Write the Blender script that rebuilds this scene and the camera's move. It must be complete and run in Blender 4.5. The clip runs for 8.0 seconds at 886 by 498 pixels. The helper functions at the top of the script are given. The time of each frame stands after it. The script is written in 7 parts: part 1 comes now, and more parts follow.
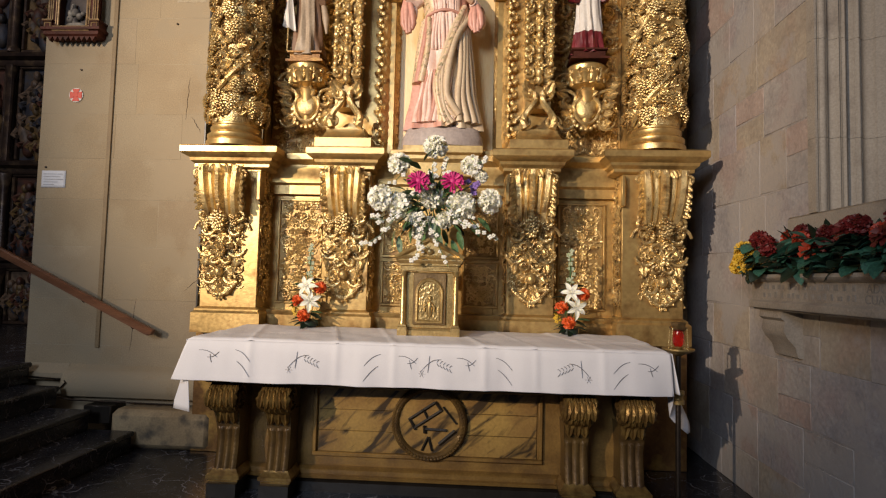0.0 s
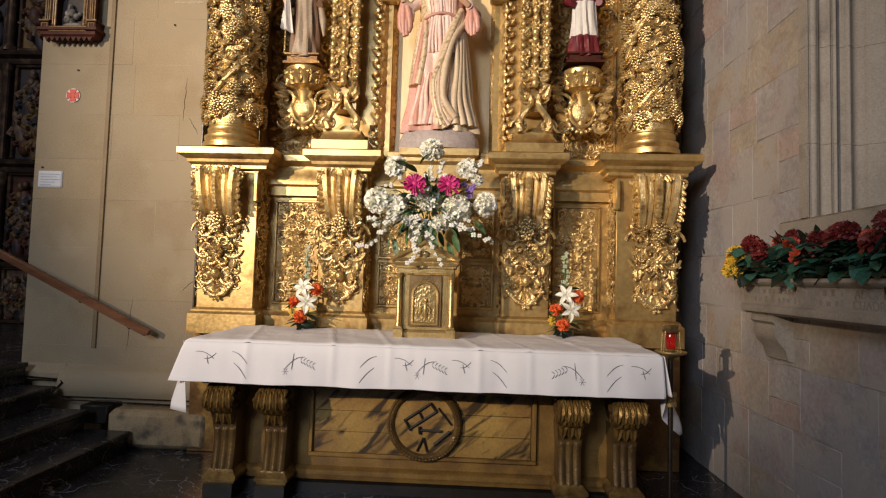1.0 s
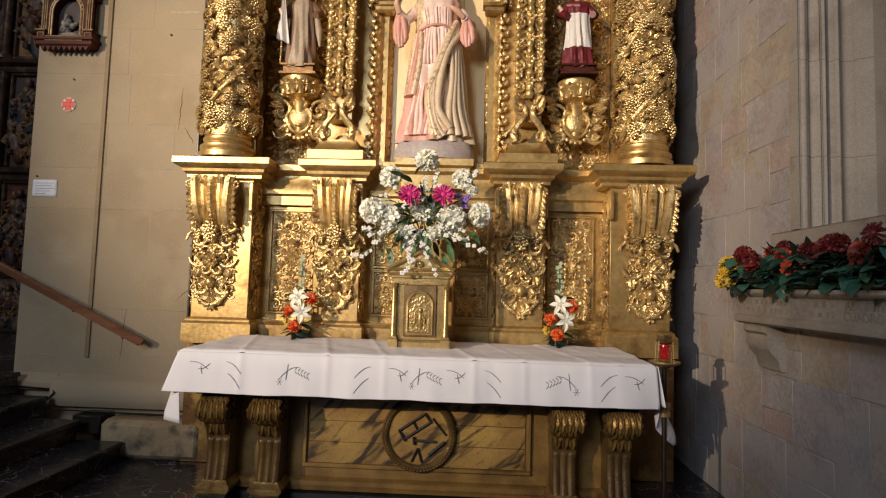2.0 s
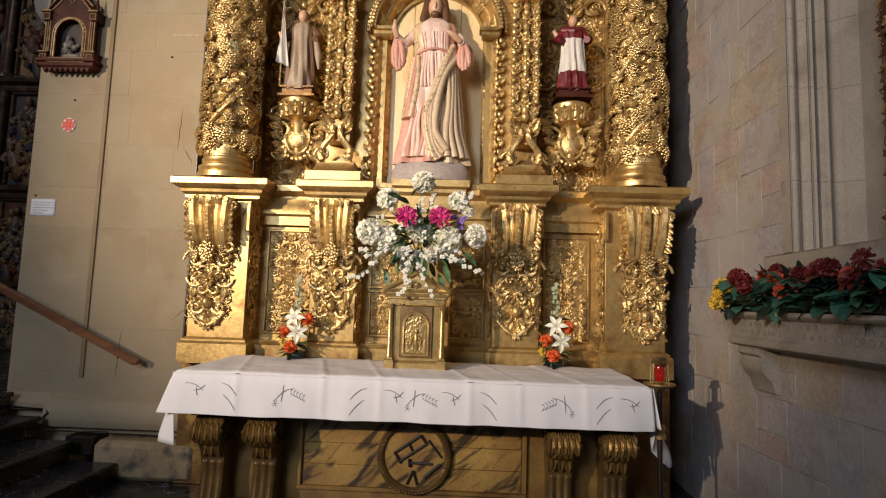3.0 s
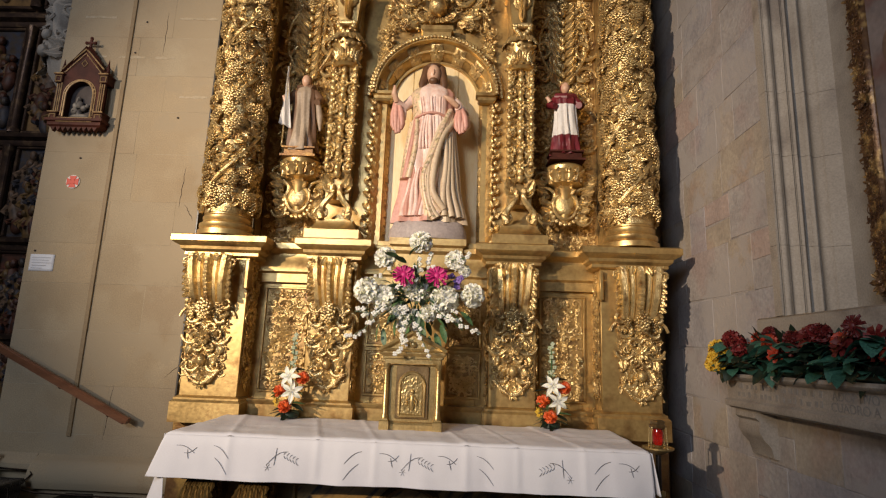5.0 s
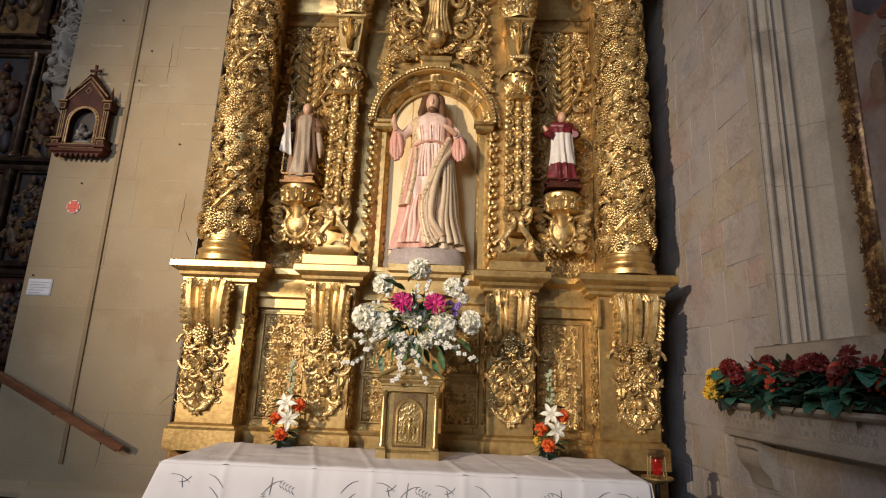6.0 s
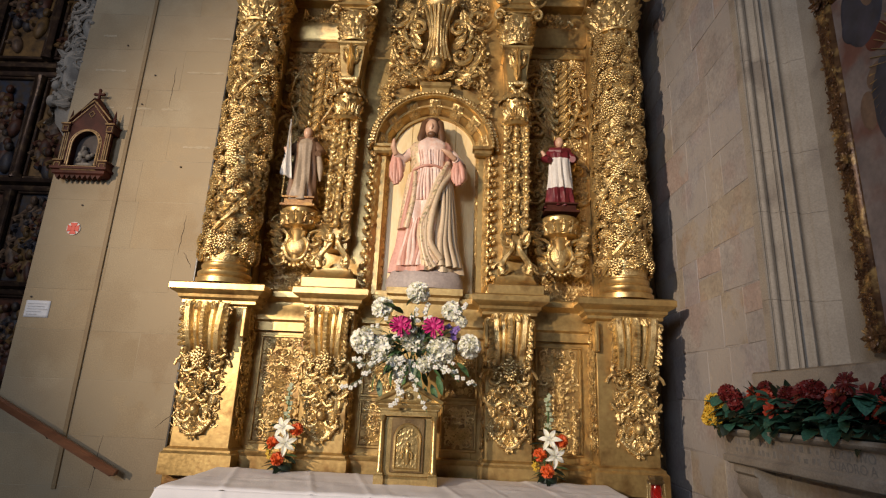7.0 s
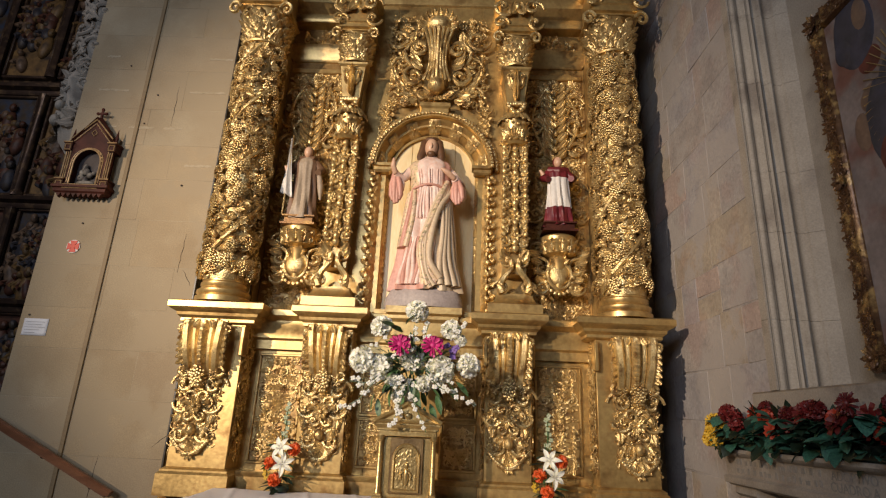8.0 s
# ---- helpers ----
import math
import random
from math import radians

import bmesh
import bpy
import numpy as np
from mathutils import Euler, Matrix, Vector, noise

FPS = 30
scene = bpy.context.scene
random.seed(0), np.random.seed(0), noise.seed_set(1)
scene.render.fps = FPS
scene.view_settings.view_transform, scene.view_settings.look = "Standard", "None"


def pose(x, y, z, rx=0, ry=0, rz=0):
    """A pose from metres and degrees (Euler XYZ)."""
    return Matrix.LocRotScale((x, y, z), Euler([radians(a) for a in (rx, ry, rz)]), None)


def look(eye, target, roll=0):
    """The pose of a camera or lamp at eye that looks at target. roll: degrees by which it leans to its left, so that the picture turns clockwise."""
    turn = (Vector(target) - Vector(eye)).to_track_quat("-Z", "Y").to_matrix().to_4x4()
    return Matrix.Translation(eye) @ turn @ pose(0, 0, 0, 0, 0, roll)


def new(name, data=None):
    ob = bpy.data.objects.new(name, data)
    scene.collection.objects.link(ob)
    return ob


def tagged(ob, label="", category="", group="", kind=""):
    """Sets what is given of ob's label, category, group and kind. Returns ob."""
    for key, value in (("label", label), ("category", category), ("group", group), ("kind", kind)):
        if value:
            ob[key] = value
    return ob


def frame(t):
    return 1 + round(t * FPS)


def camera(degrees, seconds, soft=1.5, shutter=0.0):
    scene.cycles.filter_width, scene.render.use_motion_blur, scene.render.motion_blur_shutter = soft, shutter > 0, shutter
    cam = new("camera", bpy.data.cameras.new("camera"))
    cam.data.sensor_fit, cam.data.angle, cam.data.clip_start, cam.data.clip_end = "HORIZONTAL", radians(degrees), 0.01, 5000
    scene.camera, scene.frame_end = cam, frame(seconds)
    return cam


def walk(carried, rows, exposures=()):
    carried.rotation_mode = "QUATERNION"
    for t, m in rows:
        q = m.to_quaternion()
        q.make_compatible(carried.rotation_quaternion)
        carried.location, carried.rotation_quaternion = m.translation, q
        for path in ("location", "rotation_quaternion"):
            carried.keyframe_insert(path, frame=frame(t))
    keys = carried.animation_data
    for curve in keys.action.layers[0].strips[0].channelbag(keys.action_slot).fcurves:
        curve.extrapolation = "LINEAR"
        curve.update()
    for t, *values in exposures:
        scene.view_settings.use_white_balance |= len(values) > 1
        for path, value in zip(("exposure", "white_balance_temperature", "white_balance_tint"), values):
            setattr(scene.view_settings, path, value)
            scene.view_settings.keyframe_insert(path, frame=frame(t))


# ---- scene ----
cam = camera(77.7, 8.0, soft=1.2)
PATH = [
    (0, (0.19, -0.379, 1.462), (0.078, 1.615, 1.575), 1.4),
    (0.5, (0.18, -0.398, 1.471), (0.079, 1.596, 1.582), 1.5),
    (1, (0.196, -0.414, 1.493), (0.097, 1.581, 1.6), 1.6),
    (1.5, (0.203, -0.422, 1.505), (0.111, 1.573, 1.62), 1.6),
    (3, (0.21, -0.459, 1.547), (0.135, 1.53, 1.741), 1.8),
    (3.5, (0.217, -0.484, 1.576), (0.144, 1.501, 1.809), 1.8),
    (4, (0.216, -0.489, 1.594), (0.145, 1.491, 1.873), 1.9),
    (4.5, (0.205, -0.501, 1.605), (0.138, 1.471, 1.932), 2.0),
    (6, (0.189, -0.551, 1.629), (0.133, 1.395, 2.089), 2.3),
    (6.5, (0.181, -0.566, 1.641), (0.129, 1.371, 2.137), 2.4),
    (7, (0.179, -0.583, 1.65), (0.129, 1.345, 2.182), 2.5),
    (7.5, (0.178, -0.597, 1.651), (0.129, 1.321, 2.217), 2.5),
    (8, (0.177, -0.596, 1.654), (0.128, 1.313, 2.248), 2.6),
]
walk(cam, [(t, look(eye, target, roll)) for t, eye, target, roll in PATH], exposures=[(0, 0.0), (4, -0.04), (8, -0.1)])

# ---- light and air ----
world = bpy.data.worlds.new("church_air")
scene.world = world
world.use_nodes = True
world.node_tree.nodes["Background"].inputs[0].default_value = (0.55, 0.6, 0.75, 1)
world.node_tree.nodes["Background"].inputs[1].default_value = 0.035


def lamp(name, kind, eye, target, watts, colour, size, spread=0.0):
    data = bpy.data.lights.new(name, kind)
    data.energy, data.color = watts, colour
    if kind == "SPOT":
        data.shadow_soft_size, data.spot_size, data.spot_blend = size, radians(spread), 1.0
    else:
        data.size = size
    ob = new(name, data)
    ob.matrix_world = look(eye, target)
    return ob


lamp("altar_spot", "SPOT", (-9.5, -8.0, 5.0), (-0.4, 4.5, 3.3), 11900, (1.0, 0.80, 0.605), 0.10, 30.5)
lamp("nave_window", "AREA", (-3.6, -6.5, 5.3), (0.9, 4.0, 0.6), 370, (0.70, 0.80, 1.0), 2.6)
# added fill lamp that brightens the choir altarpiece; no known source stands here
lamp("choir_fill", "AREA", (-8.5, 1.5, 8.0), (-6.5, 8.5, 4.2), 80, (1.0, 0.88, 0.85), 1.5)


# ---- materials ----
def material(name, colour, rough=0.6, metal=0.0, second=None, scale=4.0, grain=60.0, bump=0.2, rough2=None, vary=0.0, third=None, thirdscale=1.0, stretch=(1, 1, 1), coat=0.0):
    """A surface with two scales of change: broad patches and fine grain with relief."""
    m = bpy.data.materials.new(name)
    m.use_nodes = True
    n, l = m.node_tree.nodes, m.node_tree.links
    bsdf = n["Principled BSDF"]
    tc = n.new("ShaderNodeTexCoord")
    mp = n.new("ShaderNodeMapping")
    mp.inputs["Scale"].default_value = stretch
    l.new(tc.outputs["Object"], mp.inputs[0])
    big = n.new("ShaderNodeTexNoise")
    big.inputs["Scale"].default_value, big.inputs["Detail"].default_value = scale, 6
    fine = n.new("ShaderNodeTexNoise")
    fine.inputs["Scale"].default_value, fine.inputs["Detail"].default_value = grain, 4
    l.new(mp.outputs[0], big.inputs[0])
    l.new(mp.outputs[0], fine.inputs[0])
    ramp = n.new("ShaderNodeValToRGB")
    ramp.color_ramp.elements[0].position, ramp.color_ramp.elements[1].position = 0.35, 0.65
    second = second or tuple(c * 0.8 for c in colour)
    ramp.color_ramp.elements[0].color, ramp.color_ramp.elements[1].color = (*second, 1), (*colour, 1)
    l.new(big.outputs[0], ramp.inputs[0])
    last = ramp.outputs[0]
    if third:
        spot = n.new("ShaderNodeTexNoise")
        spot.inputs["Scale"].default_value, spot.inputs["Detail"].default_value = thirdscale, 5
        l.new(mp.outputs[0], spot.inputs[0])
        cut = n.new("ShaderNodeMapRange")
        cut.inputs[1].default_value, cut.inputs[2].default_value = 0.52, 0.68
        l.new(spot.outputs[0], cut.inputs[0])
        mix = n.new("ShaderNodeMixRGB")
        mix.inputs[2].default_value = (*third, 1)
        l.new(cut.outputs[0], mix.inputs[0])
        l.new(last, mix.inputs[1])
        last = mix.outputs[0]
    grainmix = n.new("ShaderNodeMixRGB")
    grainmix.blend_type = "OVERLAY"
    grainmix.inputs[0].default_value = 0.35
    l.new(last, grainmix.inputs[1])
    l.new(fine.outputs[0], grainmix.inputs[2])
    last = grainmix.outputs[0]
    if vary:
        info = n.new("ShaderNodeObjectInfo")
        hsv = n.new("ShaderNodeHueSaturation")
        mr = n.new("ShaderNodeMapRange")
        mr.inputs[3].default_value, mr.inputs[4].default_value = 1 - vary, 1 + vary
        l.new(info.outputs["Random"], mr.inputs[0])
        l.new(mr.outputs[0], hsv.inputs["Value"])
        l.new(last, hsv.inputs["Color"])
        last = hsv.outputs[0]
    l.new(last, bsdf.inputs["Base Color"])
    rr = n.new("ShaderNodeMapRange")
    rr.inputs[3].default_value, rr.inputs[4].default_value = rough2 or rough * 0.8, rough
    l.new(fine.outputs[0], rr.inputs[0])
    l.new(rr.outputs[0], bsdf.inputs["Roughness"])
    bsdf.inputs["Metallic"].default_value = metal
    bsdf.inputs["Coat Weight"].default_value = coat
    if bump:
        b = n.new("ShaderNodeBump")
        b.inputs["Strength"].default_value, b.inputs["Distance"].default_value = bump, 0.01
        l.new(fine.outputs[0], b.inputs["Height"])
        l.new(b.outputs[0], bsdf.inputs["Normal"])
    return m


GOLD = material("gilding", (0.82, 0.62, 0.29), 0.42, 0.72, (0.60, 0.42, 0.17), 9, 85, 0.6, 0.2, third=(0.30, 0.175, 0.065), thirdscale=11)
GOLD_PLAIN = material("gilded_boards", (0.66, 0.45, 0.175), 0.46, 0.72, (0.50, 0.335, 0.125), 3, 30, 0.10, 0.28, third=(0.34, 0.20, 0.07), thirdscale=5)
# darker gold for bays and panel grounds: recess shade put into the colour
GOLD_SHADED = material("shaded_worn_gilding", (0.52, 0.35, 0.125), 0.55, 0.55, (0.38, 0.23, 0.08), 5, 40, 0.3, 0.32, third=(0.22, 0.12, 0.045), thirdscale=7)
GOLD_PALE = material("niche_gilding", (0.88, 0.72, 0.42), 0.5, 0.12, (0.82, 0.62, 0.30), 2.5, 25, 0.12, 0.32, stretch=(4, 4, 0.6))
GOLD_DARK = material("brown_gilding", (0.30, 0.155, 0.05), 0.5, 0.55, (0.17, 0.085, 0.03), 6, 50, 0.25, 0.3, third=(0.5, 0.3, 0.08), thirdscale=5)
BRASS = material("aged_brass", (0.60, 0.43, 0.18), 0.42, 0.75, (0.40, 0.28, 0.11), 7, 70, 0.2, 0.25)
BRASS_DARK = material("dark_brass", (0.30, 0.2, 0.09), 0.45, 0.7, (0.17, 0.11, 0.05), 8, 60, 0.2, 0.3)
WALL = material("warm_sandstone", (0.40, 0.318, 0.20), 0.9, 0, (0.345, 0.265, 0.16), 1.6, 90, 0.22, vary=0.03, third=(0.415, 0.335, 0.215), thirdscale=2.2)
JOINT = material("lime_joint", (0.50, 0.43, 0.30), 0.95, 0, (0.30, 0.24, 0.15), 3, 80, 0.3)
SMEAR = material("pale_lime_smear", (0.47, 0.39, 0.27), 0.95, 0, (0.41, 0.33, 0.21), 9, 70, 0.4)
STONE = material("grey_sandstone", (0.40, 0.365, 0.335), 0.92, 0, (0.31, 0.28, 0.26), 3.6, 38, 0.5, vary=0.06, third=(0.37, 0.30, 0.27), thirdscale=2.2)
STONE_JOINT = material("grey_mortar", (0.33, 0.295, 0.265), 0.95, 0, (0.27, 0.24, 0.22), 5, 60, 0.5)


def weathered(m, tints, patch):
    """Gives each block a tint of its own, and lays broad uneven patches of old plaster over blocks and joints alike."""
    n, l = m.node_tree.nodes, m.node_tree.links
    bsdf = n["Principled BSDF"]
    last = bsdf.inputs["Base Color"].links[0].from_socket
    if tints:
        info, ramp, mul = n.new("ShaderNodeObjectInfo"), n.new("ShaderNodeValToRGB"), n.new("ShaderNodeMixRGB")
        ramp.color_ramp.interpolation = "CONSTANT"
        while len(ramp.color_ramp.elements) < len(tints):
            ramp.color_ramp.elements.new(0.5)
        for k, c in enumerate(tints):
            ramp.color_ramp.elements[k].position, ramp.color_ramp.elements[k].color = k / len(tints), (*c, 1)
        mul.blend_type, mul.inputs[0].default_value = "MULTIPLY", 1.0
        l.new(info.outputs["Random"], ramp.inputs[0])
        l.new(last, mul.inputs[1])
        l.new(ramp.outputs[0], mul.inputs[2])
        last = mul.outputs[0]
    geo, noi, cut, mix = n.new("ShaderNodeNewGeometry"), n.new("ShaderNodeTexNoise"), n.new("ShaderNodeMapRange"), n.new("ShaderNodeMixRGB")
    noi.inputs["Scale"].default_value, noi.inputs["Detail"].default_value, noi.inputs["Roughness"].default_value = 1.7, 9, 0.62
    cut.inputs[1].default_value, cut.inputs[2].default_value, cut.inputs[4].default_value = 0.50, 0.56, 0.8
    l.new(geo.outputs["Position"], noi.inputs[0])
    l.new(noi.outputs[0], cut.inputs[0])
    l.new(cut.outputs[0], mix.inputs[0])
    l.new(last, mix.inputs[1])
    mix.inputs[2].default_value = (*patch, 1)
    l.new(mix.outputs[0], bsdf.inputs["Base Color"])


weathered(STONE, [(1, 1, 1), (1.0, 0.93, 0.78), (0.93, 0.95, 1.0), (1.0, 0.86, 0.80), (0.9, 0.88, 0.86), (1.0, 0.95, 0.86)], (0.37, 0.335, 0.305))
weathered(STONE_JOINT, [], (0.37, 0.335, 0.305))
weathered(WALL, [(1, 1, 1), (0.95, 0.93, 0.90), (0.99, 0.96, 0.92), (0.96, 0.94, 0.93)], (0.375, 0.295, 0.185))
CARVED = material("dressed_stone", (0.37, 0.325, 0.265), 0.85, 0, (0.29, 0.25, 0.20), 2, 80, 0.3, third=(0.22, 0.185, 0.15), thirdscale=3.5)
BASE_STONE = material("damp_base_stone", (0.42, 0.31, 0.17), 0.9, 0, (0.31, 0.22, 0.115), 3, 60, 0.35, third=(0.10, 0.08, 0.055), thirdscale=5)


def marble_black():
    m = material("black_marble", (0.024, 0.023, 0.028), 0.32, 0, (0.010, 0.010, 0.012), 3, 40, 0.05, 0.18)
    n, l = m.node_tree.nodes, m.node_tree.links
    bsdf = n["Principled BSDF"]
    tc = n.new("ShaderNodeTexCoord")
    warp = n.new("ShaderNodeTexNoise")
    warp.inputs["Scale"].default_value, warp.inputs["Detail"].default_value = 2.2, 6
    l.new(tc.outputs["Object"], warp.inputs[0])
    add = n.new("ShaderNodeMixRGB")
    add.blend_type, add.inputs[0].default_value = "ADD", 0.7
    l.new(tc.outputs["Object"], add.inputs[1])
    l.new(warp.outputs["Color"], add.inputs[2])
    v = n.new("ShaderNodeTexVoronoi")
    v.feature = "DISTANCE_TO_EDGE"
    v.inputs["Scale"].default_value = 3.4
    l.new(add.outputs[0], v.inputs["Vector"])
    thin = n.new("ShaderNodeMapRange")
    thin.inputs[1].default_value, thin.inputs[2].default_value = 0.015, 0.0
    l.new(v.outputs[0], thin.inputs[0])
    gate = n.new("ShaderNodeTexNoise")
    gate.inputs["Scale"].default_value = 2.9
    l.new(tc.outputs["Object"], gate.inputs[0])
    cut = n.new("ShaderNodeMapRange")
    cut.inputs[1].default_value, cut.inputs[2].default_value = 0.42, 0.62
    l.new(gate.outputs[0], cut.inputs[0])
    mul = n.new("ShaderNodeMath")
    mul.operation = "MULTIPLY"
    l.new(thin.outputs[0], mul.inputs[0])
    l.new(cut.outputs[0], mul.inputs[1])
    mix = n.new("ShaderNodeMixRGB")
    mix.inputs[2].default_value = (0.42, 0.40, 0.42, 1)
    # finer broken threads between the main veins
    wisp, band, both = n.new("ShaderNodeTexNoise"), n.new("ShaderNodeMath"), n.new("ShaderNodeMath")
    wisp.inputs["Scale"].default_value, wisp.inputs["Detail"].default_value, wisp.inputs["Distortion"].default_value = 3.2, 7, 1.6
    l.new(tc.outputs["Object"], wisp.inputs[0])
    band.operation, band.inputs[1].default_value, band.inputs[2].default_value = "COMPARE", 0.5, 0.004
    l.new(wisp.outputs[0], band.inputs[0])
    both.operation, both.inputs[1].default_value = "MULTIPLY_ADD", 0.16
    l.new(band.outputs[0], both.inputs[0])
    l.new(mul.outputs[0], both.inputs[2])
    l.new(both.outputs[0], mix.inputs[0])
    l.new(bsdf.inputs["Base Color"].links[0].from_socket, mix.inputs[1])
    l.new(mix.outputs[0], bsdf.inputs["Base Color"])
    return m


MARBLE = marble_black()


def faux_marble():
    """Painted wooden panels in ochre, with dark streaks that lean."""
    m = material("ochre_faux_marble", (0.42, 0.26, 0.07), 0.4, 0, (0.27, 0.15, 0.045), 4, 50, 0.1, 0.3)
    n, l = m.node_tree.nodes, m.node_tree.links
    bsdf = n["Principled BSDF"]
    tc = n.new("ShaderNodeTexCoord")
    mp = n.new("ShaderNodeMapping")
    turn = n.new("ShaderNodeMapping")
    turn.inputs["Rotation"].default_value, mp.inputs["Scale"].default_value = (0, radians(42), 0), (1.5, 2, 6)
    l.new(tc.outputs["Object"], turn.inputs[0])
    l.new(turn.outputs[0], mp.inputs[0])
    s = n.new("ShaderNodeTexNoise")
    s.inputs["Scale"].default_value, s.inputs["Detail"].default_value, s.inputs["Distortion"].default_value = 1.7, 8, 1.2
    l.new(mp.outputs[0], s.inputs[0])
    r = n.new("ShaderNodeValToRGB")
    r.color_ramp.elements[0].position, r.color_ramp.elements[1].position = 0.5, 0.62
    l.new(s.outputs[0], r.inputs[0])
    mix = n.new("ShaderNodeMixRGB")
    mix.inputs[2].default_value = (0.06, 0.038, 0.018, 1)
    l.new(r.outputs[0], mix.inputs[0])
    l.new(bsdf.inputs["Base Color"].links[0].from_socket, mix.inputs[1])
    l.new(mix.outputs[0], bsdf.inputs["Base Color"])
    return m


FAUX = faux_marble()
OCHRE = material("ochre_painted_wood", (0.33, 0.19, 0.05), 0.42, 0.15, (0.21, 0.115, 0.032), 5, 60, 0.2, 0.32, third=(0.14, 0.075, 0.03), thirdscale=3)
BRONZE = material("dark_bronzed_wood", (0.17, 0.10, 0.03), 0.42, 0.3, (0.09, 0.05, 0.018), 7, 60, 0.25, 0.28)
BRONZE_GILT = material("rubbed_gilding", (0.36, 0.23, 0.07), 0.42, 0.6, (0.18, 0.10, 0.03), 14, 60, 0.3, 0.28)
BLACKWOOD = material("black_painted_wood", (0.03, 0.024, 0.018), 0.45, 0, (0.018, 0.014, 0.01), 5, 50, 0.15, 0.3)
LINEN = material("white_linen", (0.82, 0.80, 0.80), 0.9, 0, (0.77, 0.75, 0.76), 3, 260, 0.12)
THREAD = material("grey_embroidery", (0.22, 0.22, 0.24), 0.8, 0, None, 20, 200, 0.2)
WOOD = material("reddish_handrail_wood", (0.22, 0.09, 0.04), 0.4, 0, (0.14, 0.055, 0.025), 3, 40, 0.1, 0.28, stretch=(1, 1, 6))
WALNUT = material("walnut_frame", (0.095, 0.028, 0.018), 0.55, 0, (0.045, 0.015, 0.010), 6, 50, 0.2, 0.45)
WALNUT.node_tree.nodes["Principled BSDF"].inputs["Specular IOR Level"].default_value = 0.15
GILT_LINE = material("dull_gilt_line", (0.62, 0.42, 0.20), 0.55, 0.2, (0.34, 0.22, 0.11), 20, 60, 0.1)
SKIN = material("painted_flesh", (0.66, 0.42, 0.28), 0.45, 0, (0.60, 0.36, 0.23), 8, 60, 0.03)
HAIR = material("painted_brown_hair", (0.15, 0.07, 0.03), 0.5, 0, (0.09, 0.042, 0.02), 12, 60, 0.3)
PINK = material("painted_pink_robe", (0.86, 0.66, 0.56), 0.36, 0, (0.78, 0.54, 0.44), 7, 40, 0.06, third=(0.70, 0.46, 0.36), thirdscale=9)
ROSE = material("rose_mantle", (0.66, 0.34, 0.26), 0.5, 0, (0.52, 0.25, 0.18), 4, 40, 0.06)
GREYBASE = material("grey_cloud_base", (0.45, 0.38, 0.34), 0.7, 0, (0.36, 0.30, 0.28), 5, 40, 0.3)
CREAM = material("cream_habit", (0.44, 0.35, 0.25), 0.6, 0, (0.34, 0.26, 0.18), 5, 50, 0.08)
BROWN = material("brown_habit", (0.20, 0.11, 0.06), 0.6, 0, (0.14, 0.075, 0.04), 5, 50, 0.08)
CRIMSON = material("crimson_robe", (0.20, 0.018, 0.025), 0.5, 0, (0.12, 0.012, 0.018), 5, 50, 0.08)
WHITE = material("white_paint", (0.78, 0.75, 0.70), 0.6, 0, (0.70, 0.66, 0.6), 5, 50, 0.05)
IRON = material("dark_iron", (0.05, 0.035, 0.025), 0.45, 0.6, (0.03, 0.022, 0.016), 9, 60, 0.2)
FAINT_INK = material("faint_grey_ink", (0.45, 0.45, 0.47), 0.8, 0, None, 20, 200, 0.0)
PAPER = material("white_paper", (0.75, 0.76, 0.78), 0.8, 0, (0.72, 0.73, 0.75), 6, 90, 0.02)
RED = material("red_enamel", (0.70, 0.06, 0.03), 0.5, 0, (0.62, 0.05, 0.025), 6, 80, 0.03)
LEAF = material("green_leaf", (0.10, 0.19, 0.07), 0.5, 0, (0.045, 0.10, 0.035), 14, 70, 0.15, vary=0.2)
LEAF_SILK = material("silk_leaf", (0.045, 0.15, 0.095), 0.6, 0, (0.02, 0.07, 0.05), 12, 70, 0.15, vary=0.25)
LEAF_DARK = material("dark_leaf", (0.012, 0.028, 0.014), 0.55, 0, (0.007, 0.015, 0.008), 12, 70, 0.15)
PETAL_WHITE = material("white_petal", (0.95, 0.94, 0.82), 0.7, 0, (0.90, 0.88, 0.70), 18, 80, 0.05)
pw = PETAL_WHITE.node_tree.nodes["Principled BSDF"]
pw.inputs["Subsurface Weight"].default_value, pw.inputs["Subsurface Scale"].default_value = 0.6, 0.02
pw.inputs["Subsurface Radius"].default_value = (1.0, 1.0, 0.8)
PETAL_PINK = material("magenta_petal", (0.62, 0.03, 0.22), 0.6, 0, (0.45, 0.015, 0.13), 20, 80, 0.1)
PETAL_CREAM = material("greenish_floret", (0.55, 0.58, 0.42), 0.7, 0, (0.35, 0.42, 0.22), 18, 80, 0.08)
PETAL_VIOLET = material("violet_petal", (0.30, 0.18, 0.50), 0.6, 0, (0.2, 0.11, 0.38), 20, 80, 0.1)
PETAL_ORANGE = material("orange_petal", (0.82, 0.16, 0.025), 0.6, 0, (0.66, 0.08, 0.015), 20, 80, 0.1)
PETAL_RED = material("deep_red_petal", (0.20, 0.013, 0.012), 0.6, 0, (0.06, 0.006, 0.006), 16, 80, 0.1, vary=0.25)
PETAL_BRICK = material("brick_red_petal", (0.45, 0.05, 0.015), 0.6, 0, (0.28, 0.025, 0.01), 16, 80, 0.1)
PETAL_YELLOW = material("yellow_petal", (0.72, 0.47, 0.04), 0.6, 0, (0.6, 0.36, 0.03), 16, 80, 0.1)
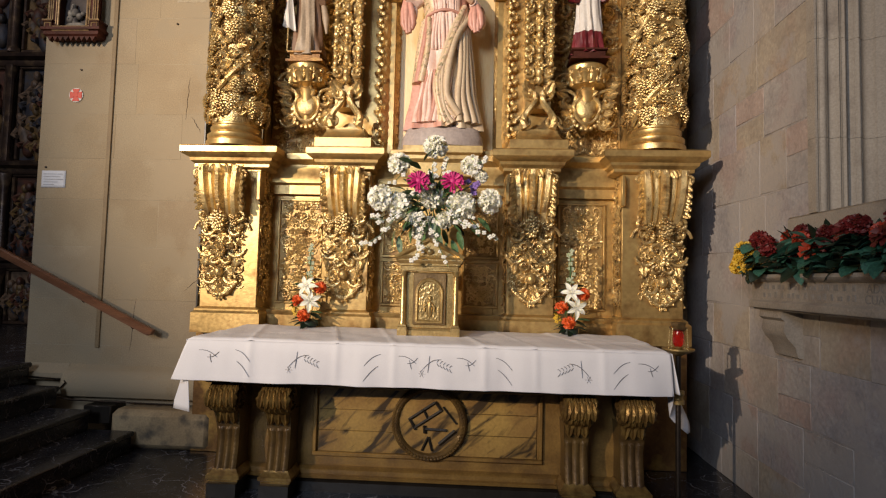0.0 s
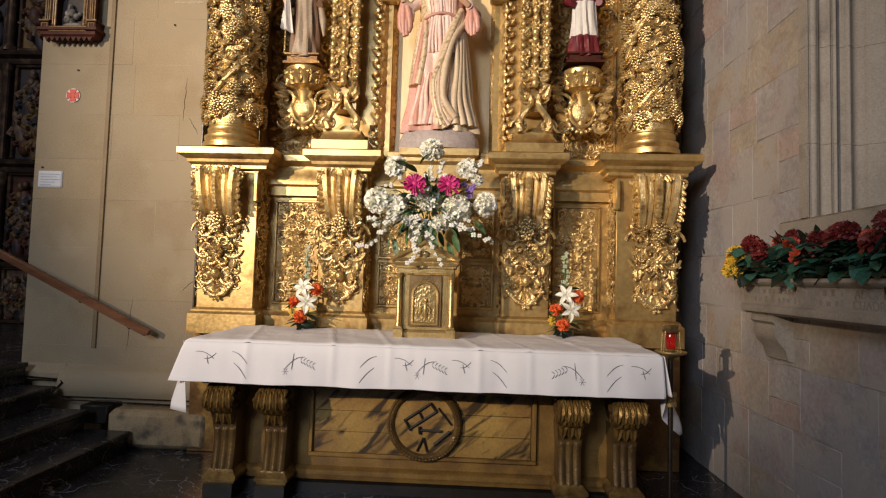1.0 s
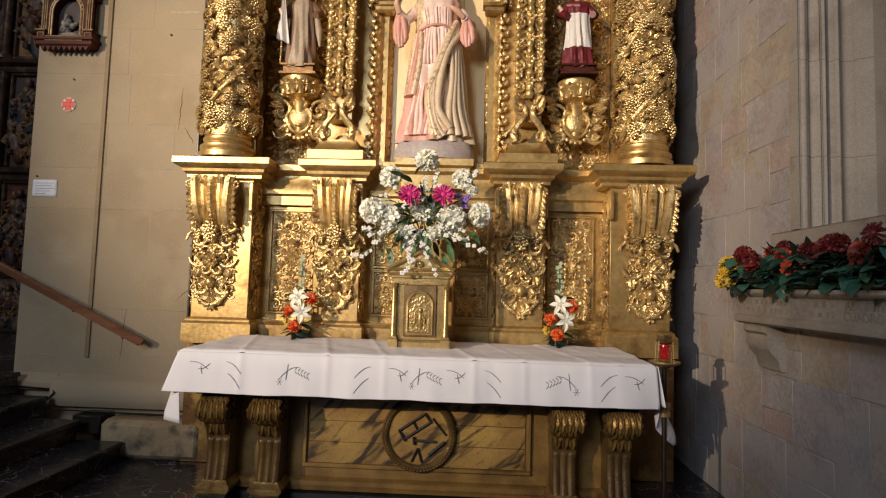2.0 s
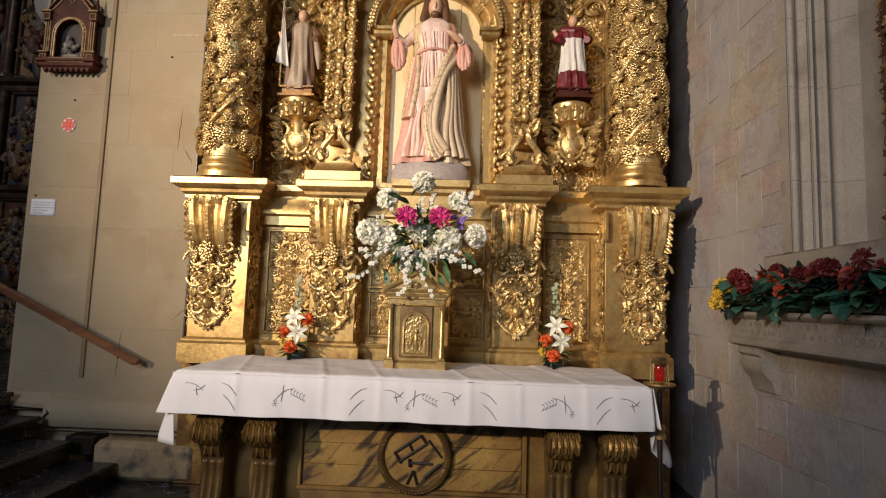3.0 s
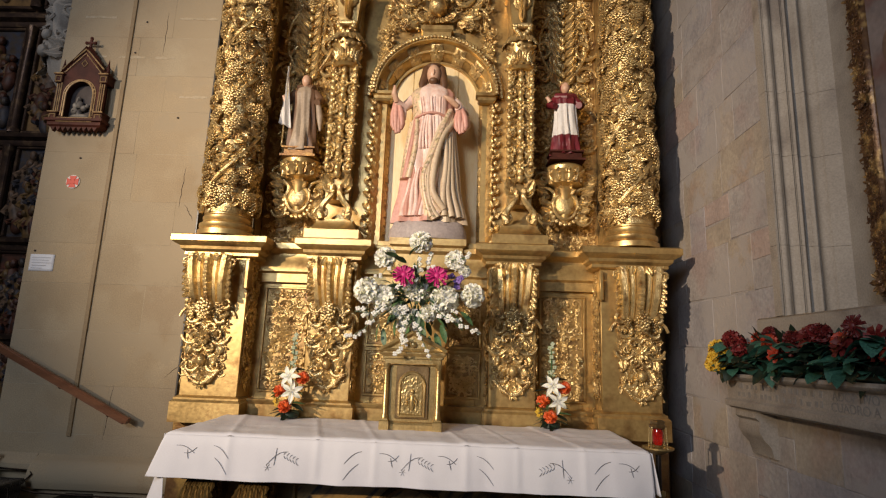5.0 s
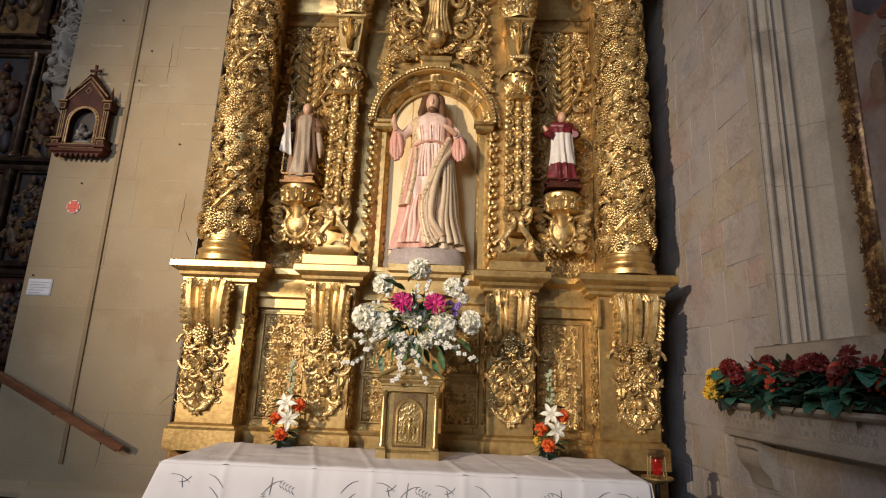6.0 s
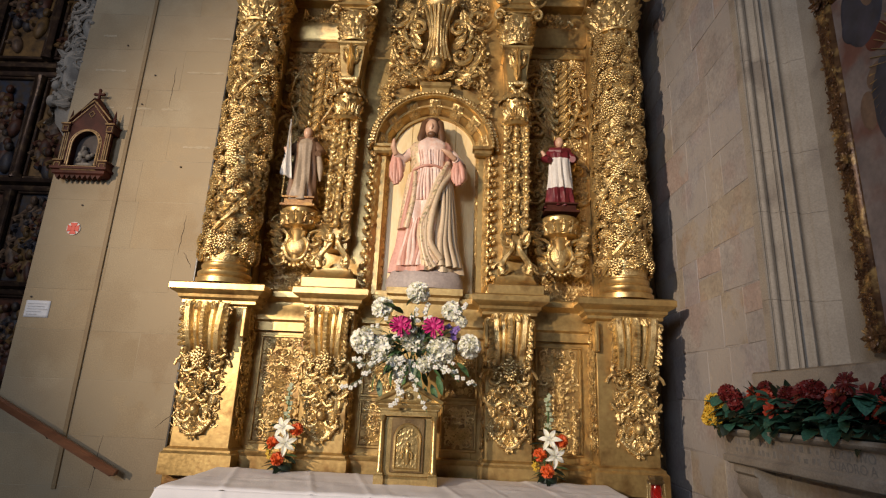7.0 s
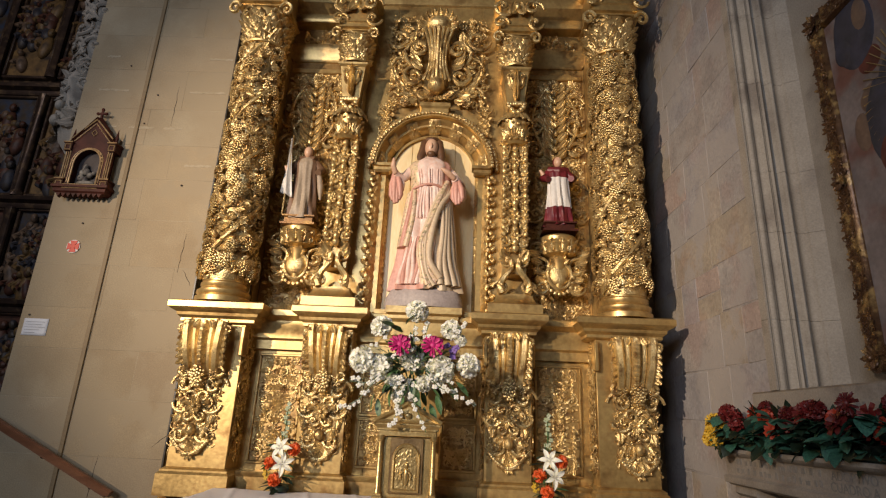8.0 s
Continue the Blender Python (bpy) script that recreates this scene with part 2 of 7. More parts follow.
CERAMIC = material("white_ceramic", (0.78, 0.76, 0.72), 0.25, 0, (0.72, 0.7, 0.66), 4, 60, 0.02, 0.18)


# ---- geometry helpers ----
class Geo:
    """Collects vertices and faces of one mesh."""

    def __init__(self):
        self.v, self.f, self.m, self.n = [], [], [], 0

    def add(self, verts, faces, mat=0):
        verts = np.asarray(verts, float).reshape(-1, 3)
        self.v.append(verts)
        k = self.n
        self.f.extend([tuple(i + k for i in q) for q in faces])
        self.m.extend([mat] * len(faces))
        self.n += len(verts)
        return self

    def take(self, other, fn=None, mat=None):
        pts = np.concatenate(other.v)
        if fn is not None:
            pts = fn(pts)
        k = self.n
        self.v.append(pts)
        self.f.extend([tuple(i + k for i in q) for q in other.f])
        self.m.extend(other.m if mat is None else [mat] * len(other.f))
        self.n += len(pts)
        return self

    def box(self, x0, x1, y0, y1, z0, z1, b=0.008, mat=0):
        c = np.array(((x0 + x1) / 2, (y0 + y1) / 2, (z0 + z1) / 2))
        h = np.array((x1 - x0, y1 - y0, z1 - z0)) / 2
        b = min(b, h.min() * 0.45)
        pts, idx = [], {}
        for sx in (-1, 1):
            for sy in (-1, 1):
                for sz in (-1, 1):
                    for a in range(3):
                        p = (h - b) * (sx, sy, sz)
                        p[a] = h[a] * (sx, sy, sz)[a]
                        idx[sx, sy, sz, a] = len(pts)
                        pts.append(c + p)
        faces = []
        for a in range(3):
            u, w = (a + 1) % 3, (a + 2) % 3
            for s in (-1, 1):
                q = []
                for p, r in ((-1, -1), (1, -1), (1, 1), (-1, 1)):
                    key = [0, 0, 0]
                    key[a], key[u], key[w] = s, p, r
                    q.append(idx[(*key, a)])
                faces.append(q if s > 0 else q[::-1])
            for p in (-1, 1):
                for r in (-1, 1):
                    k0, k1 = [0, 0, 0], [0, 0, 0]
                    k0[a], k1[a], k0[u], k1[u], k0[w], k1[w] = -1, 1, p, p, r, r
                    q = [idx[(*k0, u)], idx[(*k1, u)], idx[(*k1, w)], idx[(*k0, w)]]
                    faces.append(q if p * r < 0 else q[::-1])
        for sx in (-1, 1):
            for sy in (-1, 1):
                for sz in (-1, 1):
                    q = [idx[sx, sy, sz, a] for a in range(3)]
                    faces.append(q if sx * sy * sz > 0 else q[::-1])
        return self.add(pts, faces, mat)

    def mould(self, x0, x1, yf, yb, profile, mat=0):
        """A moulding that runs round the front and both ends: rows of (overhang, z), from below."""
        pts = []
        for o, z in profile:
            pts += [(x0 - o, yb, z), (x0 - o, yf - o, z), (x1 + o, yf - o, z), (x1 + o, yb, z)]
        faces = []
        for i in range(len(profile) - 1):
            for k in range(4):
                a, b = i * 4 + k, i * 4 + (k + 1) % 4
                faces.append((a, b, b + 4, a + 4))
        n = len(pts)
        faces += [(3, 2, 1, 0), (n - 4, n - 3, n - 2, n - 1)]
        return self.add(pts, faces, mat)

    def lathe(self, cx, cy, profile, seg=24, mat=0, wob=None):
        """Rows of (radius, z), from below."""
        pts, faces = [], []
        for i, (r, z) in enumerate(profile):
            for k in range(seg):
                a = 2 * math.pi * k / seg
                q = r * (1 + (wob(a, z) if wob else 0))
                pts.append((cx + q * math.cos(a), cy + q * math.sin(a), z))
        for i in range(len(profile) - 1):
            for k in range(seg):
                a, b = i * seg + k, i * seg + (k + 1) % seg
                faces.append((a, b, b + seg, a + seg))
        faces.append(tuple(range(seg))[::-1])
        n = len(profile) * seg
        faces.append(tuple(range(n - seg, n)))
        return self.add(pts, faces, mat)

    def tube(self, path, radii, sides=6, mat=0, flat=1.0):
        path = np.asarray(path, float)
        n = len(path)
        radii = np.full(n, radii) if np.isscalar(radii) else np.asarray(radii, float)
        t = np.gradient(path, axis=0)
        t /= np.linalg.norm(t, axis=1, keepdims=True) + 1e-9
        up = np.array((0.13, 0.97, 0.21))
        pts = []
        for i in range(n):
            s = np.cross(t[i], up)
            s /= np.linalg.norm(s) + 1e-9
            w = np.cross(s, t[i])
            for k in range(sides):
                a = 2 * math.pi * k / sides
                pts.append(path[i] + radii[i] * (math.cos(a) * s + flat * math.sin(a) * w))
        faces = []
        for i in range(n - 1):
            for k in range(sides):
                a, b = i * sides + k, i * sides + (k + 1) % sides
                faces.append((a, b, b + sides, a + sides))
        faces.append(tuple(range(sides))[::-1])
        faces.append(tuple(range((n - 1) * sides, n * sides)))
        return self.add(pts, faces, mat)

    def ball(self, c, r, seg=8, rings=5, mat=0):
        c, r = np.asarray(c, float), np.ones(3) * r
        pts = [c + (0, 0, r[2])]
        for i in range(1, rings):
            p = math.pi * i / rings
            for k in range(seg):
                a = 2 * math.pi * k / seg
                pts.append(c + r * (math.sin(p) * math.cos(a), math.sin(p) * math.sin(a), math.cos(p)))
        pts.append(c - (0, 0, r[2]))
        faces = [(0, 1 + k, 1 + (k + 1) % seg) for k in range(seg)]
        for i in range(rings - 2):
            for k in range(seg):
                a, b = 1 + i * seg + k, 1 + i * seg + (k + 1) % seg
                faces.append((a, a + seg, b + seg, b))
        e, n = 1 + (rings - 2) * seg, len(pts) - 1
        faces += [(n, e + (k + 1) % seg, e + k) for k in range(seg)]
        return self.add(pts, faces, mat)

    def grid(self, fn, nu, nv, mat=0, closed=False):
        pts = [fn(i / nu, j / nv) for j in range(nv + 1) for i in range(nu + (0 if closed else 1))]
        w = nu if closed else nu + 1
        faces = []
        for j in range(nv):
            for i in range(nu):
                a, b = j * w + i, j * w + (i + 1) % w
                faces.append((a, b, b + w, a + w))
        return self.add(pts, faces, mat)

    def mesh(self, name, mats, smooth=True):
        me = bpy.data.meshes.new(name)
        me.from_pydata(np.concatenate(self.v).tolist(), [], self.f)
        for m in mats if isinstance(mats, (list, tuple)) else [mats]:
            me.materials.append(m)
        if any(self.m):
            me.polygons.foreach_set("material_index", self.m)
        if smooth:
            me.shade_smooth()
            me.set_sharp_from_angle(angle=radians(38))
        me.update()
        return me


def part(name, geo, mats, parent=None, label="", smooth=True):
    ob = new(name, geo.mesh(name, mats, smooth))
    if parent:
        ob.parent = parent
    small = name.split("_")[-1] in ("foliage", "carving", "vine", "leaves", "garland", "rosettes") or name in ("carved_shaft", "blossom_spray", "acanthus_leaf")
    return tagged(ob, label, kind="stuff" if small else "")


def thing(name, label, category, group="", kind=""):
    return tagged(new(name), label, category, group, kind)


def solo(name, geo, mats, label, category, group="", kind="", smooth=True):
    return tagged(part(name, geo, mats, None, "", smooth), label, category, group, kind)


# ---- carved ornament, in a flat (a, b, height) space that is then bent onto its surface ----
rnd = random.Random(5)


def scroll(g, a, b, size, turn=1, start=0.0, thick=0.16, turns=1.35, tail=1.6, lift=0.35):
    """A C-scroll: a tapering rib that winds in to a boss, with a tail."""
    pts, rad = [], []
    for i in range(22):
        s = i / 21
        ang = start + turn * s * turns * 2 * math.pi
        r = size * (0.12 + 0.88 * (1 - s) ** 0.8) * (1 + tail * 0.25 * max(0, 0.25 - s) * 4)
        pts.append((a + r * math.cos(ang), b + r * math.sin(ang), size * (lift * 0.5 + lift * s)))
        rad.append(size * thick * (0.55 + 0.6 * math.sin(math.pi * min(1, s * 1.1 + 0.12))))
    g.tube(pts, rad, 6)
    g.ball((a, b, size * lift * 1.4), size * 0.2, 7, 5)


def leaf(g, a, b, size, ang, curl=0.35, width=0.36, h=0.0):
    """A pointed leaf with a raised, curling tip and a lobed edge."""
    ca, sa = math.cos(ang), math.sin(ang)
    pts = []
    n = 6
    for i in range(n + 1):
        s = i / n
        w = size * width * (math.sin(math.pi * min(1, s * 0.92 + 0.06)) ** 0.7) * (1.12 if i % 2 else 0.82)
        up = size * (0.10 + curl * s * s) + h
        for k, (o, e) in enumerate(((-1, -0.10), (-0.45, 0.07), (0, -0.02), (0.45, 0.07), (1, -0.10))):
            x, y = size * s, o * w
            pts.append((a + ca * x - sa * y, b + sa * x + ca * y, up + e * size * (1 - 0.4 * s)))
    faces = []
    for i in range(n):
        for k in range(4):
            p = i * 5 + k
            faces.append((p, p + 1, p + 6, p + 5))
    g.add(pts, faces)


def rosette(g, a, b, size, petals=6, h=0.0):
    for k in range(petals):
        leaf(g, a, b, size, 2 * math.pi * k / petals, 0.25, 0.34, h)
    g.ball((a, b, size * 0.25 + h), size * 0.28, 7, 5)


def grapes(g, a, b, size, h=0.0, n=22):
    for i in range(n):
        s = (i + 0.5) / n
        row = 1 - s
        x = (rnd.random() - 0.5) * 1.1 * size * (0.35 + 0.65 * row)
        y = size * (0.75 - 1.5 * s)
        z = h + size * 0.42 * (0.35 + 0.65 * row) * (1 - abs(x) / size * 1.2) * (0.6 + 0.6 * rnd.random())
        g.ball((a + x, b + y, z), size * 0.17, 6, 4)


def bunch(g, a, b, size, h=0.0, n=26):
    """A full bunch of small grapes, widest above."""
    for i in range(n):
        t = i * 2.39996
        r = math.sqrt((i + 0.5) / n)
        x, y = r * math.cos(t) * 0.8, r * math.sin(t)
        x *= 1.0 - 0.35 * max(0, -y)
        g.ball((a + x * size, b + y * size * 1.15, h + size * 0.62 * math.sqrt(max(0, 1 - r * r * 0.9))), size * 0.19, 5, 4)


def head_shape(g, a, b, size):
    """A plain winged boss."""
    g.ball((a, b, size * 0.5), (size * 0.42, size * 0.52, size * 0.45), 9, 7)
    for s in (-1, 1):
        for k in range(3):
            leaf(g, a + s * size * 0.25, b - size * 0.25, size * (1.2 - 0.2 * k), (0.1 + 0.45 * k) if s > 0 else math.pi - (0.1 + 0.45 * k), 0.2, 0.3)


def foliage(g, a0, a1, b0, b1, size, mirror=True, gap=0.95, edge=1.0, vines=True):
    """Fills a field with scrolls, leaves, bosses and grapes, alike on both sides of its middle."""
    mid, half = (a0 + a1) / 2, (a1 - a0) / 2
    rows = max(1, int((b1 - b0) / (size * 1.5 * gap)))
    cols = max(1, round((half if mirror else 2 * half) / (size * 1.35 * gap)))
    for j in range(rows):
        y = b0 + (j + 0.5) * (b1 - b0) / rows
        for i in range(cols):
            span = half if mirror else 2 * half
            off = (i + 0.5) * span / cols + (rnd.random() - 0.5) * size * 0.35
            yy = y + (rnd.random() - 0.5) * size * 0.4
            kind, st, sz, tw = rnd.random(), rnd.random() * 6.28, size * (0.55 + 0.3 * rnd.random()), rnd.choice((-1, 1))
            extra = [(rnd.random() * 6.28, size * (0.5 + 0.45 * rnd.random())) for _ in range(4)]
            grow = rnd.random()
            for s in ((-1, 1) if mirror else (1,)):
                x = mid + s * off if mirror else a0 + off
                fl = (lambda t: math.pi - t) if s < 0 else (lambda t: t)
                if kind < 0.52:
                    scroll(g, x, yy, sz, tw * s, fl(st))
                elif kind < 0.8:
                    rosette(g, x, yy, sz * 0.95, 5)
                else:
                    g.ball((x, yy, sz * 0.3), (sz * 0.45, sz * 0.55, sz * 0.4), 8, 6)
                for t, q in extra:
                    leaf(g, x + math.cos(fl(t)) * sz * 0.5, yy + math.sin(t) * sz * 0.5, q, fl(t), 0.3 + 0.3 * grow, 0.36)
    if mirror and vines:
        n = max(2, int((b1 - b0) / (size * 1.3)))
        for j in range(n):
            y = b0 + (j + 0.5) * (b1 - b0) / n
            if j % 2:
                rosette(g, mid, y, size * 0.7, 7, size * 0.12)
            else:
                for t in (0.5, 1.1, 1.57, 2.04, 2.64):
                    leaf(g, mid, y - size * 0.4, size * 0.95, t, 0.5, 0.3, size * 0.08)


def on_plane(y, cx=0.0, cz=0.0, depth=1.0):
    """Bends onto an upright face that looks towards -y."""
    return lambda p: np.stack((cx + p[:, 0], y - p[:, 2] * depth, cz + p[:, 1]), 1)


def on_side(x, sign, depth=1.0):
    """Bends onto an upright face that looks along x; a runs along y."""
    return lambda p: np.stack((x + sign * p[:, 2] * depth, p[:, 0], p[:, 1]), 1)


def on_round(cx, cy, radius, depth=1.0):
    """Bends round an upright shaft; a = 0 looks towards -y; radius may follow the height."""
    def fn(p):
        base = np.array([radius(z) for z in p[:, 1]]) if callable(radius) else radius
        r = base + p[:, 2] * depth
        ang = p[:, 0] / (np.mean(base))
        return np.stack((cx + r * np.sin(ang), cy - r * np.cos(ang), p[:, 1]), 1)
    return fn


def bent(fill, fn):
    flat = Geo()
    fill(flat)
    return Geo().take(flat, fn)


# ---- setting ----
FLOOR = -0.10
floor = solo("floor", Geo().box(-14, 8, -12, 12, FLOOR - 0.3, FLOOR, 0.002), MARBLE, "polished black marble floor with white veins", "floor", kind="structure")
wall_north = solo("wall_north", Geo().box(-4.08, -2.32, 4.7228, 5.25, FLOOR, 11, 0.004).box(-2.33, 2.75, 5.2, 5.5, FLOOR, 11, 0.004), JOINT, "cream sandstone ashlar wall beside the gilded altarpiece", "wall", kind="structure")
wall_east = solo("wall_east", Geo().box(2.306, 3.1, 3.1, 5.5, FLOOR, 11, 0.004).box(2.306, 3.1, -3.0, 3.1, FLOOR, 1.90, 0.004).box(2.87, 3.1, -3.0, 3.1, 1.9, 11, 0.004).box(2.335, 3.1, -12, -3.0, FLOOR, 11, 0.004), STONE_JOINT, "grey sandstone block wall with an arched recess", "wall", kind="structure")
wall_west = solo("wall_west", Geo().box(-13.3, -13, -12, 12, FLOOR, 11, 0.004), STONE, "far stone wall across the dim church", "wall", kind="structure")
wall_south = solo("wall_south", Geo().box(-13, 3.1, -12.3, -12, FLOOR, 11, 0.004), STONE, "stone wall at the far end of the nave", "wall", kind="structure")
wall_choir = solo("wall_choir", Geo().box(-13, -4.08, 9.6, 9.9, FLOOR, 11, 0.004), STONE, "dim stone wall behind the choir altarpiece", "wall", kind="structure")
ceiling = solo("ceiling", Geo().box(-13.3, 3.1, -12.3, 12, 11, 11.2, 0.004), STONE, "shadowed stone vault", "ceiling", kind="structure")

# ---- altar table ----
CX = -0.13


def altar_table():
    t = thing("altar_table", "ochre faux-marble wooden altar table with gilded scroll legs", "altar table")
    cx = -0.13
    g = Geo().box(cx - 1.46, cx + 1.46, 3.75, 4.25, FLOOR, 0.74, 0.006)
    part("body", g, OCHRE, t)
    part("table_slab", Geo().mould(cx - 1.60, cx + 1.60, 3.42, 4.27, [(-0.05, 0.70), (0.0, 0.75), (0.0, 0.90), (0.03, 0.92), (0.03, 1.012)]), BLACKWOOD, t, "dark wooden altar slab under the cloth")
    part("base_moulding", Geo().mould(cx - 1.44, cx + 1.44, 3.73, 4.2, [(0.0, FLOOR), (0.0, -0.02), (0.045, -0.01), (0.05, 0.012), (0.03, 0.02), (0.03, 0.05), (0.0, 0.07)]), OCHRE, t)
    part("base_plinth", Geo().mould(cx - 1.46, cx + 1.46, 3.69, 4.22, [(0.02, FLOOR), (0.02, -0.03), (0.0, -0.02)]), BLACKWOOD, t, "black painted plinth")
    # front panel with a sunk painted field
    x0, x1, z0, z1 = cx - 0.818, cx + 0.818, 0.172, 0.637
    n = 3
    for k in range(n):
        part("painted_board", Geo().box(x0 + 0.012, x1 - 0.012, 3.740, 3.758, z0 + (z1 - z0) * k / n + 0.0015, z0 + (z1 - z0) * (k + 1) / n - 0.0015, 0.002), FAUX, t, "ochre board with dark marbled streaks")
    fr = Geo().box(x0 - 0.03, x1 + 0.03, 3.72, 3.76, z0 - 0.03, z0, 0.006).box(x0 - 0.03, x1 + 0.03, 3.72, 3.76, z1, z1 + 0.03, 0.006)
    fr.box(x0 - 0.03, x0, 3.72, 3.76, z0, z1, 0.006).box(x1, x1 + 0.03, 3.72, 3.76, z0, z1, 0.006)
    part("panel_frame", fr, OCHRE, t)
    # medallion
    mz, mr = 0.412, 0.262
    disc = Geo().lathe(0, 0, [(mr - 0.03, 0), (mr - 0.03, 0.016), (0.01, 0.016)], 40)
    disc = Geo().take(disc, lambda p: np.stack((cx + 0.02 + p[:, 0], 3.74 - p[:, 2], mz + p[:, 1]), 1))
    med = part("medallion", disc, FAUX, t, "round painted medallion with carved tools")
    wr = Geo()
    for k in range(64):
        a = 2 * math.pi * k / 64
        for q, s in ((0.3, 1), (-0.3, -1)):
            leaf(wr, math.cos(a) * (mr - 0.012 + 0.012 * s), math.sin(a) * (mr - 0.012 + 0.012 * s), 0.062, a + math.pi / 2 + q, 0.25, 0.36, 0.02)
    ring = [((mr - 0.012) * math.cos(2 * math.pi * k / 40), (mr - 0.012) * math.sin(2 * math.pi * k / 40), 0.006) for k in range(41)]
    wr.tube(ring, 0.03, 8)
    part("laurel_wreath", Geo().take(wr, on_plane(3.735, cx + 0.02, mz)), BRONZE, med, "carved laurel wreath")
    def bar(x0, z0, x1, z1, w, d=0.02):
        part("carved_tool", Geo().tube([(x0, 3.715, z0), (x1, 3.715, z1)], w, 4, flat=0.9), BLACKWOOD, med, "dark carved bar of a tool")
    c = cx + 0.02
    bar(c - 0.15, mz + 0.02, c + 0.04, mz + 0.15, 0.011); bar(c - 0.11, mz - 0.04, c + 0.09, mz + 0.095, 0.011)
    bar(c - 0.15, mz + 0.03, c - 0.10, mz - 0.05, 0.011); bar(c - 0.05, mz + 0.10, c - 0.01, mz + 0.03, 0.009); bar(c + 0.04, mz + 0.155, c + 0.09, mz + 0.09, 0.011)
    bar(c - 0.03, mz - 0.045, c + 0.13, mz - 0.05, 0.012); bar(c - 0.035, mz - 0.02, c - 0.03, mz - 0.075, 0.013)
    bar(c - 0.005, mz - 0.10, c - 0.05, mz - 0.20, 0.009); bar(c - 0.005, mz - 0.10, c + 0.025, mz - 0.20, 0.009)
    bar(c + 0.075, mz - 0.15, c + 0.19, mz - 0.05, 0.014); bar(c + 0.10, mz + 0.12, c + 0.20, mz + 0.0, 0.008)
    # scroll legs
    for x in (cx - 1.42, cx - 1.045, cx + 1.06, cx + 1.44):
        leg = Geo()
        w = 0.098
        prof, rear = [], []
        for i in range(48):
            q = i / 47
            z = 0.705 - 0.63 * q
            if q < 0.34:
                bulge = math.sqrt(max(0, 1 - ((q - 0.17) / 0.175) ** 2))
                yf, yr = 3.515 - 0.10 * bulge, 3.515 + 0.19 * bulge + 0.03
            else:
                k = (q - 0.34) / 0.66
                yf = 3.515 + 0.06 * math.sin(min(1, k * 1.7) * math.pi / 2) - 0.05 * k ** 2
                yr = 3.745
            prof.append((yf, z))
            rear.append(max(yf + 0.03, yr))
        m = len(prof)
        def side(u, v):
            y, z = prof[round(v * (m - 1))]
            k = u * 2 - 1
            taper = w * (1.0 - 0.2 * min(1, max(0, (0.60 - z) / 0.3)))
            flute = 0.012 * abs(math.sin(u * 3 * math.pi)) if z < 0.36 else 0.0
            return (x + k * taper, y - flute + 0.012, z)
        leg.grid(side, 30, m - 1)
        for sx in (-1, 1):
            pts = [(x + sx * w * (1.0 - 0.2 * min(1, max(0, (0.60 - z) / 0.3))), y + 0.01, z) for y, z in prof]
            back = [(pts[i][0], rear[i], prof[i][1]) for i in range(m)]
            leg.add(pts + back, [(i, i + 1, i + m + 1, i + m) if sx > 0 else (i, i + m, i + m + 1, i + 1) for i in range(m - 1)])
            for rr, th in ((0.085, 0.010), (0.045, 0.012)):
                leg.tube([(x + sx * w, 3.52 + rr * math.cos(a), 0.595 + rr * math.sin(a)) for a in np.linspace(0, 5.6, 20)], th, 6)
        leg_ob = part("scroll_leg", leg, BRONZE, t, "fluted scroll leg with an acanthus top")
        orn = Geo()
        for i in range(5):
            leaf(orn, x + (i - 2) * 0.038, 0.67, 0.13, -math.pi / 2 + (i - 2) * 0.06, 0.04, 0.28, 0.0)
            leaf(orn, x + (i - 2) * 0.038 + 0.015, 0.70, 0.07, -math.pi / 2 + (i - 2) * 0.06, 0.06, 0.34, 0.0)
        for i in range(3):
            leaf(orn, x + (i - 1) * 0.035, 0.57, 0.17, -math.pi / 2 + (i - 1) * 0.12, 0.05, 0.25, -0.01)
        def follow(p):
            ys = np.interp(-p[:, 1], [-q[1] for q in prof], [q[0] for q in prof])
            return np.stack((p[:, 0], ys - p[:, 2] - 0.002, p[:, 1]), 1)
        part("acanthus_leaf", Geo().take(orn, follow), BRONZE_GILT, leg_ob, "gilded acanthus leaves")
        part("leg_foot", Geo().mould(x - 0.085, x + 0.085, 3.53, 3.73, [(0.02, 0.0), (0.02, 0.015), (0.035, 0.022), (0.035, 0.045), (0.012, 0.065), (0.0, 0.085)]), BRONZE_GILT, leg_ob, "gilded moulded foot")
        part("leg_block", Geo().mould(x - 0.085, x + 0.085, 3.50, 3.73, [(0.02, FLOOR), (0.02, -0.005), (0.0, 0.0)]), BLACKWOOD, leg_ob, "black block under the leg")
    return t


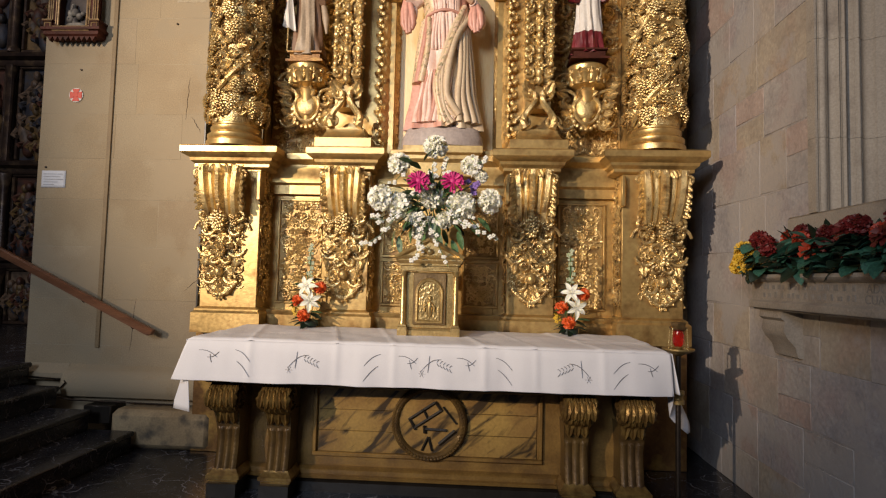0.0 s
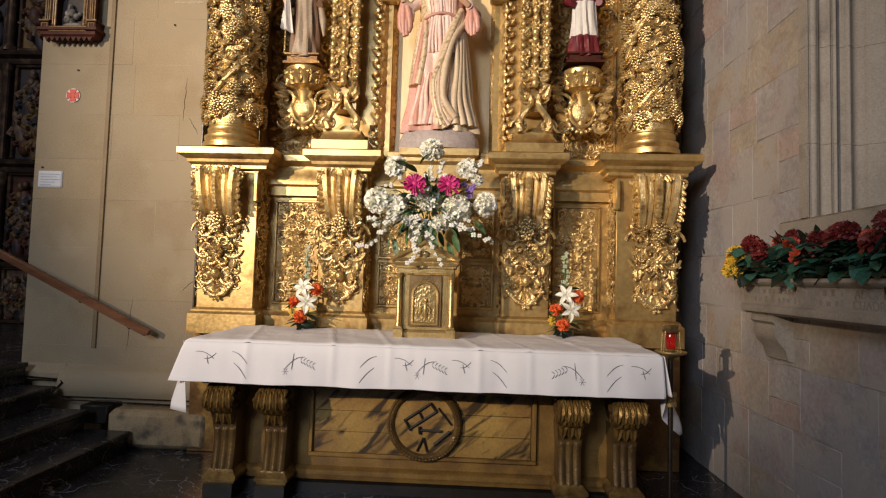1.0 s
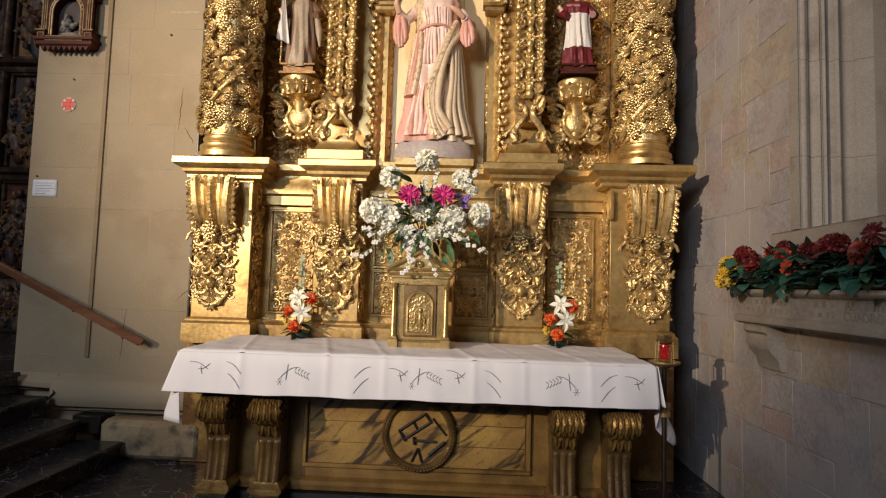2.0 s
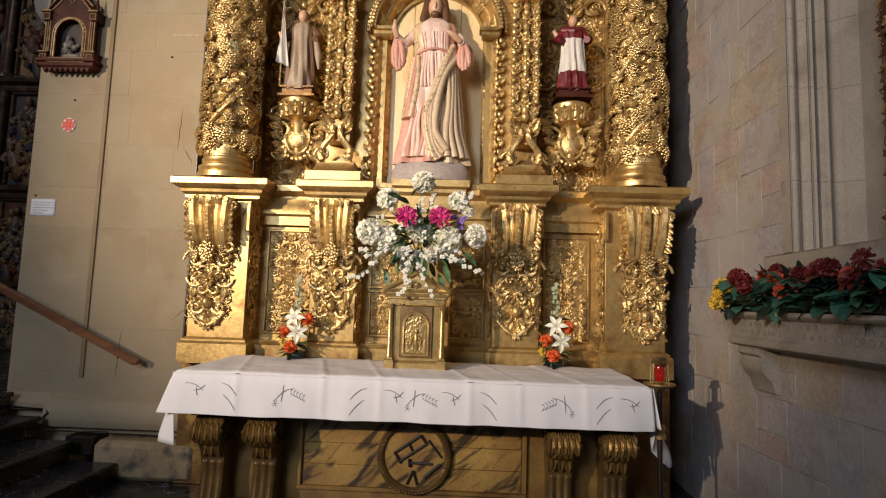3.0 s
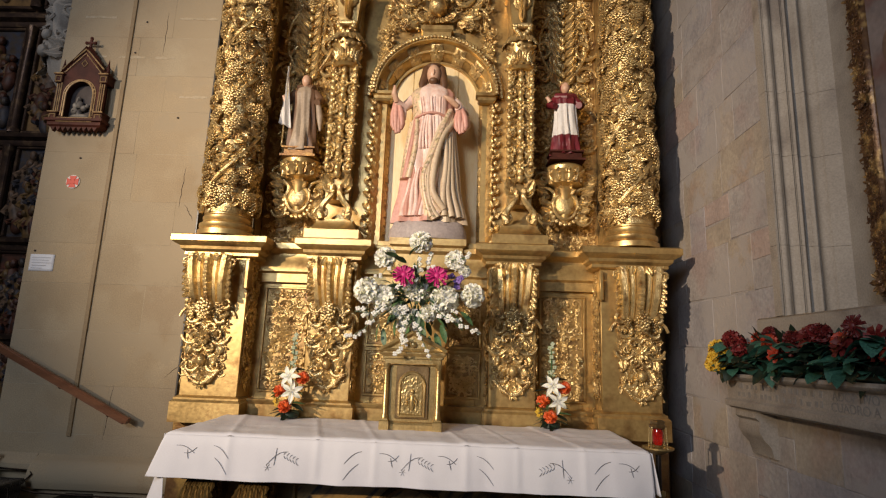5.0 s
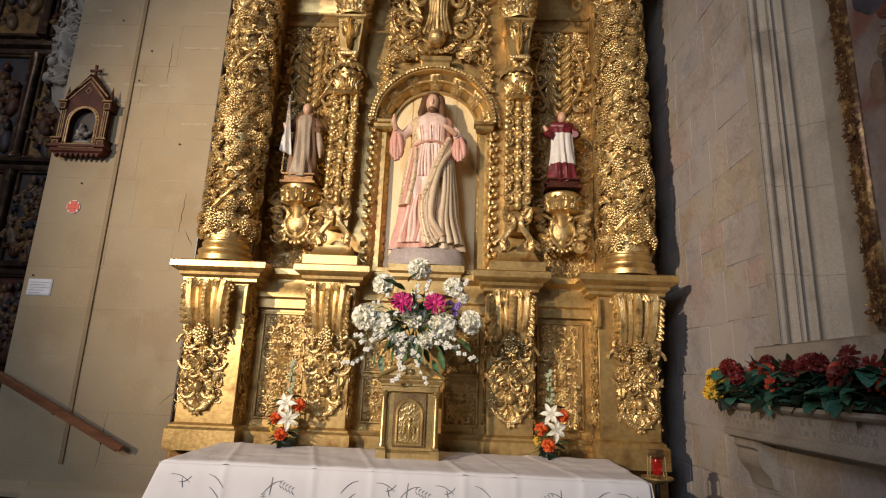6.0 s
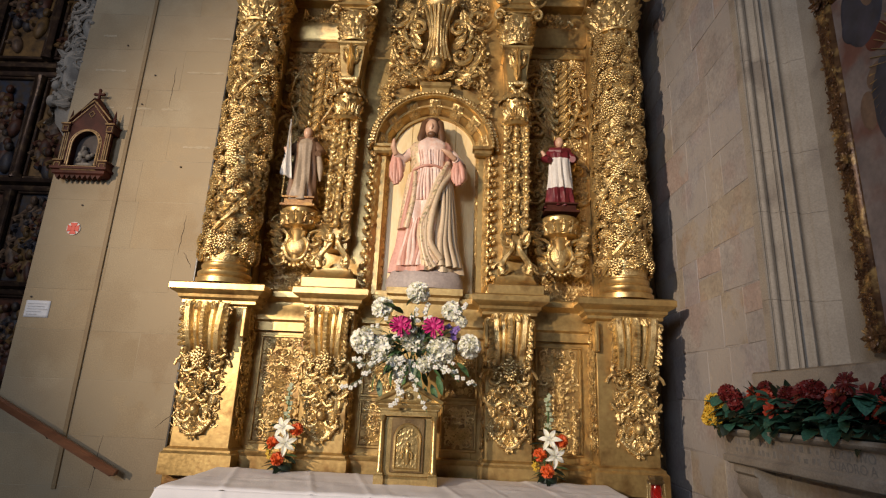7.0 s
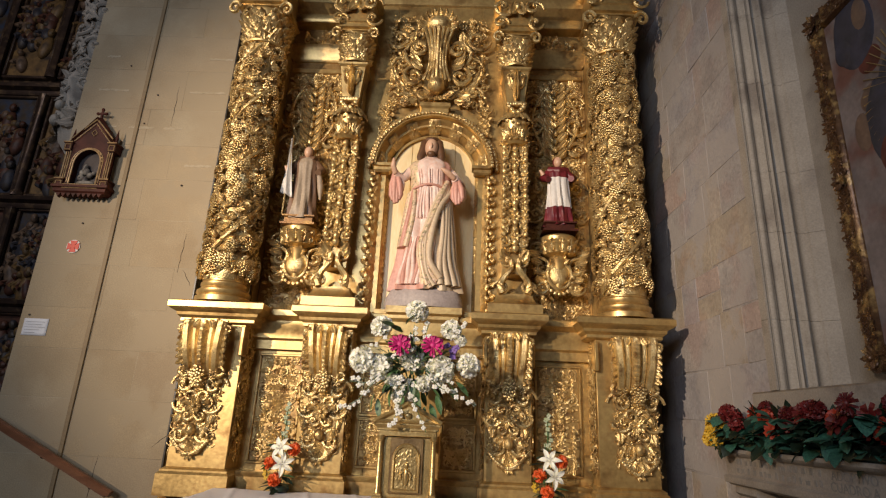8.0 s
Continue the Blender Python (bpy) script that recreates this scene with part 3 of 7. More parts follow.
def altar_cloth():
    """A linen cloth over the slab, hanging in front and at both ends."""
    xl, xr, yf, yb, zt = -1.765, 1.495, 3.345, 4.28, 1.030
    drop = 0.275
    g = Geo()
    nx, ny, nz = 260, 40, 16

    def crease(x):
        """Sharp ridges where the linen had been folded."""
        return sum(0.005 * math.exp(-((x - c) / 0.022) ** 2) for c in (-1.32, -0.72, -0.33, 0.28, 0.62, 1.06)) + 0.003 * noise.noise((x * 14, 2.0, 0.5))

    def top(u, v):
        x, y = xl + u * (xr - xl), yf + v * (yb - yf)
        z = zt + 0.012 * v + 0.003 * math.sin(x * 7 + y * 9) * v + 0.005 * noise.noise((x * 5, y * 7, 0)) + crease(x + 0.25 * v) + 0.004 * math.exp(-((v - 0.45) / 0.03) ** 2)
        edge = min(u * (xr - xl), (1 - u) * (xr - xl), v * (yb - yf) + 0.0)
        z -= 0.016 * max(0, 1 - edge / 0.035) ** 2
        return (x, y, z)

    def front(u, v):
        x = xl + u * (xr - xl)
        ripple = 0.012 * math.sin(x * 11 + 1) + 0.008 * math.sin(x * 23 + 2.2) + 0.010 * noise.noise((x * 6, v * 0.7, 3))
        y = yf - 0.010 * math.sin(min(1, v * 4) * math.pi / 2) - ripple * v * 0.5 - 0.03 * v - crease(x)
        z = zt - 0.016 - v * (drop + 0.002 * math.sin(x * 9))
        # the corners swing out
        c = max(0, 1 - u * (xr - xl) / 0.25)
        d = max(0, 1 - (1 - u) * (xr - xl) / 0.18)
        return (x - 0.10 * c * v + 0.02 * d * v, y + 0.02 * (c + d) * v, z)

    g.grid(lambda u, v: top(u, v), nx, ny)
    g.grid(lambda u, v: front(u, 1 - v), nx, nz)

    def end(x, s, u, v):
        y = yf + u * (yb - yf)
        fold = 0.022 * math.sin(y * 16) + 0.014 * math.sin(y * 31 + 1)
        # the end beside the lamp's pole hangs behind it
        out = 0.01 + 0.14 * min(1.0, max(0.0, (y - 3.53) / 0.09))
        if s < 0:
            # the corner falls in one broad flap that turns back under the front
            low = 0.25 + 0.24 * (1 - max(0.0, min(1.0, (u - 0.10) / 0.16)) ** 0.7)
            k = min(1.0, u / 0.10)
            return (x - 0.012 + v * (0.055 - 0.165 * k + (fold * 0.6 if u > 0.1 else 0.0)), y - 0.02 * v, zt - 0.016 - v * low)
        low = 0.26 + 0.33 * max(0, 1 - abs(u - 0.29) / 0.20) ** 0.9
        return (x + s * (0.012 + out * v + (fold + 0.045) * v), y - (0.03 * v if u < 0.05 else 0), zt - 0.016 - v * low)

    g.grid(lambda u, v: end(xl, -1, u, v), 60, 14)
    g.grid(lambda u, v: end(xr, 1, 1 - u, v), 60, 14)
    cloth = solo("altar_cloth", g, LINEN, "white linen altar cloth with grey embroidered sprigs", "cloth")
    sol = cloth.modifiers.new("thickness", "SOLIDIFY")
    sol.thickness, sol.offset = 0.003, -1

    def at(x, v):
        u = (x - xl) / (xr - xl)
        p = front(u, v)
        return (p[0], p[1] - 0.0035, p[2])

    def stroke(points, w=0.0045):
        w *= 0.62
        k = Geo()
        k.tube([at(x, v) for x, v in points], [w * (0.4 + 0.6 * math.sin(math.pi * (i + 0.4) / len(points))) for i in range(len(points))], 5, flat=0.4)
        part("embroidered_stroke", k, THREAD, cloth)

    def arc(x0, v0, x1, v1, bow):
        return [(x0 + (x1 - x0) * s, v0 + (v1 - v0) * s + bow * math.sin(math.pi * s)) for s in (0, 0.2, 0.4, 0.6, 0.8, 1)]

    for c in (-1.60, -0.24, 0.15, 1.34):
        stroke(arc(c - 0.06, 0.25, c + 0.06, 0.42, -0.06)); stroke(arc(c + 0.015, 0.34, c + 0.03, 0.55, 0.02)); stroke(arc(c + 0.07, 0.28, c, 0.42, 0.05))
    for c in (-1.36, -0.48, 0.41, 1.17):
        s = 1 if c in (-1.36, 0.41) else -1
        stroke(arc(c - s * 0.06, 0.22, c + s * 0.05, 0.5, -0.06)); stroke(arc(c - s * 0.045, 0.5, c + s * 0.05, 0.86, -0.04))
    for c in (-0.94, -0.04, 0.86):
        s = -1 if c > 0.5 else 1
        stroke(arc(c - s * 0.11, 0.62, c + s * 0.03, 0.3, -0.1)); stroke(arc(c - s * 0.05, 0.22, c - s * 0.06, 0.62, 0.02))
        for k in range(5):
            q = c + s * (0.0 + 0.021 * k)
            stroke(arc(q, 0.37 + 0.03 * k, q + s * 0.02, 0.30 + 0.035 * k, -0.02), 0.004); stroke(arc(q, 0.39 + 0.03 * k, q + s * 0.018, 0.46 + 0.035 * k, 0.02), 0.004)
        for k in range(6):
            a = k * 1.05
            stroke(arc(c - s * 0.10, 0.66, c - s * 0.10 + 0.024 * math.cos(a), 0.66 + 0.09 * math.sin(a), 0.0), 0.0022)
    # sewn hem
    hem = Geo().grid(lambda u, v: (lambda p: (p[0], p[1] - 0.004, p[2]))(front(0.004 + 0.992 * u, 0.88 + 0.11 * (1 - v))), 150, 1)
    part("hem", hem, LINEN, cloth)
    return cloth


altar_table()
altar_cloth()


# ---- gilded altarpiece ----
RET = thing("altarpiece", "carved and gilded baroque altarpiece with columns and a central niche", "altarpiece")


def console(g, x, y, ztop, w, out, drop):
    """A ribbed S-scroll bracket: volute above, tail below."""
    path = []
    for i in range(26):
        s = i / 25
        path.append((y - out * (0.75 + 0.35 * math.sin(s * math.pi * 0.8)) * (1 - s) ** 0.55 - 0.015, ztop - drop * s))
    for k in range(5):
        o = (k - 2) / 2 * w * 0.42
        g.tube([(x + o * (1 - 0.25 * i / 25), p[0], p[1]) for i, p in enumerate(path)], w * (0.12 if k % 2 == 0 else 0.075), 6)
    # closed core behind the ribs
    n = len(path)
    pts = [(x + s * w * 0.46 * (1 - 0.25 * i / 25), yy, z) for s in (-1, 1) for i, (yy, z) in enumerate([(p[0] + 0.01, p[1]) for p in path])]
    pts += [(q[0], y + 0.02, q[2]) for q in pts]
    fc = []
    for i in range(n - 1):
        fc += [(i, i + 1, n + i + 1, n + i), (i + 1, i, 2 * n + i, 2 * n + i + 1), (n + i, n + i + 1, 3 * n + i + 1, 3 * n + i)]
    g.add(pts, fc)
    for i in range(3, 25, 2):
        g.ball((x, path[i][0] - w * 0.10, path[i][1]), w * 0.085, 6, 4)
    for k in range(5):
        flat = Geo()
        leaf(flat, 0, 0, 0.085, -math.pi / 2 + (k - 2) * 0.42, 0.35, 0.36, 0.0)
        g.take(flat, lambda p: np.stack((x + p[:, 0] + (k - 2) * w * 0.14, path[0][0] - 0.012 - p[:, 2], ztop + 0.015 + p[:, 1]), 1))
    for s in (-1, 1):
        for zc, r, off in ((ztop - drop + 0.02, 0.058, 0.44), (ztop - 0.06, 0.045, 0.56)):
            flat = Geo()
            scroll(flat, 0, 0, r, s, math.pi / 2, 0.26, 1.6, 2.4, 0.4)
            yy = path[-1][0] - 0.03 if zc < ztop - 0.2 else path[2][0] + 0.02
            g.take(flat, lambda p: np.stack((x + s * w * off + p[:, 0], yy - p[:, 2], zc + p[:, 1]), 1))
        for k in range(6):
            i = 3 + 3 * k
            flat = Geo()
            leaf(flat, 0, 0, 0.085, -math.pi / 2 + s * 0.75, 0.4, 0.4, 0.0)
            g.take(flat, lambda p: np.stack((x + s * w * 0.42 + p[:, 0], path[i][0] + 0.015 - p[:, 2], path[i][1] + p[:, 1]), 1))
        # curled ends
        for zc, r in ((ztop - 0.05, 0.055), (ztop - drop - 0.0, 0.05)):
            sp = []
            for i in range(18):
                a, q = i / 17 * 2.4 * math.pi, r * (1 - 0.8 * i / 17)
                sp.append((x + s * w * (0.5 - 0.1 * (zc < ztop - 0.1)), y - (out * 0.62 if zc > ztop - 0.1 else 0.05) - q * math.cos(a), zc + q * math.sin(a)))
            g.tube(sp, 0.016, 6)


CORNICE = [(0.0, 2.40), (0.02, 2.415), (0.02, 2.44), (0.05, 2.465), (0.055, 2.49), (0.10, 2.515), (0.115, 2.53), (0.115, 2.58), (0.09, 2.595)]
PLINTH = [(0.05, 0.96), (0.05, 1.13), (0.03, 1.15), (0.03, 1.165), (0.0, 1.185)]
BACK = 4.62


def pedestal(x0, x1, yf, outer):
    body = part("pedestal", Geo().box(x0, x1, yf, BACK + 0.1, 1.17, 2.42, 0.006), GOLD_PLAIN, RET, "gilded pedestal with scroll bracket and masks of leaves")
    part("pedestal_plinth", Geo().mould(x0, x1, yf, BACK + 0.1, PLINTH), GOLD_PLAIN, body)
    part("pedestal_cornice", Geo().mould(x0 - (0.06 if outer else 0.02), x1 + (0.06 if outer else 0.02), yf - 0.02, BACK + 0.1, CORNICE), GOLD_PLAIN, body, "moulded gilded cornice")
    xc, hw = (x0 + x1) / 2, (x1 - x0) / 2
    con = Geo()
    side = 0.0
    if outer:
        side = 0.07 if xc > 0 else -0.07
    console(con, xc + side * 0.8, yf, 2.40, 0.36 if outer else 0.31, 0.16, 0.44)
    part("scroll_bracket", con, GOLD, body, "ribbed gilded scroll bracket")
    orn = Geo()
    def fill(g):
        cxx = xc + side
        for s in (-1, 1):
            scroll(g, cxx + s * 0.13, 1.86, 0.085, s, 0 if s > 0 else math.pi, 0.2)
            scroll(g, cxx + s * 0.11, 1.70, 0.075, -s, 0 if s > 0 else math.pi, 0.2)
            scroll(g, cxx + s * 0.10, 1.44, 0.07, s, 1.57, 0.2)
            leaf(g, cxx + s * 0.13, 1.98, 0.13, -math.pi / 2 + s * 0.3, 0.35, 0.4)
            leaf(g, cxx + s * 0.02, 1.80, 0.14, -math.pi / 2 + s * 0.8, 0.3, 0.4)
            leaf(g, cxx + s * 0.05, 1.55, 0.12, -math.pi / 2 + s * 0.6, 0.3, 0.4)
            leaf(g, cxx + s * 0.03, 1.40, 0.12, -math.pi / 2 + s * 0.5, 0.3, 0.45)
            leaf(g, cxx + s * 0.13, 1.64, 0.11, -math.pi / 2 + s * 0.1, 0.25, 0.4)
            bunch(g, cxx + s * 0.12, 1.95, 0.055, 0.05)
            scroll(g, cxx + s * 0.055, 1.60, 0.05, s, 1.57, 0.26, lift=0.7)
            scroll(g, cxx + s * 0.06, 1.76, 0.055, -s, -1.57, 0.26, lift=0.7)
            for k in range(9):
                g.ball((cxx + s * 0.175 + 0.01 * math.sin(k * 2), 2.30 - k * 0.05, 0.02), 0.018, 6, 4)
            # hanging swag of beads below
            for k in range(10):
                u = k / 9
                g.ball((cxx + s * 0.15 * (1 - u), 1.40 - 0.11 * math.sin(u * math.pi / 2), 0.03), 0.02, 6, 4)
        bunch(g, cxx, 1.93, 0.085, 0.09, 34)
        head_shape(g, cxx, 1.49, 0.10)
        rosette(g, cxx, 1.68, 0.07, 7, 0.06)
        rosette(g, cxx, 1.30, 0.06, 7, 0.02)
        foliage(g, cxx - 0.185, cxx + 0.185, 1.34, 2.06, 0.046, gap=0.95)
    orn.take(bent(fill, on_plane(yf, 0, 0, 1.0)))
    # sides
    for s, xs in ((-1, x0), (1, x1)):
        def flank(g):
            foliage(g, yf + 0.03, BACK - 0.02, 1.25, 2.38, 0.062, mirror=False)
        orn.take(bent(flank, on_side(xs, s, 0.8)))
    part("carved_foliage", orn, GOLD, body, "gilded carved leaves, scrolls and grapes")
    for s in (-1, 1):
        ear = Geo()
        ear.box(xc + s * (hw + 0.0) - 0.02, xc + s * (hw + 0.0) + 0.02, yf - 0.06, yf + 0.04, 2.12, 2.38, 0.012)
        part("pedestal_ear", ear, GOLD_PLAIN, body)
    return body


OUT0, OUT1 = 1.57, 2.08
INN0, INN1 = 0.60, 1.01
for s in (-1, 1):
    xs = sorted((CX + s * OUT0, CX + s * OUT1))
    pedestal(xs[0], xs[1], 4.35, True)
    xs = sorted((CX + s * INN0, CX + s * INN1))
    pedestal(xs[0], xs[1], 4.37, False)

# boards behind, with the niche left open
NI = 0.43
n0, n1 = -0.105 - 0.475, -0.105 + 0.475
BAY = 4.86
for x0, x1, z0, z1 in ((CX - 2.17, n0, 1.0, 2.585), (n1, CX + 2.17, 1.0, 2.585), (n0, n1, 1.0, 2.60), (n0, n1, 4.69, 6.7), (CX - 1.0, n0, 2.585, 6.7), (n1, CX + 1.0, 2.585, 6.7), (CX - 2.17, CX - 1.73, 2.585, 6.7), (CX + 1.69, CX + 2.17, 2.585, 6.7)):
    part("back_board", Geo().box(x0, x1, BACK, BACK + 0.08, z0, z1, 0.003), GOLD_PLAIN, RET)
for s in (-1, 1):
    for u in (1.0, 1.69):
        xs = sorted((CX + s * u, CX + s * (u + (0.02 if u > 1.5 else -0.02))))
        part("bay_side", Geo().box(xs[0], xs[1], BACK + 0.08, BAY, 2.585, 6.7, 0.003), GOLD_SHADED, RET)
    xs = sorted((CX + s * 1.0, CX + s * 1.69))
    part("bay_back", Geo().box(xs[0], xs[1], BAY, BAY + 0.06, 2.5, 6.7, 0.003), GOLD_SHADED, RET)
    part("bay_floor", Geo().box(xs[0], xs[1], BACK, BAY, 2.52, 2.58, 0.003), GOLD_PLAIN, RET)
part("base_block", Geo().box(CX - 2.15, CX + 2.15, 4.45, 5.2, FLOOR, 0.99, 0.006), GOLD_DARK, RET)
part("side_board", Geo().box(CX - 2.19, CX - 2.171, 4.50, 4.72, 1.0, 6.7, 0.004), BLACKWOOD, RET, "dark edge board against the wall")
part("middle_plinth", Geo().mould(CX - 2.0, CX + 2.0, 4.50, BACK, [(0.03, 0.96), (0.03, 1.12), (0.01, 1.14), (0.0, 1.16)]), GOLD_PLAIN, RET)
lint = Geo().mould(CX - 2.06, CX + 2.06, 4.56, BACK, [(0, 2.22), (0.0, 2.30), (0.03, 2.32), (0.03, 2.40), (0.05, 2.44), (0.05, 2.48), (0.12, 2.52), (0.12, 2.57), (0.10, 2.585)])
part("long_cornice", lint, GOLD_PLAIN, RET, "moulded gilded cornice over the pedestals")


def carved_panel(x0, x1, z0, z1, size, y=BACK, name="carved_panel", mat=None, framed=True):
    # the ground behind the ornament carries its shade in its colour
    p = part(name, Geo().box(x0, x1, y - 0.012, y + 0.002, z0, z1, 0.004), mat or GOLD_SHADED, RET, "gilded panel carved with scrolling leaves")
    if framed:
        fr, t = Geo(), 0.022
        fr.box(x0 - t, x1 + t, y - 0.03, y, z0 - t, z0, 0.006).box(x0 - t, x1 + t, y - 0.03, y, z1, z1 + t, 0.006)
        fr.box(x0 - t, x0, y - 0.03, y, z0, z1, 0.006).box(x1, x1 + t, y - 0.03, y, z0, z1, 0.006)
        part("panel_frame", fr, GOLD_PLAIN, p)
    orn = bent(lambda g: foliage(g, x0 + 0.02, x1 - 0.02, z0 + 0.02, z1 - 0.02, size), on_plane(y - 0.012, 0, 0, 0.8))
    part("carved_foliage", orn, mat or GOLD, p)
    return p


for s in (-1, 1):
    xs = sorted((CX + s * 1.06, CX + s * 1.50))
    carved_panel(xs[0] + 0.03, xs[1] - 0.03, 1.24, 2.16, 0.056)
    xs = sorted((CX + s * 0.22, CX + s * 0.52))
    carved_panel(xs[0] + 0.02, xs[1], 1.24, 1.62, 0.055)
    carved_panel(xs[0] + 0.02, xs[1], 1.68, 2.16, 0.055)
    # upper bays behind the small statues
    xs = sorted((CX + s * 1.02, CX + s * 1.66))
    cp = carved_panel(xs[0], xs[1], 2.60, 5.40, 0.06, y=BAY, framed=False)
    bx = (xs[0] + xs[1]) / 2
    def plume(g):
        for k in range(9):
            z = 4.40 + 0.10 * k
            for q in (-1, 1):
                leaf(g, q * 0.02, z, 0.13, math.pi / 2 - q * 0.75, 0.35, 0.34, 0.04)
                leaf(g, q * 0.09, z + 0.03, 0.10, math.pi / 2 - q * (0.2 + 0.1 * k), 0.35, 0.36, 0.03)
            g.ball((0, z, 0.06), (0.028, 0.04, 0.03), 7, 5)
        for q in (-1, 1):
            for z, r, d in ((4.50, 0.10, 1), (4.80, 0.11, -1), (5.10, 0.09, 1), (3.75, 0.09, -1), (4.05, 0.09, 1)):
                scroll(g, q * 0.215, z, r, q * d, 0 if q > 0 else math.pi, 0.18, lift=0.5)
            g.tube([(q * (0.03 + 0.22 * math.sin(u * 3.1)), 4.38 + 0.95 * u, 0.05) for u in np.linspace(0, 1, 18)], 0.016, 6)
        bunch(g, 0, 5.28, 0.07, 0.05, 30)
    part("plume_carving", bent(plume, on_plane(BAY - 0.012, bx, 0, 1.0)), GOLD, cp)
    bay = Geo().box(xs[0], xs[1], 4.82, BAY, 5.40, 5.46, 0.01).mould(xs[0], xs[1], 4.84, BAY, [(0.0, 5.56), (0.03, 5.60), (0.03, 5.64), (0.07, 5.70), (0.07, 5.76)])
    part("bay_cornice", bay, GOLD_PLAIN, RET)
    xs = sorted((CX + s * 1.69, CX + s * 1.76))
    part("pilaster_strip", Geo().box(xs[0], xs[1], 4.53, BACK, 2.6, 5.3, 0.008), GOLD_PLAIN, RET)


# round outer columns wound with vines
def vine_column(x, y, r):
    def rad(z):
        return r * (1.0 - 0.10 * (z - 2.8) / 2.6) * (1 + 0.03 * math.sin((z - 2.8) * 7))
    shaft = Geo()
    zs = [2.80 + 2.56 * i / 80 for i in range(81)]
    shaft.lathe(x, y, [(rad(z) - 0.03, z) for z in zs], 40, wob=lambda a, z: 0.10 * noise.noise((math.cos(a) * 3, math.sin(a) * 3, z * 5)))
    col = part("column", shaft, GOLD, RET, "round column wound with gilded vines and grapes")
    base = [(0.25, 2.595), (0.25, 2.64), (0.235, 2.65), (0.225, 2.655), (0.24, 2.675), (0.24, 2.70), (0.22, 2.715), (0.205, 2.73), (0.215, 2.75), (0.215, 2.77), (0.20, 2.785), (0.20, 2.80)]
    part("column_base", Geo().lathe(x, y, base, 40), GOLD_PLAIN, col)
    vine = Geo()
    half = math.pi * 0.72 * r
    def fill(g):
        # winding stem
        for ph in (0, 2.1, 4.2):
            pts = []
            for i in range(90):
                s = i / 89
                a = ((ph + s * 7.5) % (2 * math.pi) - math.pi) * r
                pts.append((a, 2.82 + 2.5 * s, 0.02))
            run = []
            for p in pts:
                if run and abs(p[0] - run[-1][0]) > r:
                    if len(run) > 3:
                        g.tube(run, 0.02, 6)
                    run = []
                run.append(p)
            if len(run) > 3:
                g.tube(run, 0.02, 6)
        n, m = 25, 11
        for j in range(n):
            z = 2.84 + 2.50 * (j + 0.5) / n
            for i in range(m):
                a = -half + 2 * half * (i + 0.25 + 0.5 * (j % 2)) / m + (rnd.random() - 0.5) * 0.05
                k, st = rnd.random(), rnd.random() * 6.28
                zz = z + (rnd.random() - 0.5) * 0.05
                swell = 0.012 + 0.03 * max(0, noise.noise((a * 5, zz * 2.2, x)))
                if k < 0.32:
                    bunch(g, a, zz, 0.062, swell + 0.012)
                elif k < 0.72:
                    for q in range(5):
                        leaf(g, a, zz, 0.052 + 0.02 * rnd.random(), st + (q - 2) * 0.62, 0.35 + 0.3 * rnd.random(), 0.34, swell)
                elif k < 0.88:
                    scroll(g, a, zz, 0.042, rnd.choice((-1, 1)), st, 0.22, lift=0.6)
                else:
                    rosette(g, a, zz, 0.05, 5, swell)
                for q in range(4):
                    leaf(g, a + (rnd.random() - 0.5) * 0.11, zz + (rnd.random() - 0.5) * 0.12, 0.036 + 0.022 * rnd.random(), rnd.random() * 6.28, 0.7, 0.4, 0.0)
    vine.take(bent(fill, on_round(x, y, lambda z: rad(z) - 0.025)))
    part("carved_vine", vine, GOLD, col, "gilded carved vine leaves and grapes")
    capital(x, y, 5.36, 5.82, 0.19, 0.29, col)
    return col


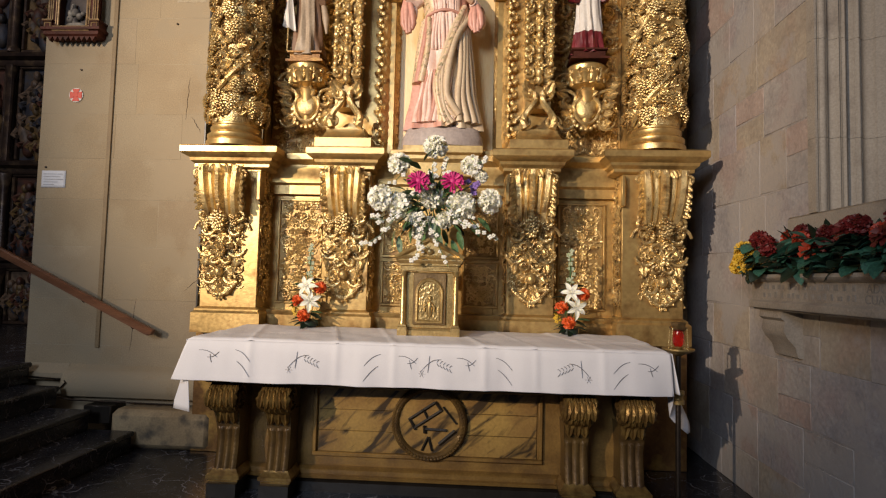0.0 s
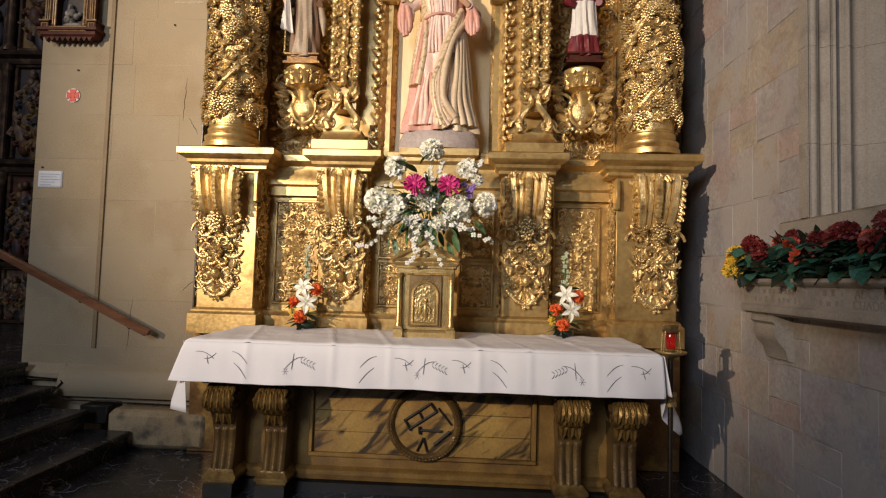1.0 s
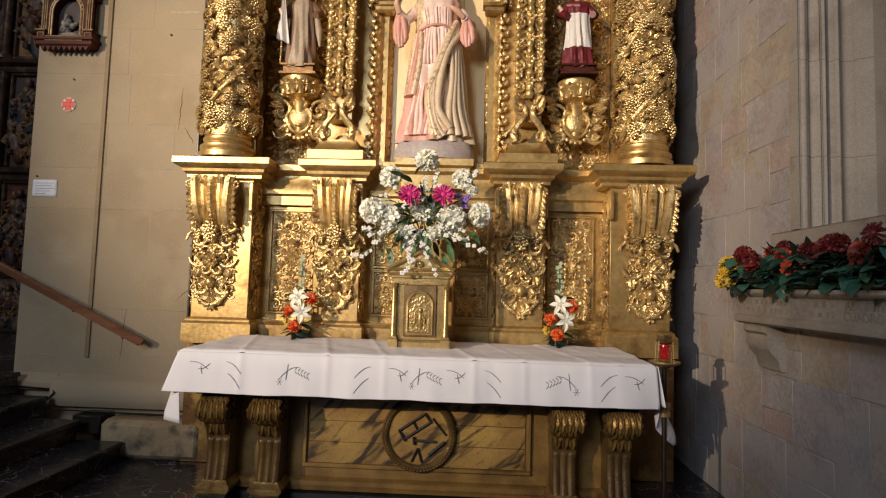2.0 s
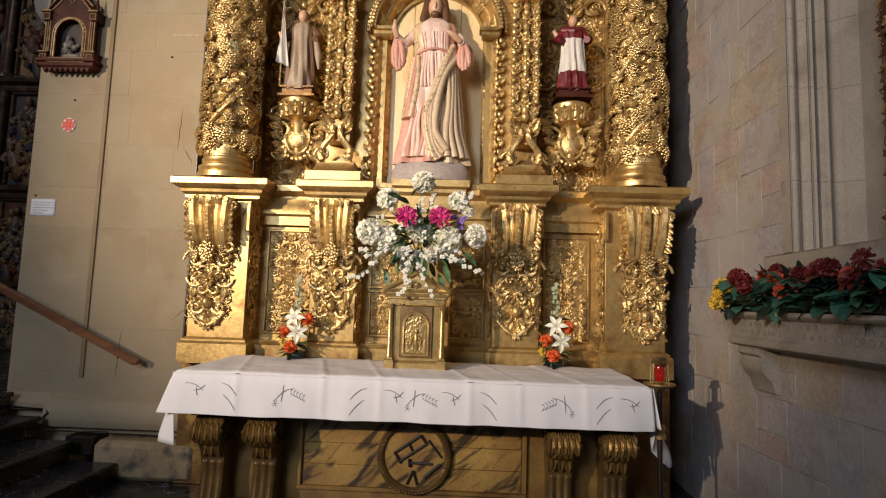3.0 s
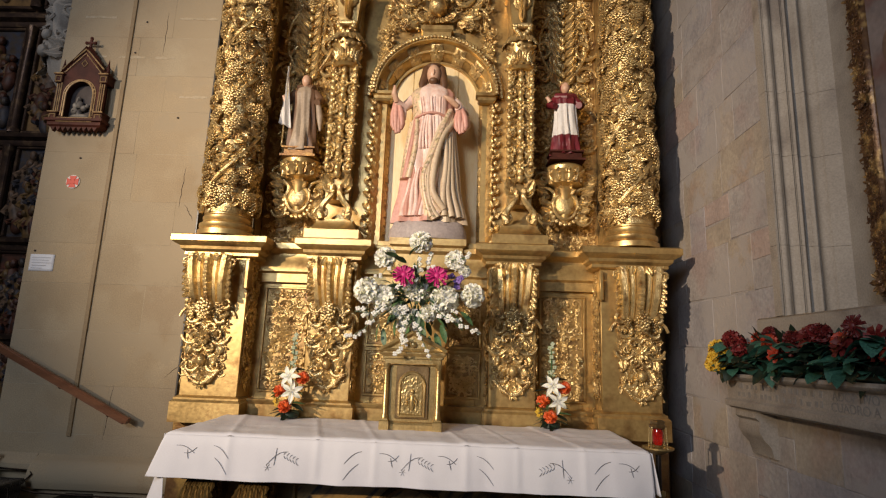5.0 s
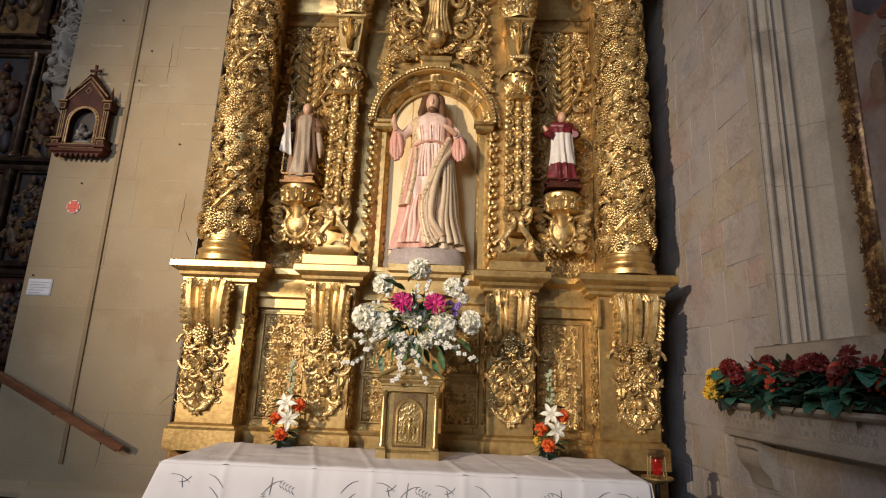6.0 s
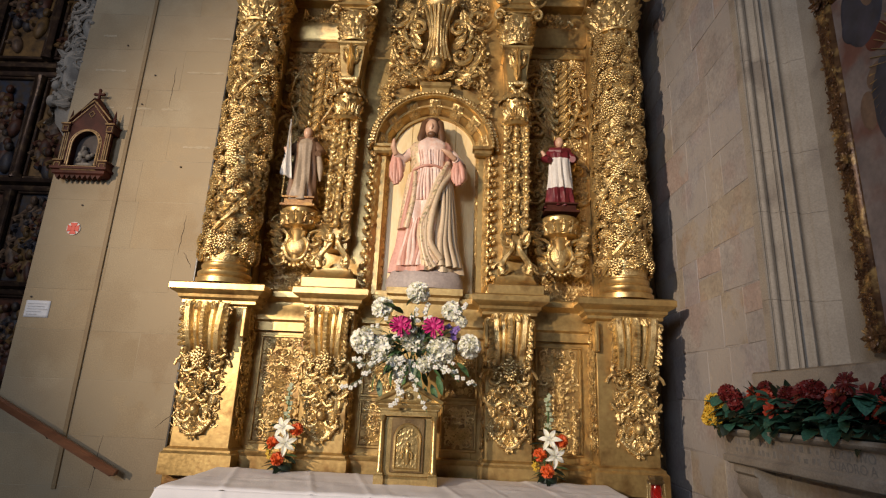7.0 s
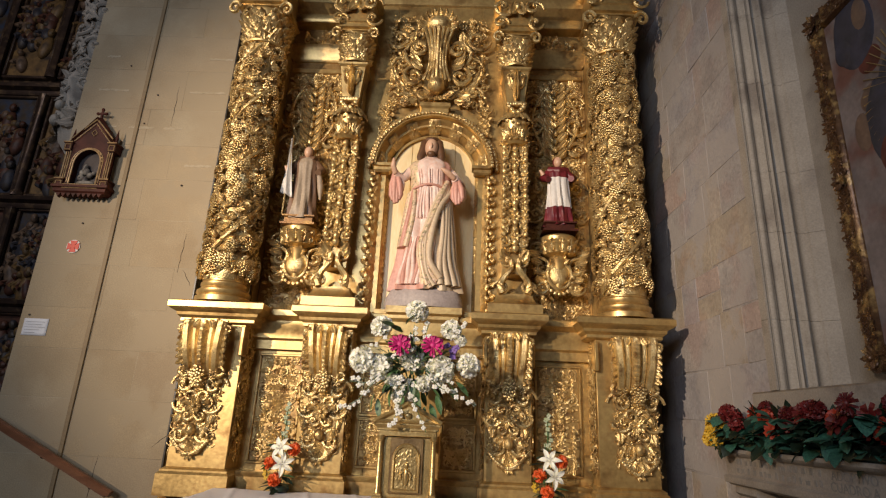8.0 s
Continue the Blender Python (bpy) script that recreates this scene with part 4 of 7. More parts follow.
def capital(x, y, z0, z1, r0, r1, parent):
    h = z1 - z0
    bell = Geo().lathe(x, y, [(r0 + 0.03, z0), (r0 + 0.035, z0 + 0.02), (r0, z0 + 0.03), (r0, z0 + 0.5 * h), (r1 * 0.8, z0 + 0.85 * h), (r1 * 0.85, z0 + 0.88 * h)], 28)
    cap = part("capital", bell, GOLD_PLAIN, parent, "gilded leafy capital")
    orn = Geo()
    def fill(g):
        for row in range(4):
            for k in range(17):
                a = (k - 8 + 0.5 * (row % 2)) * r0 * 0.32
                leaf(g, a, z0 + 0.02 + row * h * 0.165, h * 0.21, math.pi / 2 + 0.3 * math.sin(k * 2.3 + row), 0.6, 0.42, 0.005 + 0.006 * (k % 2))
                g.ball((a + r0 * 0.16, z0 + 0.05 + row * h * 0.165, 0.02), h * 0.035, 6, 4)
        for k in range(4):
            a = (k - 1.5) * r0 * 1.5
            scroll(g, a, z0 + 0.76 * h, h * 0.14, 1 if k % 2 else -1, 0, 0.22, lift=0.6)
    orn.take(bent(fill, on_round(x, y, lambda z: r0 + (r1 - r0) * max(0, (z - z0) / h - 0.35))))
    for s in (-1, 1):
        sp = []
        for i in range(22):
            a, q = i / 21 * 2.6 * math.pi, 0.085 * (1 - 0.8 * i / 21) * h / 0.46
            sp.append((x + s * (r1 * 0.95 - q * math.cos(a) * 0.8), y - r1 * 0.8 - q * 0.3, z0 + 0.80 * h + q * math.sin(a)))
        orn.tube(sp, 0.02 * h / 0.46, 6)
    part("capital_leaves", orn, GOLD, cap)
    part("abacus", Geo().mould(x - r1 * 0.85, x + r1 * 0.85, y - r1 * 0.85, y + r1 * 0.8, [(-0.02, z0 + 0.88 * h), (0.0, z0 + 0.9 * h), (0.0, z0 + 0.94 * h), (0.03, z0 + 0.97 * h), (0.03, z1)]), GOLD_PLAIN, cap)
    return cap


def tapering_pillar(x, y):
    """A stacked pillar: steps, open scrolls, carved shaft, bell, inverted taper, capital."""
    p = part("pillar", Geo().mould(x - 0.11, x + 0.11, y - 0.02, BACK, [(0, 3.0), (0, 5.30)]), GOLD_PLAIN, RET, "stacked gilded pillar with an inverted taper")
    part("pillar_step", Geo().mould(x - 0.20, x + 0.20, 4.38, BACK, [(0.05, 2.58), (0.05, 2.69), (0.02, 2.70), (0.0, 2.71), (-0.03, 2.77), (-0.03, 2.80)]), GOLD_PLAIN, p)
    o = Geo()
    def low(g):
        for s in (-1, 1):
            g.tube([(s * (0.12 - 0.07 * t + 0.03 * math.sin(t * 6)), 2.80 + 0.32 * t, 0.05) for t in np.linspace(0, 1, 14)], [0.035 - 0.01 * t for t in np.linspace(0, 1, 14)], 6)
            scroll(g, s * 0.12, 2.86, 0.06, s, 0 if s > 0 else math.pi, 0.24)
            scroll(g, s * 0.06, 3.12, 0.05, -s, 0 if s > 0 else math.pi, 0.24)
            leaf(g, s * 0.06, 3.10, 0.14, math.pi / 2 + s * -0.5, 0.4, 0.4)
        head_shape(g, 0, 3.24, 0.09)
        for j in range(16):
            z = 3.30 + j * 0.066
            for s in (-1, 1):
                leaf(g, s * 0.03, z, 0.10, (0.3 if s > 0 else math.pi - 0.3) + 0.3 * math.sin(j), 0.5, 0.4)
                g.ball((s * 0.105, z + 0.02, 0.03), (0.03, 0.034, 0.03), 7, 5)
                if j % 3 == 0:
                    scroll(g, s * 0.09, z, 0.055, s, 0.7 if s > 0 else math.pi - 0.7, 0.24, lift=0.6)
                if j % 4 == 2:
                    grapes(g, s * 0.08, z, 0.06, 0.03, 14)
            if j % 3 == 1:
                rosette(g, 0, z, 0.06, 6, 0.04)
            else:
                g.ball((0, z, 0.045), (0.035, 0.045, 0.04), 7, 5)
    o.take(bent(low, on_plane(y - 0.03, x, 0)))
    part("carved_shaft", o, GOLD, p, "gilded carved leaves and bosses")
    # bell with gadroons, then the inverted taper
    bell = Geo().lathe(x, y - 0.02, [(0.10, 4.33), (0.13, 4.36), (0.11, 4.40), (0.10, 4.44), (0.12, 4.52), (0.145, 4.60), (0.12, 4.66), (0.09, 4.72)], 30, wob=lambda a, z: 0.06 * abs(math.sin(a * 7)))
    bell_ob = part("gadrooned_bell", bell, GOLD_PLAIN, p)
    sw = Geo()
    def swag(g):
        for k in range(9):
            a = (k - 4) * 0.05
            leaf(g, a, 4.70, 0.13, -math.pi / 2, 0.25, 0.3, 0.005)
            leaf(g, a + 0.025, 4.40, 0.10, math.pi / 2, 0.3, 0.3, 0.0)
            g.ball((a, 4.37, 0.012), 0.02, 6, 4)
            g.ball((a + 0.02, 4.55 - 0.02 * math.cos(k * 1.57), 0.012), 0.018, 6, 4)
    sw.take(bent(swag, on_round(x, y - 0.02, lambda z: float(np.interp(z, [4.33, 4.36, 4.40, 4.44, 4.52, 4.60, 4.66, 4.72], [0.10, 0.13, 0.11, 0.10, 0.12, 0.145, 0.12, 0.09])))))
    part("bell_foliage", sw, GOLD, bell_ob)
    tp = Geo()
    w0, w1, za, zb = 0.075, 0.135, 4.70, 5.20
    def tapered(q):
        k = (q[:, 2] - za) / (zb - za)
        s = (w0 + (w1 - w0) * k) / w1
        return np.stack((x + (q[:, 0] - x) * s, y + (q[:, 1] - y) * s, q[:, 2]), 1)
    tp.take(Geo().mould(x - w1, x + w1, y - w1, y + w1, [(0.0, za), (0.0, 5.16), (0.02, 5.18), (0.02, 5.20)]), tapered)
    part("inverted_taper", tp, GOLD_PLAIN, p)
    to = Geo()
    def tfill(g):
        leaf(g, 0, 4.80, 0.36, math.pi / 2, 0.02, 0.12, 0.01)
        for s in (-1, 1):
            scroll(g, s * 0.06, 5.10, 0.05, s, 1.57, 0.22)
            leaf(g, s * 0.03, 4.95, 0.13, math.pi / 2 - s * 0.3, 0.2, 0.3)
        for k in range(7):
            g.ball(((k - 3) * 0.026, 4.76, 0.02), 0.03, 6, 4)
            g.ball(((k - 3) * 0.024, 4.72 - 0.03 * (3 - abs(k - 3)), 0.03), 0.028, 6, 4)
    to.take(bent(tfill, on_plane(y - 0.125, x, 0)))
    part("taper_carving", to, GOLD, p)
    capital(x, y - 0.02, 5.22, 5.60, 0.12, 0.21, p)
    return p


for x in (-1.985, 1.74):
    vine_column(x, 4.43, 0.235)
for x in (-0.98, 0.73):
    tapering_pillar(x, 4.47)

# entablature blocks above each column and the cornice between
for bx, w, y, z in ((-1.985, 0.23, 4.16, 5.82), (-0.98, 0.17, 4.27, 5.60), (0.73, 0.17, 4.27, 5.60), (1.74, 0.23, 4.16, 5.82)):
    e = part("entablature_block", Geo().mould(bx - w, bx + w, y, BACK, [(0, z), (0, z + 0.06), (0.015, z + 0.07), (0.015, z + 0.1), (0.0, z + 0.11), (0.0, z + 0.42), (0.05, z + 0.46), (0.06, z + 0.5)]), GOLD_PLAIN, RET, "gilded entablature block")
    o = Geo()
    def efill(g):
        for q in (-1, 1):
            scroll(g, q * w * 0.95, z + 0.26, 0.09, q, 0, 0.22, lift=0.7)
            scroll(g, q * w * 1.05, z + 0.08, 0.07, -q, 0, 0.22, lift=0.7)
            leaf(g, q * 0.03, z + 0.36, 0.2, -math.pi / 2 + q * 0.2, 0.3, 0.35)
        head_shape(g, 0, z + 0.28, 0.08)
    o.take(bent(efill, on_plane(y, bx, 0)))
    part("block_carving", o, GOLD, e)
top = part("upper_cornice", Geo().mould(CX - 2.1, CX + 2.1, 4.72, BAY + 0.1, [(0, 6.02), (0.02, 6.05), (0.02, 6.12), (0.12, 6.2), (0.14, 6.3), (0.14, 6.36), (0.2, 6.44), (0.2, 6.5)]), GOLD_PLAIN, RET, "upper gilded cornice")
part("cornice_carving", bent(lambda g: (foliage(g, CX - 1.62, CX - 1.02, 5.74, 6.0, 0.10), foliage(g, CX + 1.02, CX + 1.62, 5.74, 6.0, 0.10)), on_plane(BAY, 0, 0, 0.9)), GOLD, top)

# ---- central niche ----
AX, AZ, R0, R1 = -0.102, 4.12, 0.445, 0.63
niche = part("niche", Geo().box(AX - 0.47, AX + 0.47, 4.755, 4.80, 2.4, 4.75, 0.004), GOLD_PALE, RET, "pale gilded boards at the back of the niche")
for k in range(4):
    part("niche_board", Geo().box(AX - 0.46 + 0.23 * k, AX - 0.233 + 0.23 * k, 4.735, 4.76, 2.6, 4.7, 0.004), GOLD_PALE, niche)


def arch_strip(r0, r1, y0, y1, n=40, splay=0.0):
    """A half ring; with splay its inner edge lies deeper."""
    g = Geo()
    pts = []
    for i in range(n + 1):
        a = math.pi * i / n
        for r in (r0, r1):
            for y in (y0 + (splay if r == r0 else 0), y1):
                pts.append((AX + r * math.cos(a), y, AZ + r * math.sin(a)))
    fc = []
    for i in range(n):
        q = i * 4
        fc += [(q, q + 4, q + 6, q + 2), (q + 1, q + 3, q + 7, q + 5), (q, q + 1, q + 5, q + 4), (q + 2, q + 6, q + 7, q + 3)]
    return g.add(pts, fc)


def filler(g, y0, y1):
    """The flat spandrels over the arch, out to a square."""
    n = 40
    pts = []
    for i in range(n + 1):
        a = math.pi * i / n
        for y in (y0, y1):
            pts.append((AX + (R0 + 0.07) * math.cos(a), y, AZ + (R0 + 0.07) * math.sin(a)))
            pts.append((AX + max(-0.5, min(0.5, 0.72 * math.cos(a))), y, min(AZ + 0.6, AZ + 0.72 * math.sin(a))))
    fc = []
    for i in range(n):
        q = i * 4
        fc += [(q, q + 1, q + 5, q + 4), (q + 2, q + 6, q + 7, q + 3), (q, q + 4, q + 6, q + 2)]
    return g.add(pts, fc)


part("arch_spandrel", filler(Geo(), BACK - 0.01, BACK + 0.09), GOLD_PLAIN, niche)
arch = part("arch_ring", arch_strip(R0, R1 - 0.05, 4.555, 4.738, splay=0.178), GOLD_PLAIN, niche, "gilded coffered arch over the niche")
part("arch_moulding", arch_strip(R1 - 0.05, R1, 4.49, BACK), GOLD_PLAIN, niche)
part("arch_bead", arch_strip(R0 - 0.012, R0 + 0.012, 4.70, 4.738), GOLD_PLAIN, niche)
beads = Geo()
for k in range(52):
    a = math.pi * (k + 0.5) / 52
    beads.ball((AX + (R1 - 0.02) * math.cos(a), 4.48, AZ + (R1 - 0.02) * math.sin(a)), (0.022, 0.018, 0.02), 6, 4)
    beads.ball((AX + (R1 + 0.03) * math.cos(a), 4.57, AZ + (R1 + 0.03) * math.sin(a)), (0.03, 0.03, 0.03), 6, 4)
tagged(part("arch_beading", beads, GOLD, niche, "row of gilded beads"), kind="stuff")
for k in range(7):
    a = math.pi * (k + 0.5) / 7
    c = Geo()
    def coffer(g):
        g.box(-0.06, 0.06, -0.055, 0.055, 0.0, 0.02, 0.008)
        rosette(g, 0, 0, 0.05, 6, 0.015)
        for q in (-1, 1):
            leaf(g, q * 0.01, 0, 0.07, 0 if q > 0 else math.pi, 0.2, 0.3, 0.01)
    flat = Geo()
    coffer(flat)
    rm = (R0 + R1 - 0.05) / 2
    def turn(p, a=a, rm=rm):
        t = a - math.pi / 2
        x, z = p[:, 0], p[:, 1] + rm
        depth = 4.555 + (R1 - 0.05 - z) / (R1 - 0.05 - R0) * 0.178
        return np.stack((AX + x * math.cos(t) - z * math.sin(t), depth - p[:, 2], AZ + x * math.sin(t) + z * math.cos(t)), 1)
    part("arch_coffer", Geo().take(flat, turn), GOLD, niche, "gilded rosette coffer")
for s in (-1, 1):
    xs = sorted((AX + s * R0, AX + s * (R1 - 0.05)))
    e0, e1 = AX + s * (R1 - 0.05), AX + s * R0
    pts = [(x, y, z) for z in (2.62, AZ) for x, y in ((e0, 4.555), (e1, 4.733), (e1, 4.738), (e0, 4.738))]
    jamb = part("niche_jamb", Geo().add(pts, [(0, 1, 5, 4), (1, 2, 6, 5), (2, 3, 7, 6), (3, 0, 4, 7), (0, 3, 2, 1), (4, 5, 6, 7)]), GOLD_PLAIN, niche, "gilded splayed niche jamb carved with leaves")
    jo = Geo()
    def jfill(g):
        for j in range(15):
            z = 2.72 + j * 0.088
            leaf(g, 0, z, 0.10, math.pi / 2 + 0.5 * (1 if j % 2 else -1), 0.3, 0.42)
            leaf(g, 0, z, 0.10, math.pi / 2 - 0.5 * (1 if j % 2 else -1), 0.3, 0.42)
            g.ball((0.03 * (1 if j % 2 else -1), z, 0.015), 0.022, 6, 4)
    flat_leaves = Geo()
    jfill(flat_leaves)
    mid = (xs[0] + xs[1]) / 2
    jo.take(flat_leaves, lambda p: np.stack((mid + p[:, 0] * 1.1, 4.644 - s * p[:, 0] * 1.15 - p[:, 2] * 0.7, p[:, 1]), 1))
    part("jamb_carving", jo, GOLD, jamb)
    part("jamb_impost", Geo().mould(xs[0], xs[1], 4.55, BACK, [(0, AZ - 0.06), (0.02, AZ - 0.04), (0.02, AZ - 0.01), (0.04, AZ), (0.04, AZ + 0.03)]), GOLD_PLAIN, jamb)
    outer = Geo()
    def ofill(g):
        for j in range(24):
            z = 2.66 + j * 0.06
            g.ball((0.012 * (1 if j % 2 else -1), z, 0.02), (0.024, 0.03, 0.026), 6, 4)
            leaf(g, 0, z, 0.07, math.pi / 2 + 0.9 * (1 if j % 2 else -1), 0.4, 0.4)
    outer.take(bent(ofill, on_plane(4.585, AX + s * 0.60, 0)))
    part("jamb_garland", outer, GOLD, jamb)
part("niche_shelf", Geo().mould(AX - 0.32, AX + 0.32, 4.40, BACK, [(-0.03, 2.38), (-0.03, 2.50), (0.0, 2.53), (0.0, 2.56), (0.03, 2.58), (0.03, 2.64)]), GOLD_PLAIN, niche, "gilded shelf under the statue")
part("niche_floor", Geo().box(AX - 0.47, AX + 0.47, 4.45, 4.80, 2.55, 2.62, 0.004), GOLD_PLAIN, niche)

# cartouche and leaves over the arch
cart = part("cartouche", Geo().mould(AX - 0.14, AX + 0.14, 4.47, BACK, [(0, 4.72), (0.0, 4.77), (0.02, 4.79), (0.02, 4.83), (-0.02, 4.86)]), GOLD_PLAIN, niche, "gilded cartouche with leaf sprays")
co = Geo()
def cfill(g):
    # a vase-shaped stem of ribs that spreads upward, over a domed boss
    for k in range(7):
        o = (k - 3) / 3
        rib = []
        for i in range(16):
            u = i / 15
            half = 0.045 + 0.10 * (1 - u) ** 3 + 0.11 * u ** 2.2
            rib.append((o * half, 5.10 + 0.62 * u, 0.10 + 0.05 * (1 - abs(o)) + 0.05 * u))
        g.tube(rib, [0.021 - 0.005 * abs(o)] * 16, 6)
    g.ball((0, 5.04, 0.09), (0.095, 0.10, 0.11), 14, 9)
    g.ball((0, 5.80, 0.10), (0.16, 0.11, 0.12), 14, 9)
    for k in range(9):
        a = math.pi * (k + 0.5) / 9
        leaf(g, 0, 5.74, 0.22, a, 0.4, 0.32, 0.10)
        leaf(g, 0.10 * math.cos(a), 4.99 - 0.03 * math.sin(a), 0.09, -a, 0.35, 0.36, 0.05)
    for s in (-1, 1):
        out = 0 if s > 0 else math.pi
        scroll(g, s * 0.22, 5.50, 0.13, s, -1.2 if s > 0 else math.pi + 1.2, 0.2, lift=0.6)
        scroll(g, s * 0.25, 5.18, 0.11, -s, 1.57, 0.22, lift=0.5)
        scroll(g, s * 0.15, 4.98, 0.07, s, 1.57, 0.24, lift=0.6)
        scroll(g, s * 0.42, 5.66, 0.11, -s, out, 0.2, lift=0.5)
        scroll(g, s * 0.40, 5.00, 0.075, s, out, 0.22, lift=0.5)
        scroll(g, s * 0.38, 5.36, 0.075, s, out, 0.22, lift=0.5)
        for k in range(6):
            leaf(g, s * (0.16 + 0.03 * k), 5.30 + 0.06 * k, 0.15, (0.5 if s > 0 else math.pi - 0.5) + 0.3 * k * s, 0.35, 0.36, 0.03)
            leaf(g, s * (0.20 + 0.05 * k), 4.92 + 0.05 * k, 0.12, (-0.4 if s > 0 else math.pi + 0.4) + 0.35 * k * s, 0.35, 0.36, 0.01)
        bunch(g, s * 0.33, 4.88, 0.06, 0.02)
        foliage(g, s * 0.36 - 0.18, s * 0.36 + 0.18, 4.84, 5.98, 0.055, gap=1.1)
        foliage(g, s * 0.52 - 0.07, s * 0.52 + 0.07, 4.45, 4.86, 0.05)
co.take(bent(cfill, on_plane(4.56, AX, 0, 1.0)))
part("cartouche_carving", co, GOLD, cart)


# small consoles under the side statues
def saint_console(x):
    c = part("console", Geo().lathe(x, 4.66, [(0.03, 2.870), (0.05, 2.910), (0.06, 3.010), (0.08, 3.150), (0.10, 3.210), (0.09, 3.235), (0.15, 3.260), (0.160, 3.300), (0.19, 3.340), (0.17, 3.375), (0.185, 3.390), (0.19, 3.420), (0.17, 3.440)], 48, wob=lambda a, z: 0.13 * abs(math.sin(a * 6)) if 3.24 < z < 3.385 else 0), GOLD_PLAIN, RET, "gilded carved bracket with a shield")
    o = Geo()
    def fill(g):
        for s in (-1, 1):
            scroll(g, s * 0.17, 3.12, 0.085, s, 1.0 if s > 0 else math.pi - 1.0, 0.2)
            scroll(g, s * 0.16, 2.93, 0.07, -s, 0 if s > 0 else math.pi, 0.2)
            scroll(g, s * 0.20, 3.32, 0.06, s, 0 if s > 0 else math.pi, 0.22)
            for k in range(5):
                leaf(g, s * (0.10 + 0.02 * k), 2.90 + 0.09 * k, 0.12, (0.2 if s > 0 else math.pi - 0.2), 0.4, 0.4)
        for k in range(11):
            a = math.pi * (k / 10)
            g.ball((0.135 * math.cos(a), 3.03 - 0.17 * math.sin(a), 0.03), 0.024, 6, 4)
        g.ball((0, 3.06, 0.03), (0.105, 0.12, 0.045), 20, 10)
        rim = [(0.115 * math.cos(a), 3.06 + (0.10 if math.sin(a) > 0 else 0.15) * math.sin(a), 0.045) for a in np.linspace(0, 2 * math.pi, 30)]
        g.tube(rim, 0.017, 6)
        for k in range(5):
            leaf(g, 0, 3.15, 0.10, math.pi / 2 + (k - 2) * 0.55, 0.4, 0.36, 0.05)
    o.take(bent(fill, on_plane(4.66, x, 0.005)))
    part("console_carving", o, GOLD, c)
    bl = Geo()
    def bowl(g):
        for k in range(9):
            q = (k - 4) * 0.075
            leaf(g, q, 3.27, 0.12, math.pi / 2, 0.3, 0.3, 0.0)
            scroll(g, q + 0.037, 3.34, 0.035, 1 if k % 2 else -1, 0.5, 0.26)
    bl.take(bent(bowl, on_round(x, 4.66, 0.165)))
    part("bowl_carving", bl, GOLD, c)
    # a shell of rays behind the statue's head
    sh = Geo()
    def shell(g):
        for k in range(11):
            a = math.pi * (0.05 + 0.9 * k / 10)
            leaf(g, 0, 4.12, 0.24, a, 0.08, 0.16, 0.0)
        pts = [(0.20 * math.cos(a), 4.12 + 0.20 * math.sin(a), 0.03) for a in np.linspace(-0.5, math.pi + 0.5, 24)]
        g.tube(pts, 0.018, 6)
    sh.take(bent(shell, on_plane(BAY - 0.03, x, 0.0)))
    part("shell_canopy", sh, GOLD, c)


saint_console(-1.405)
saint_console(1.19)


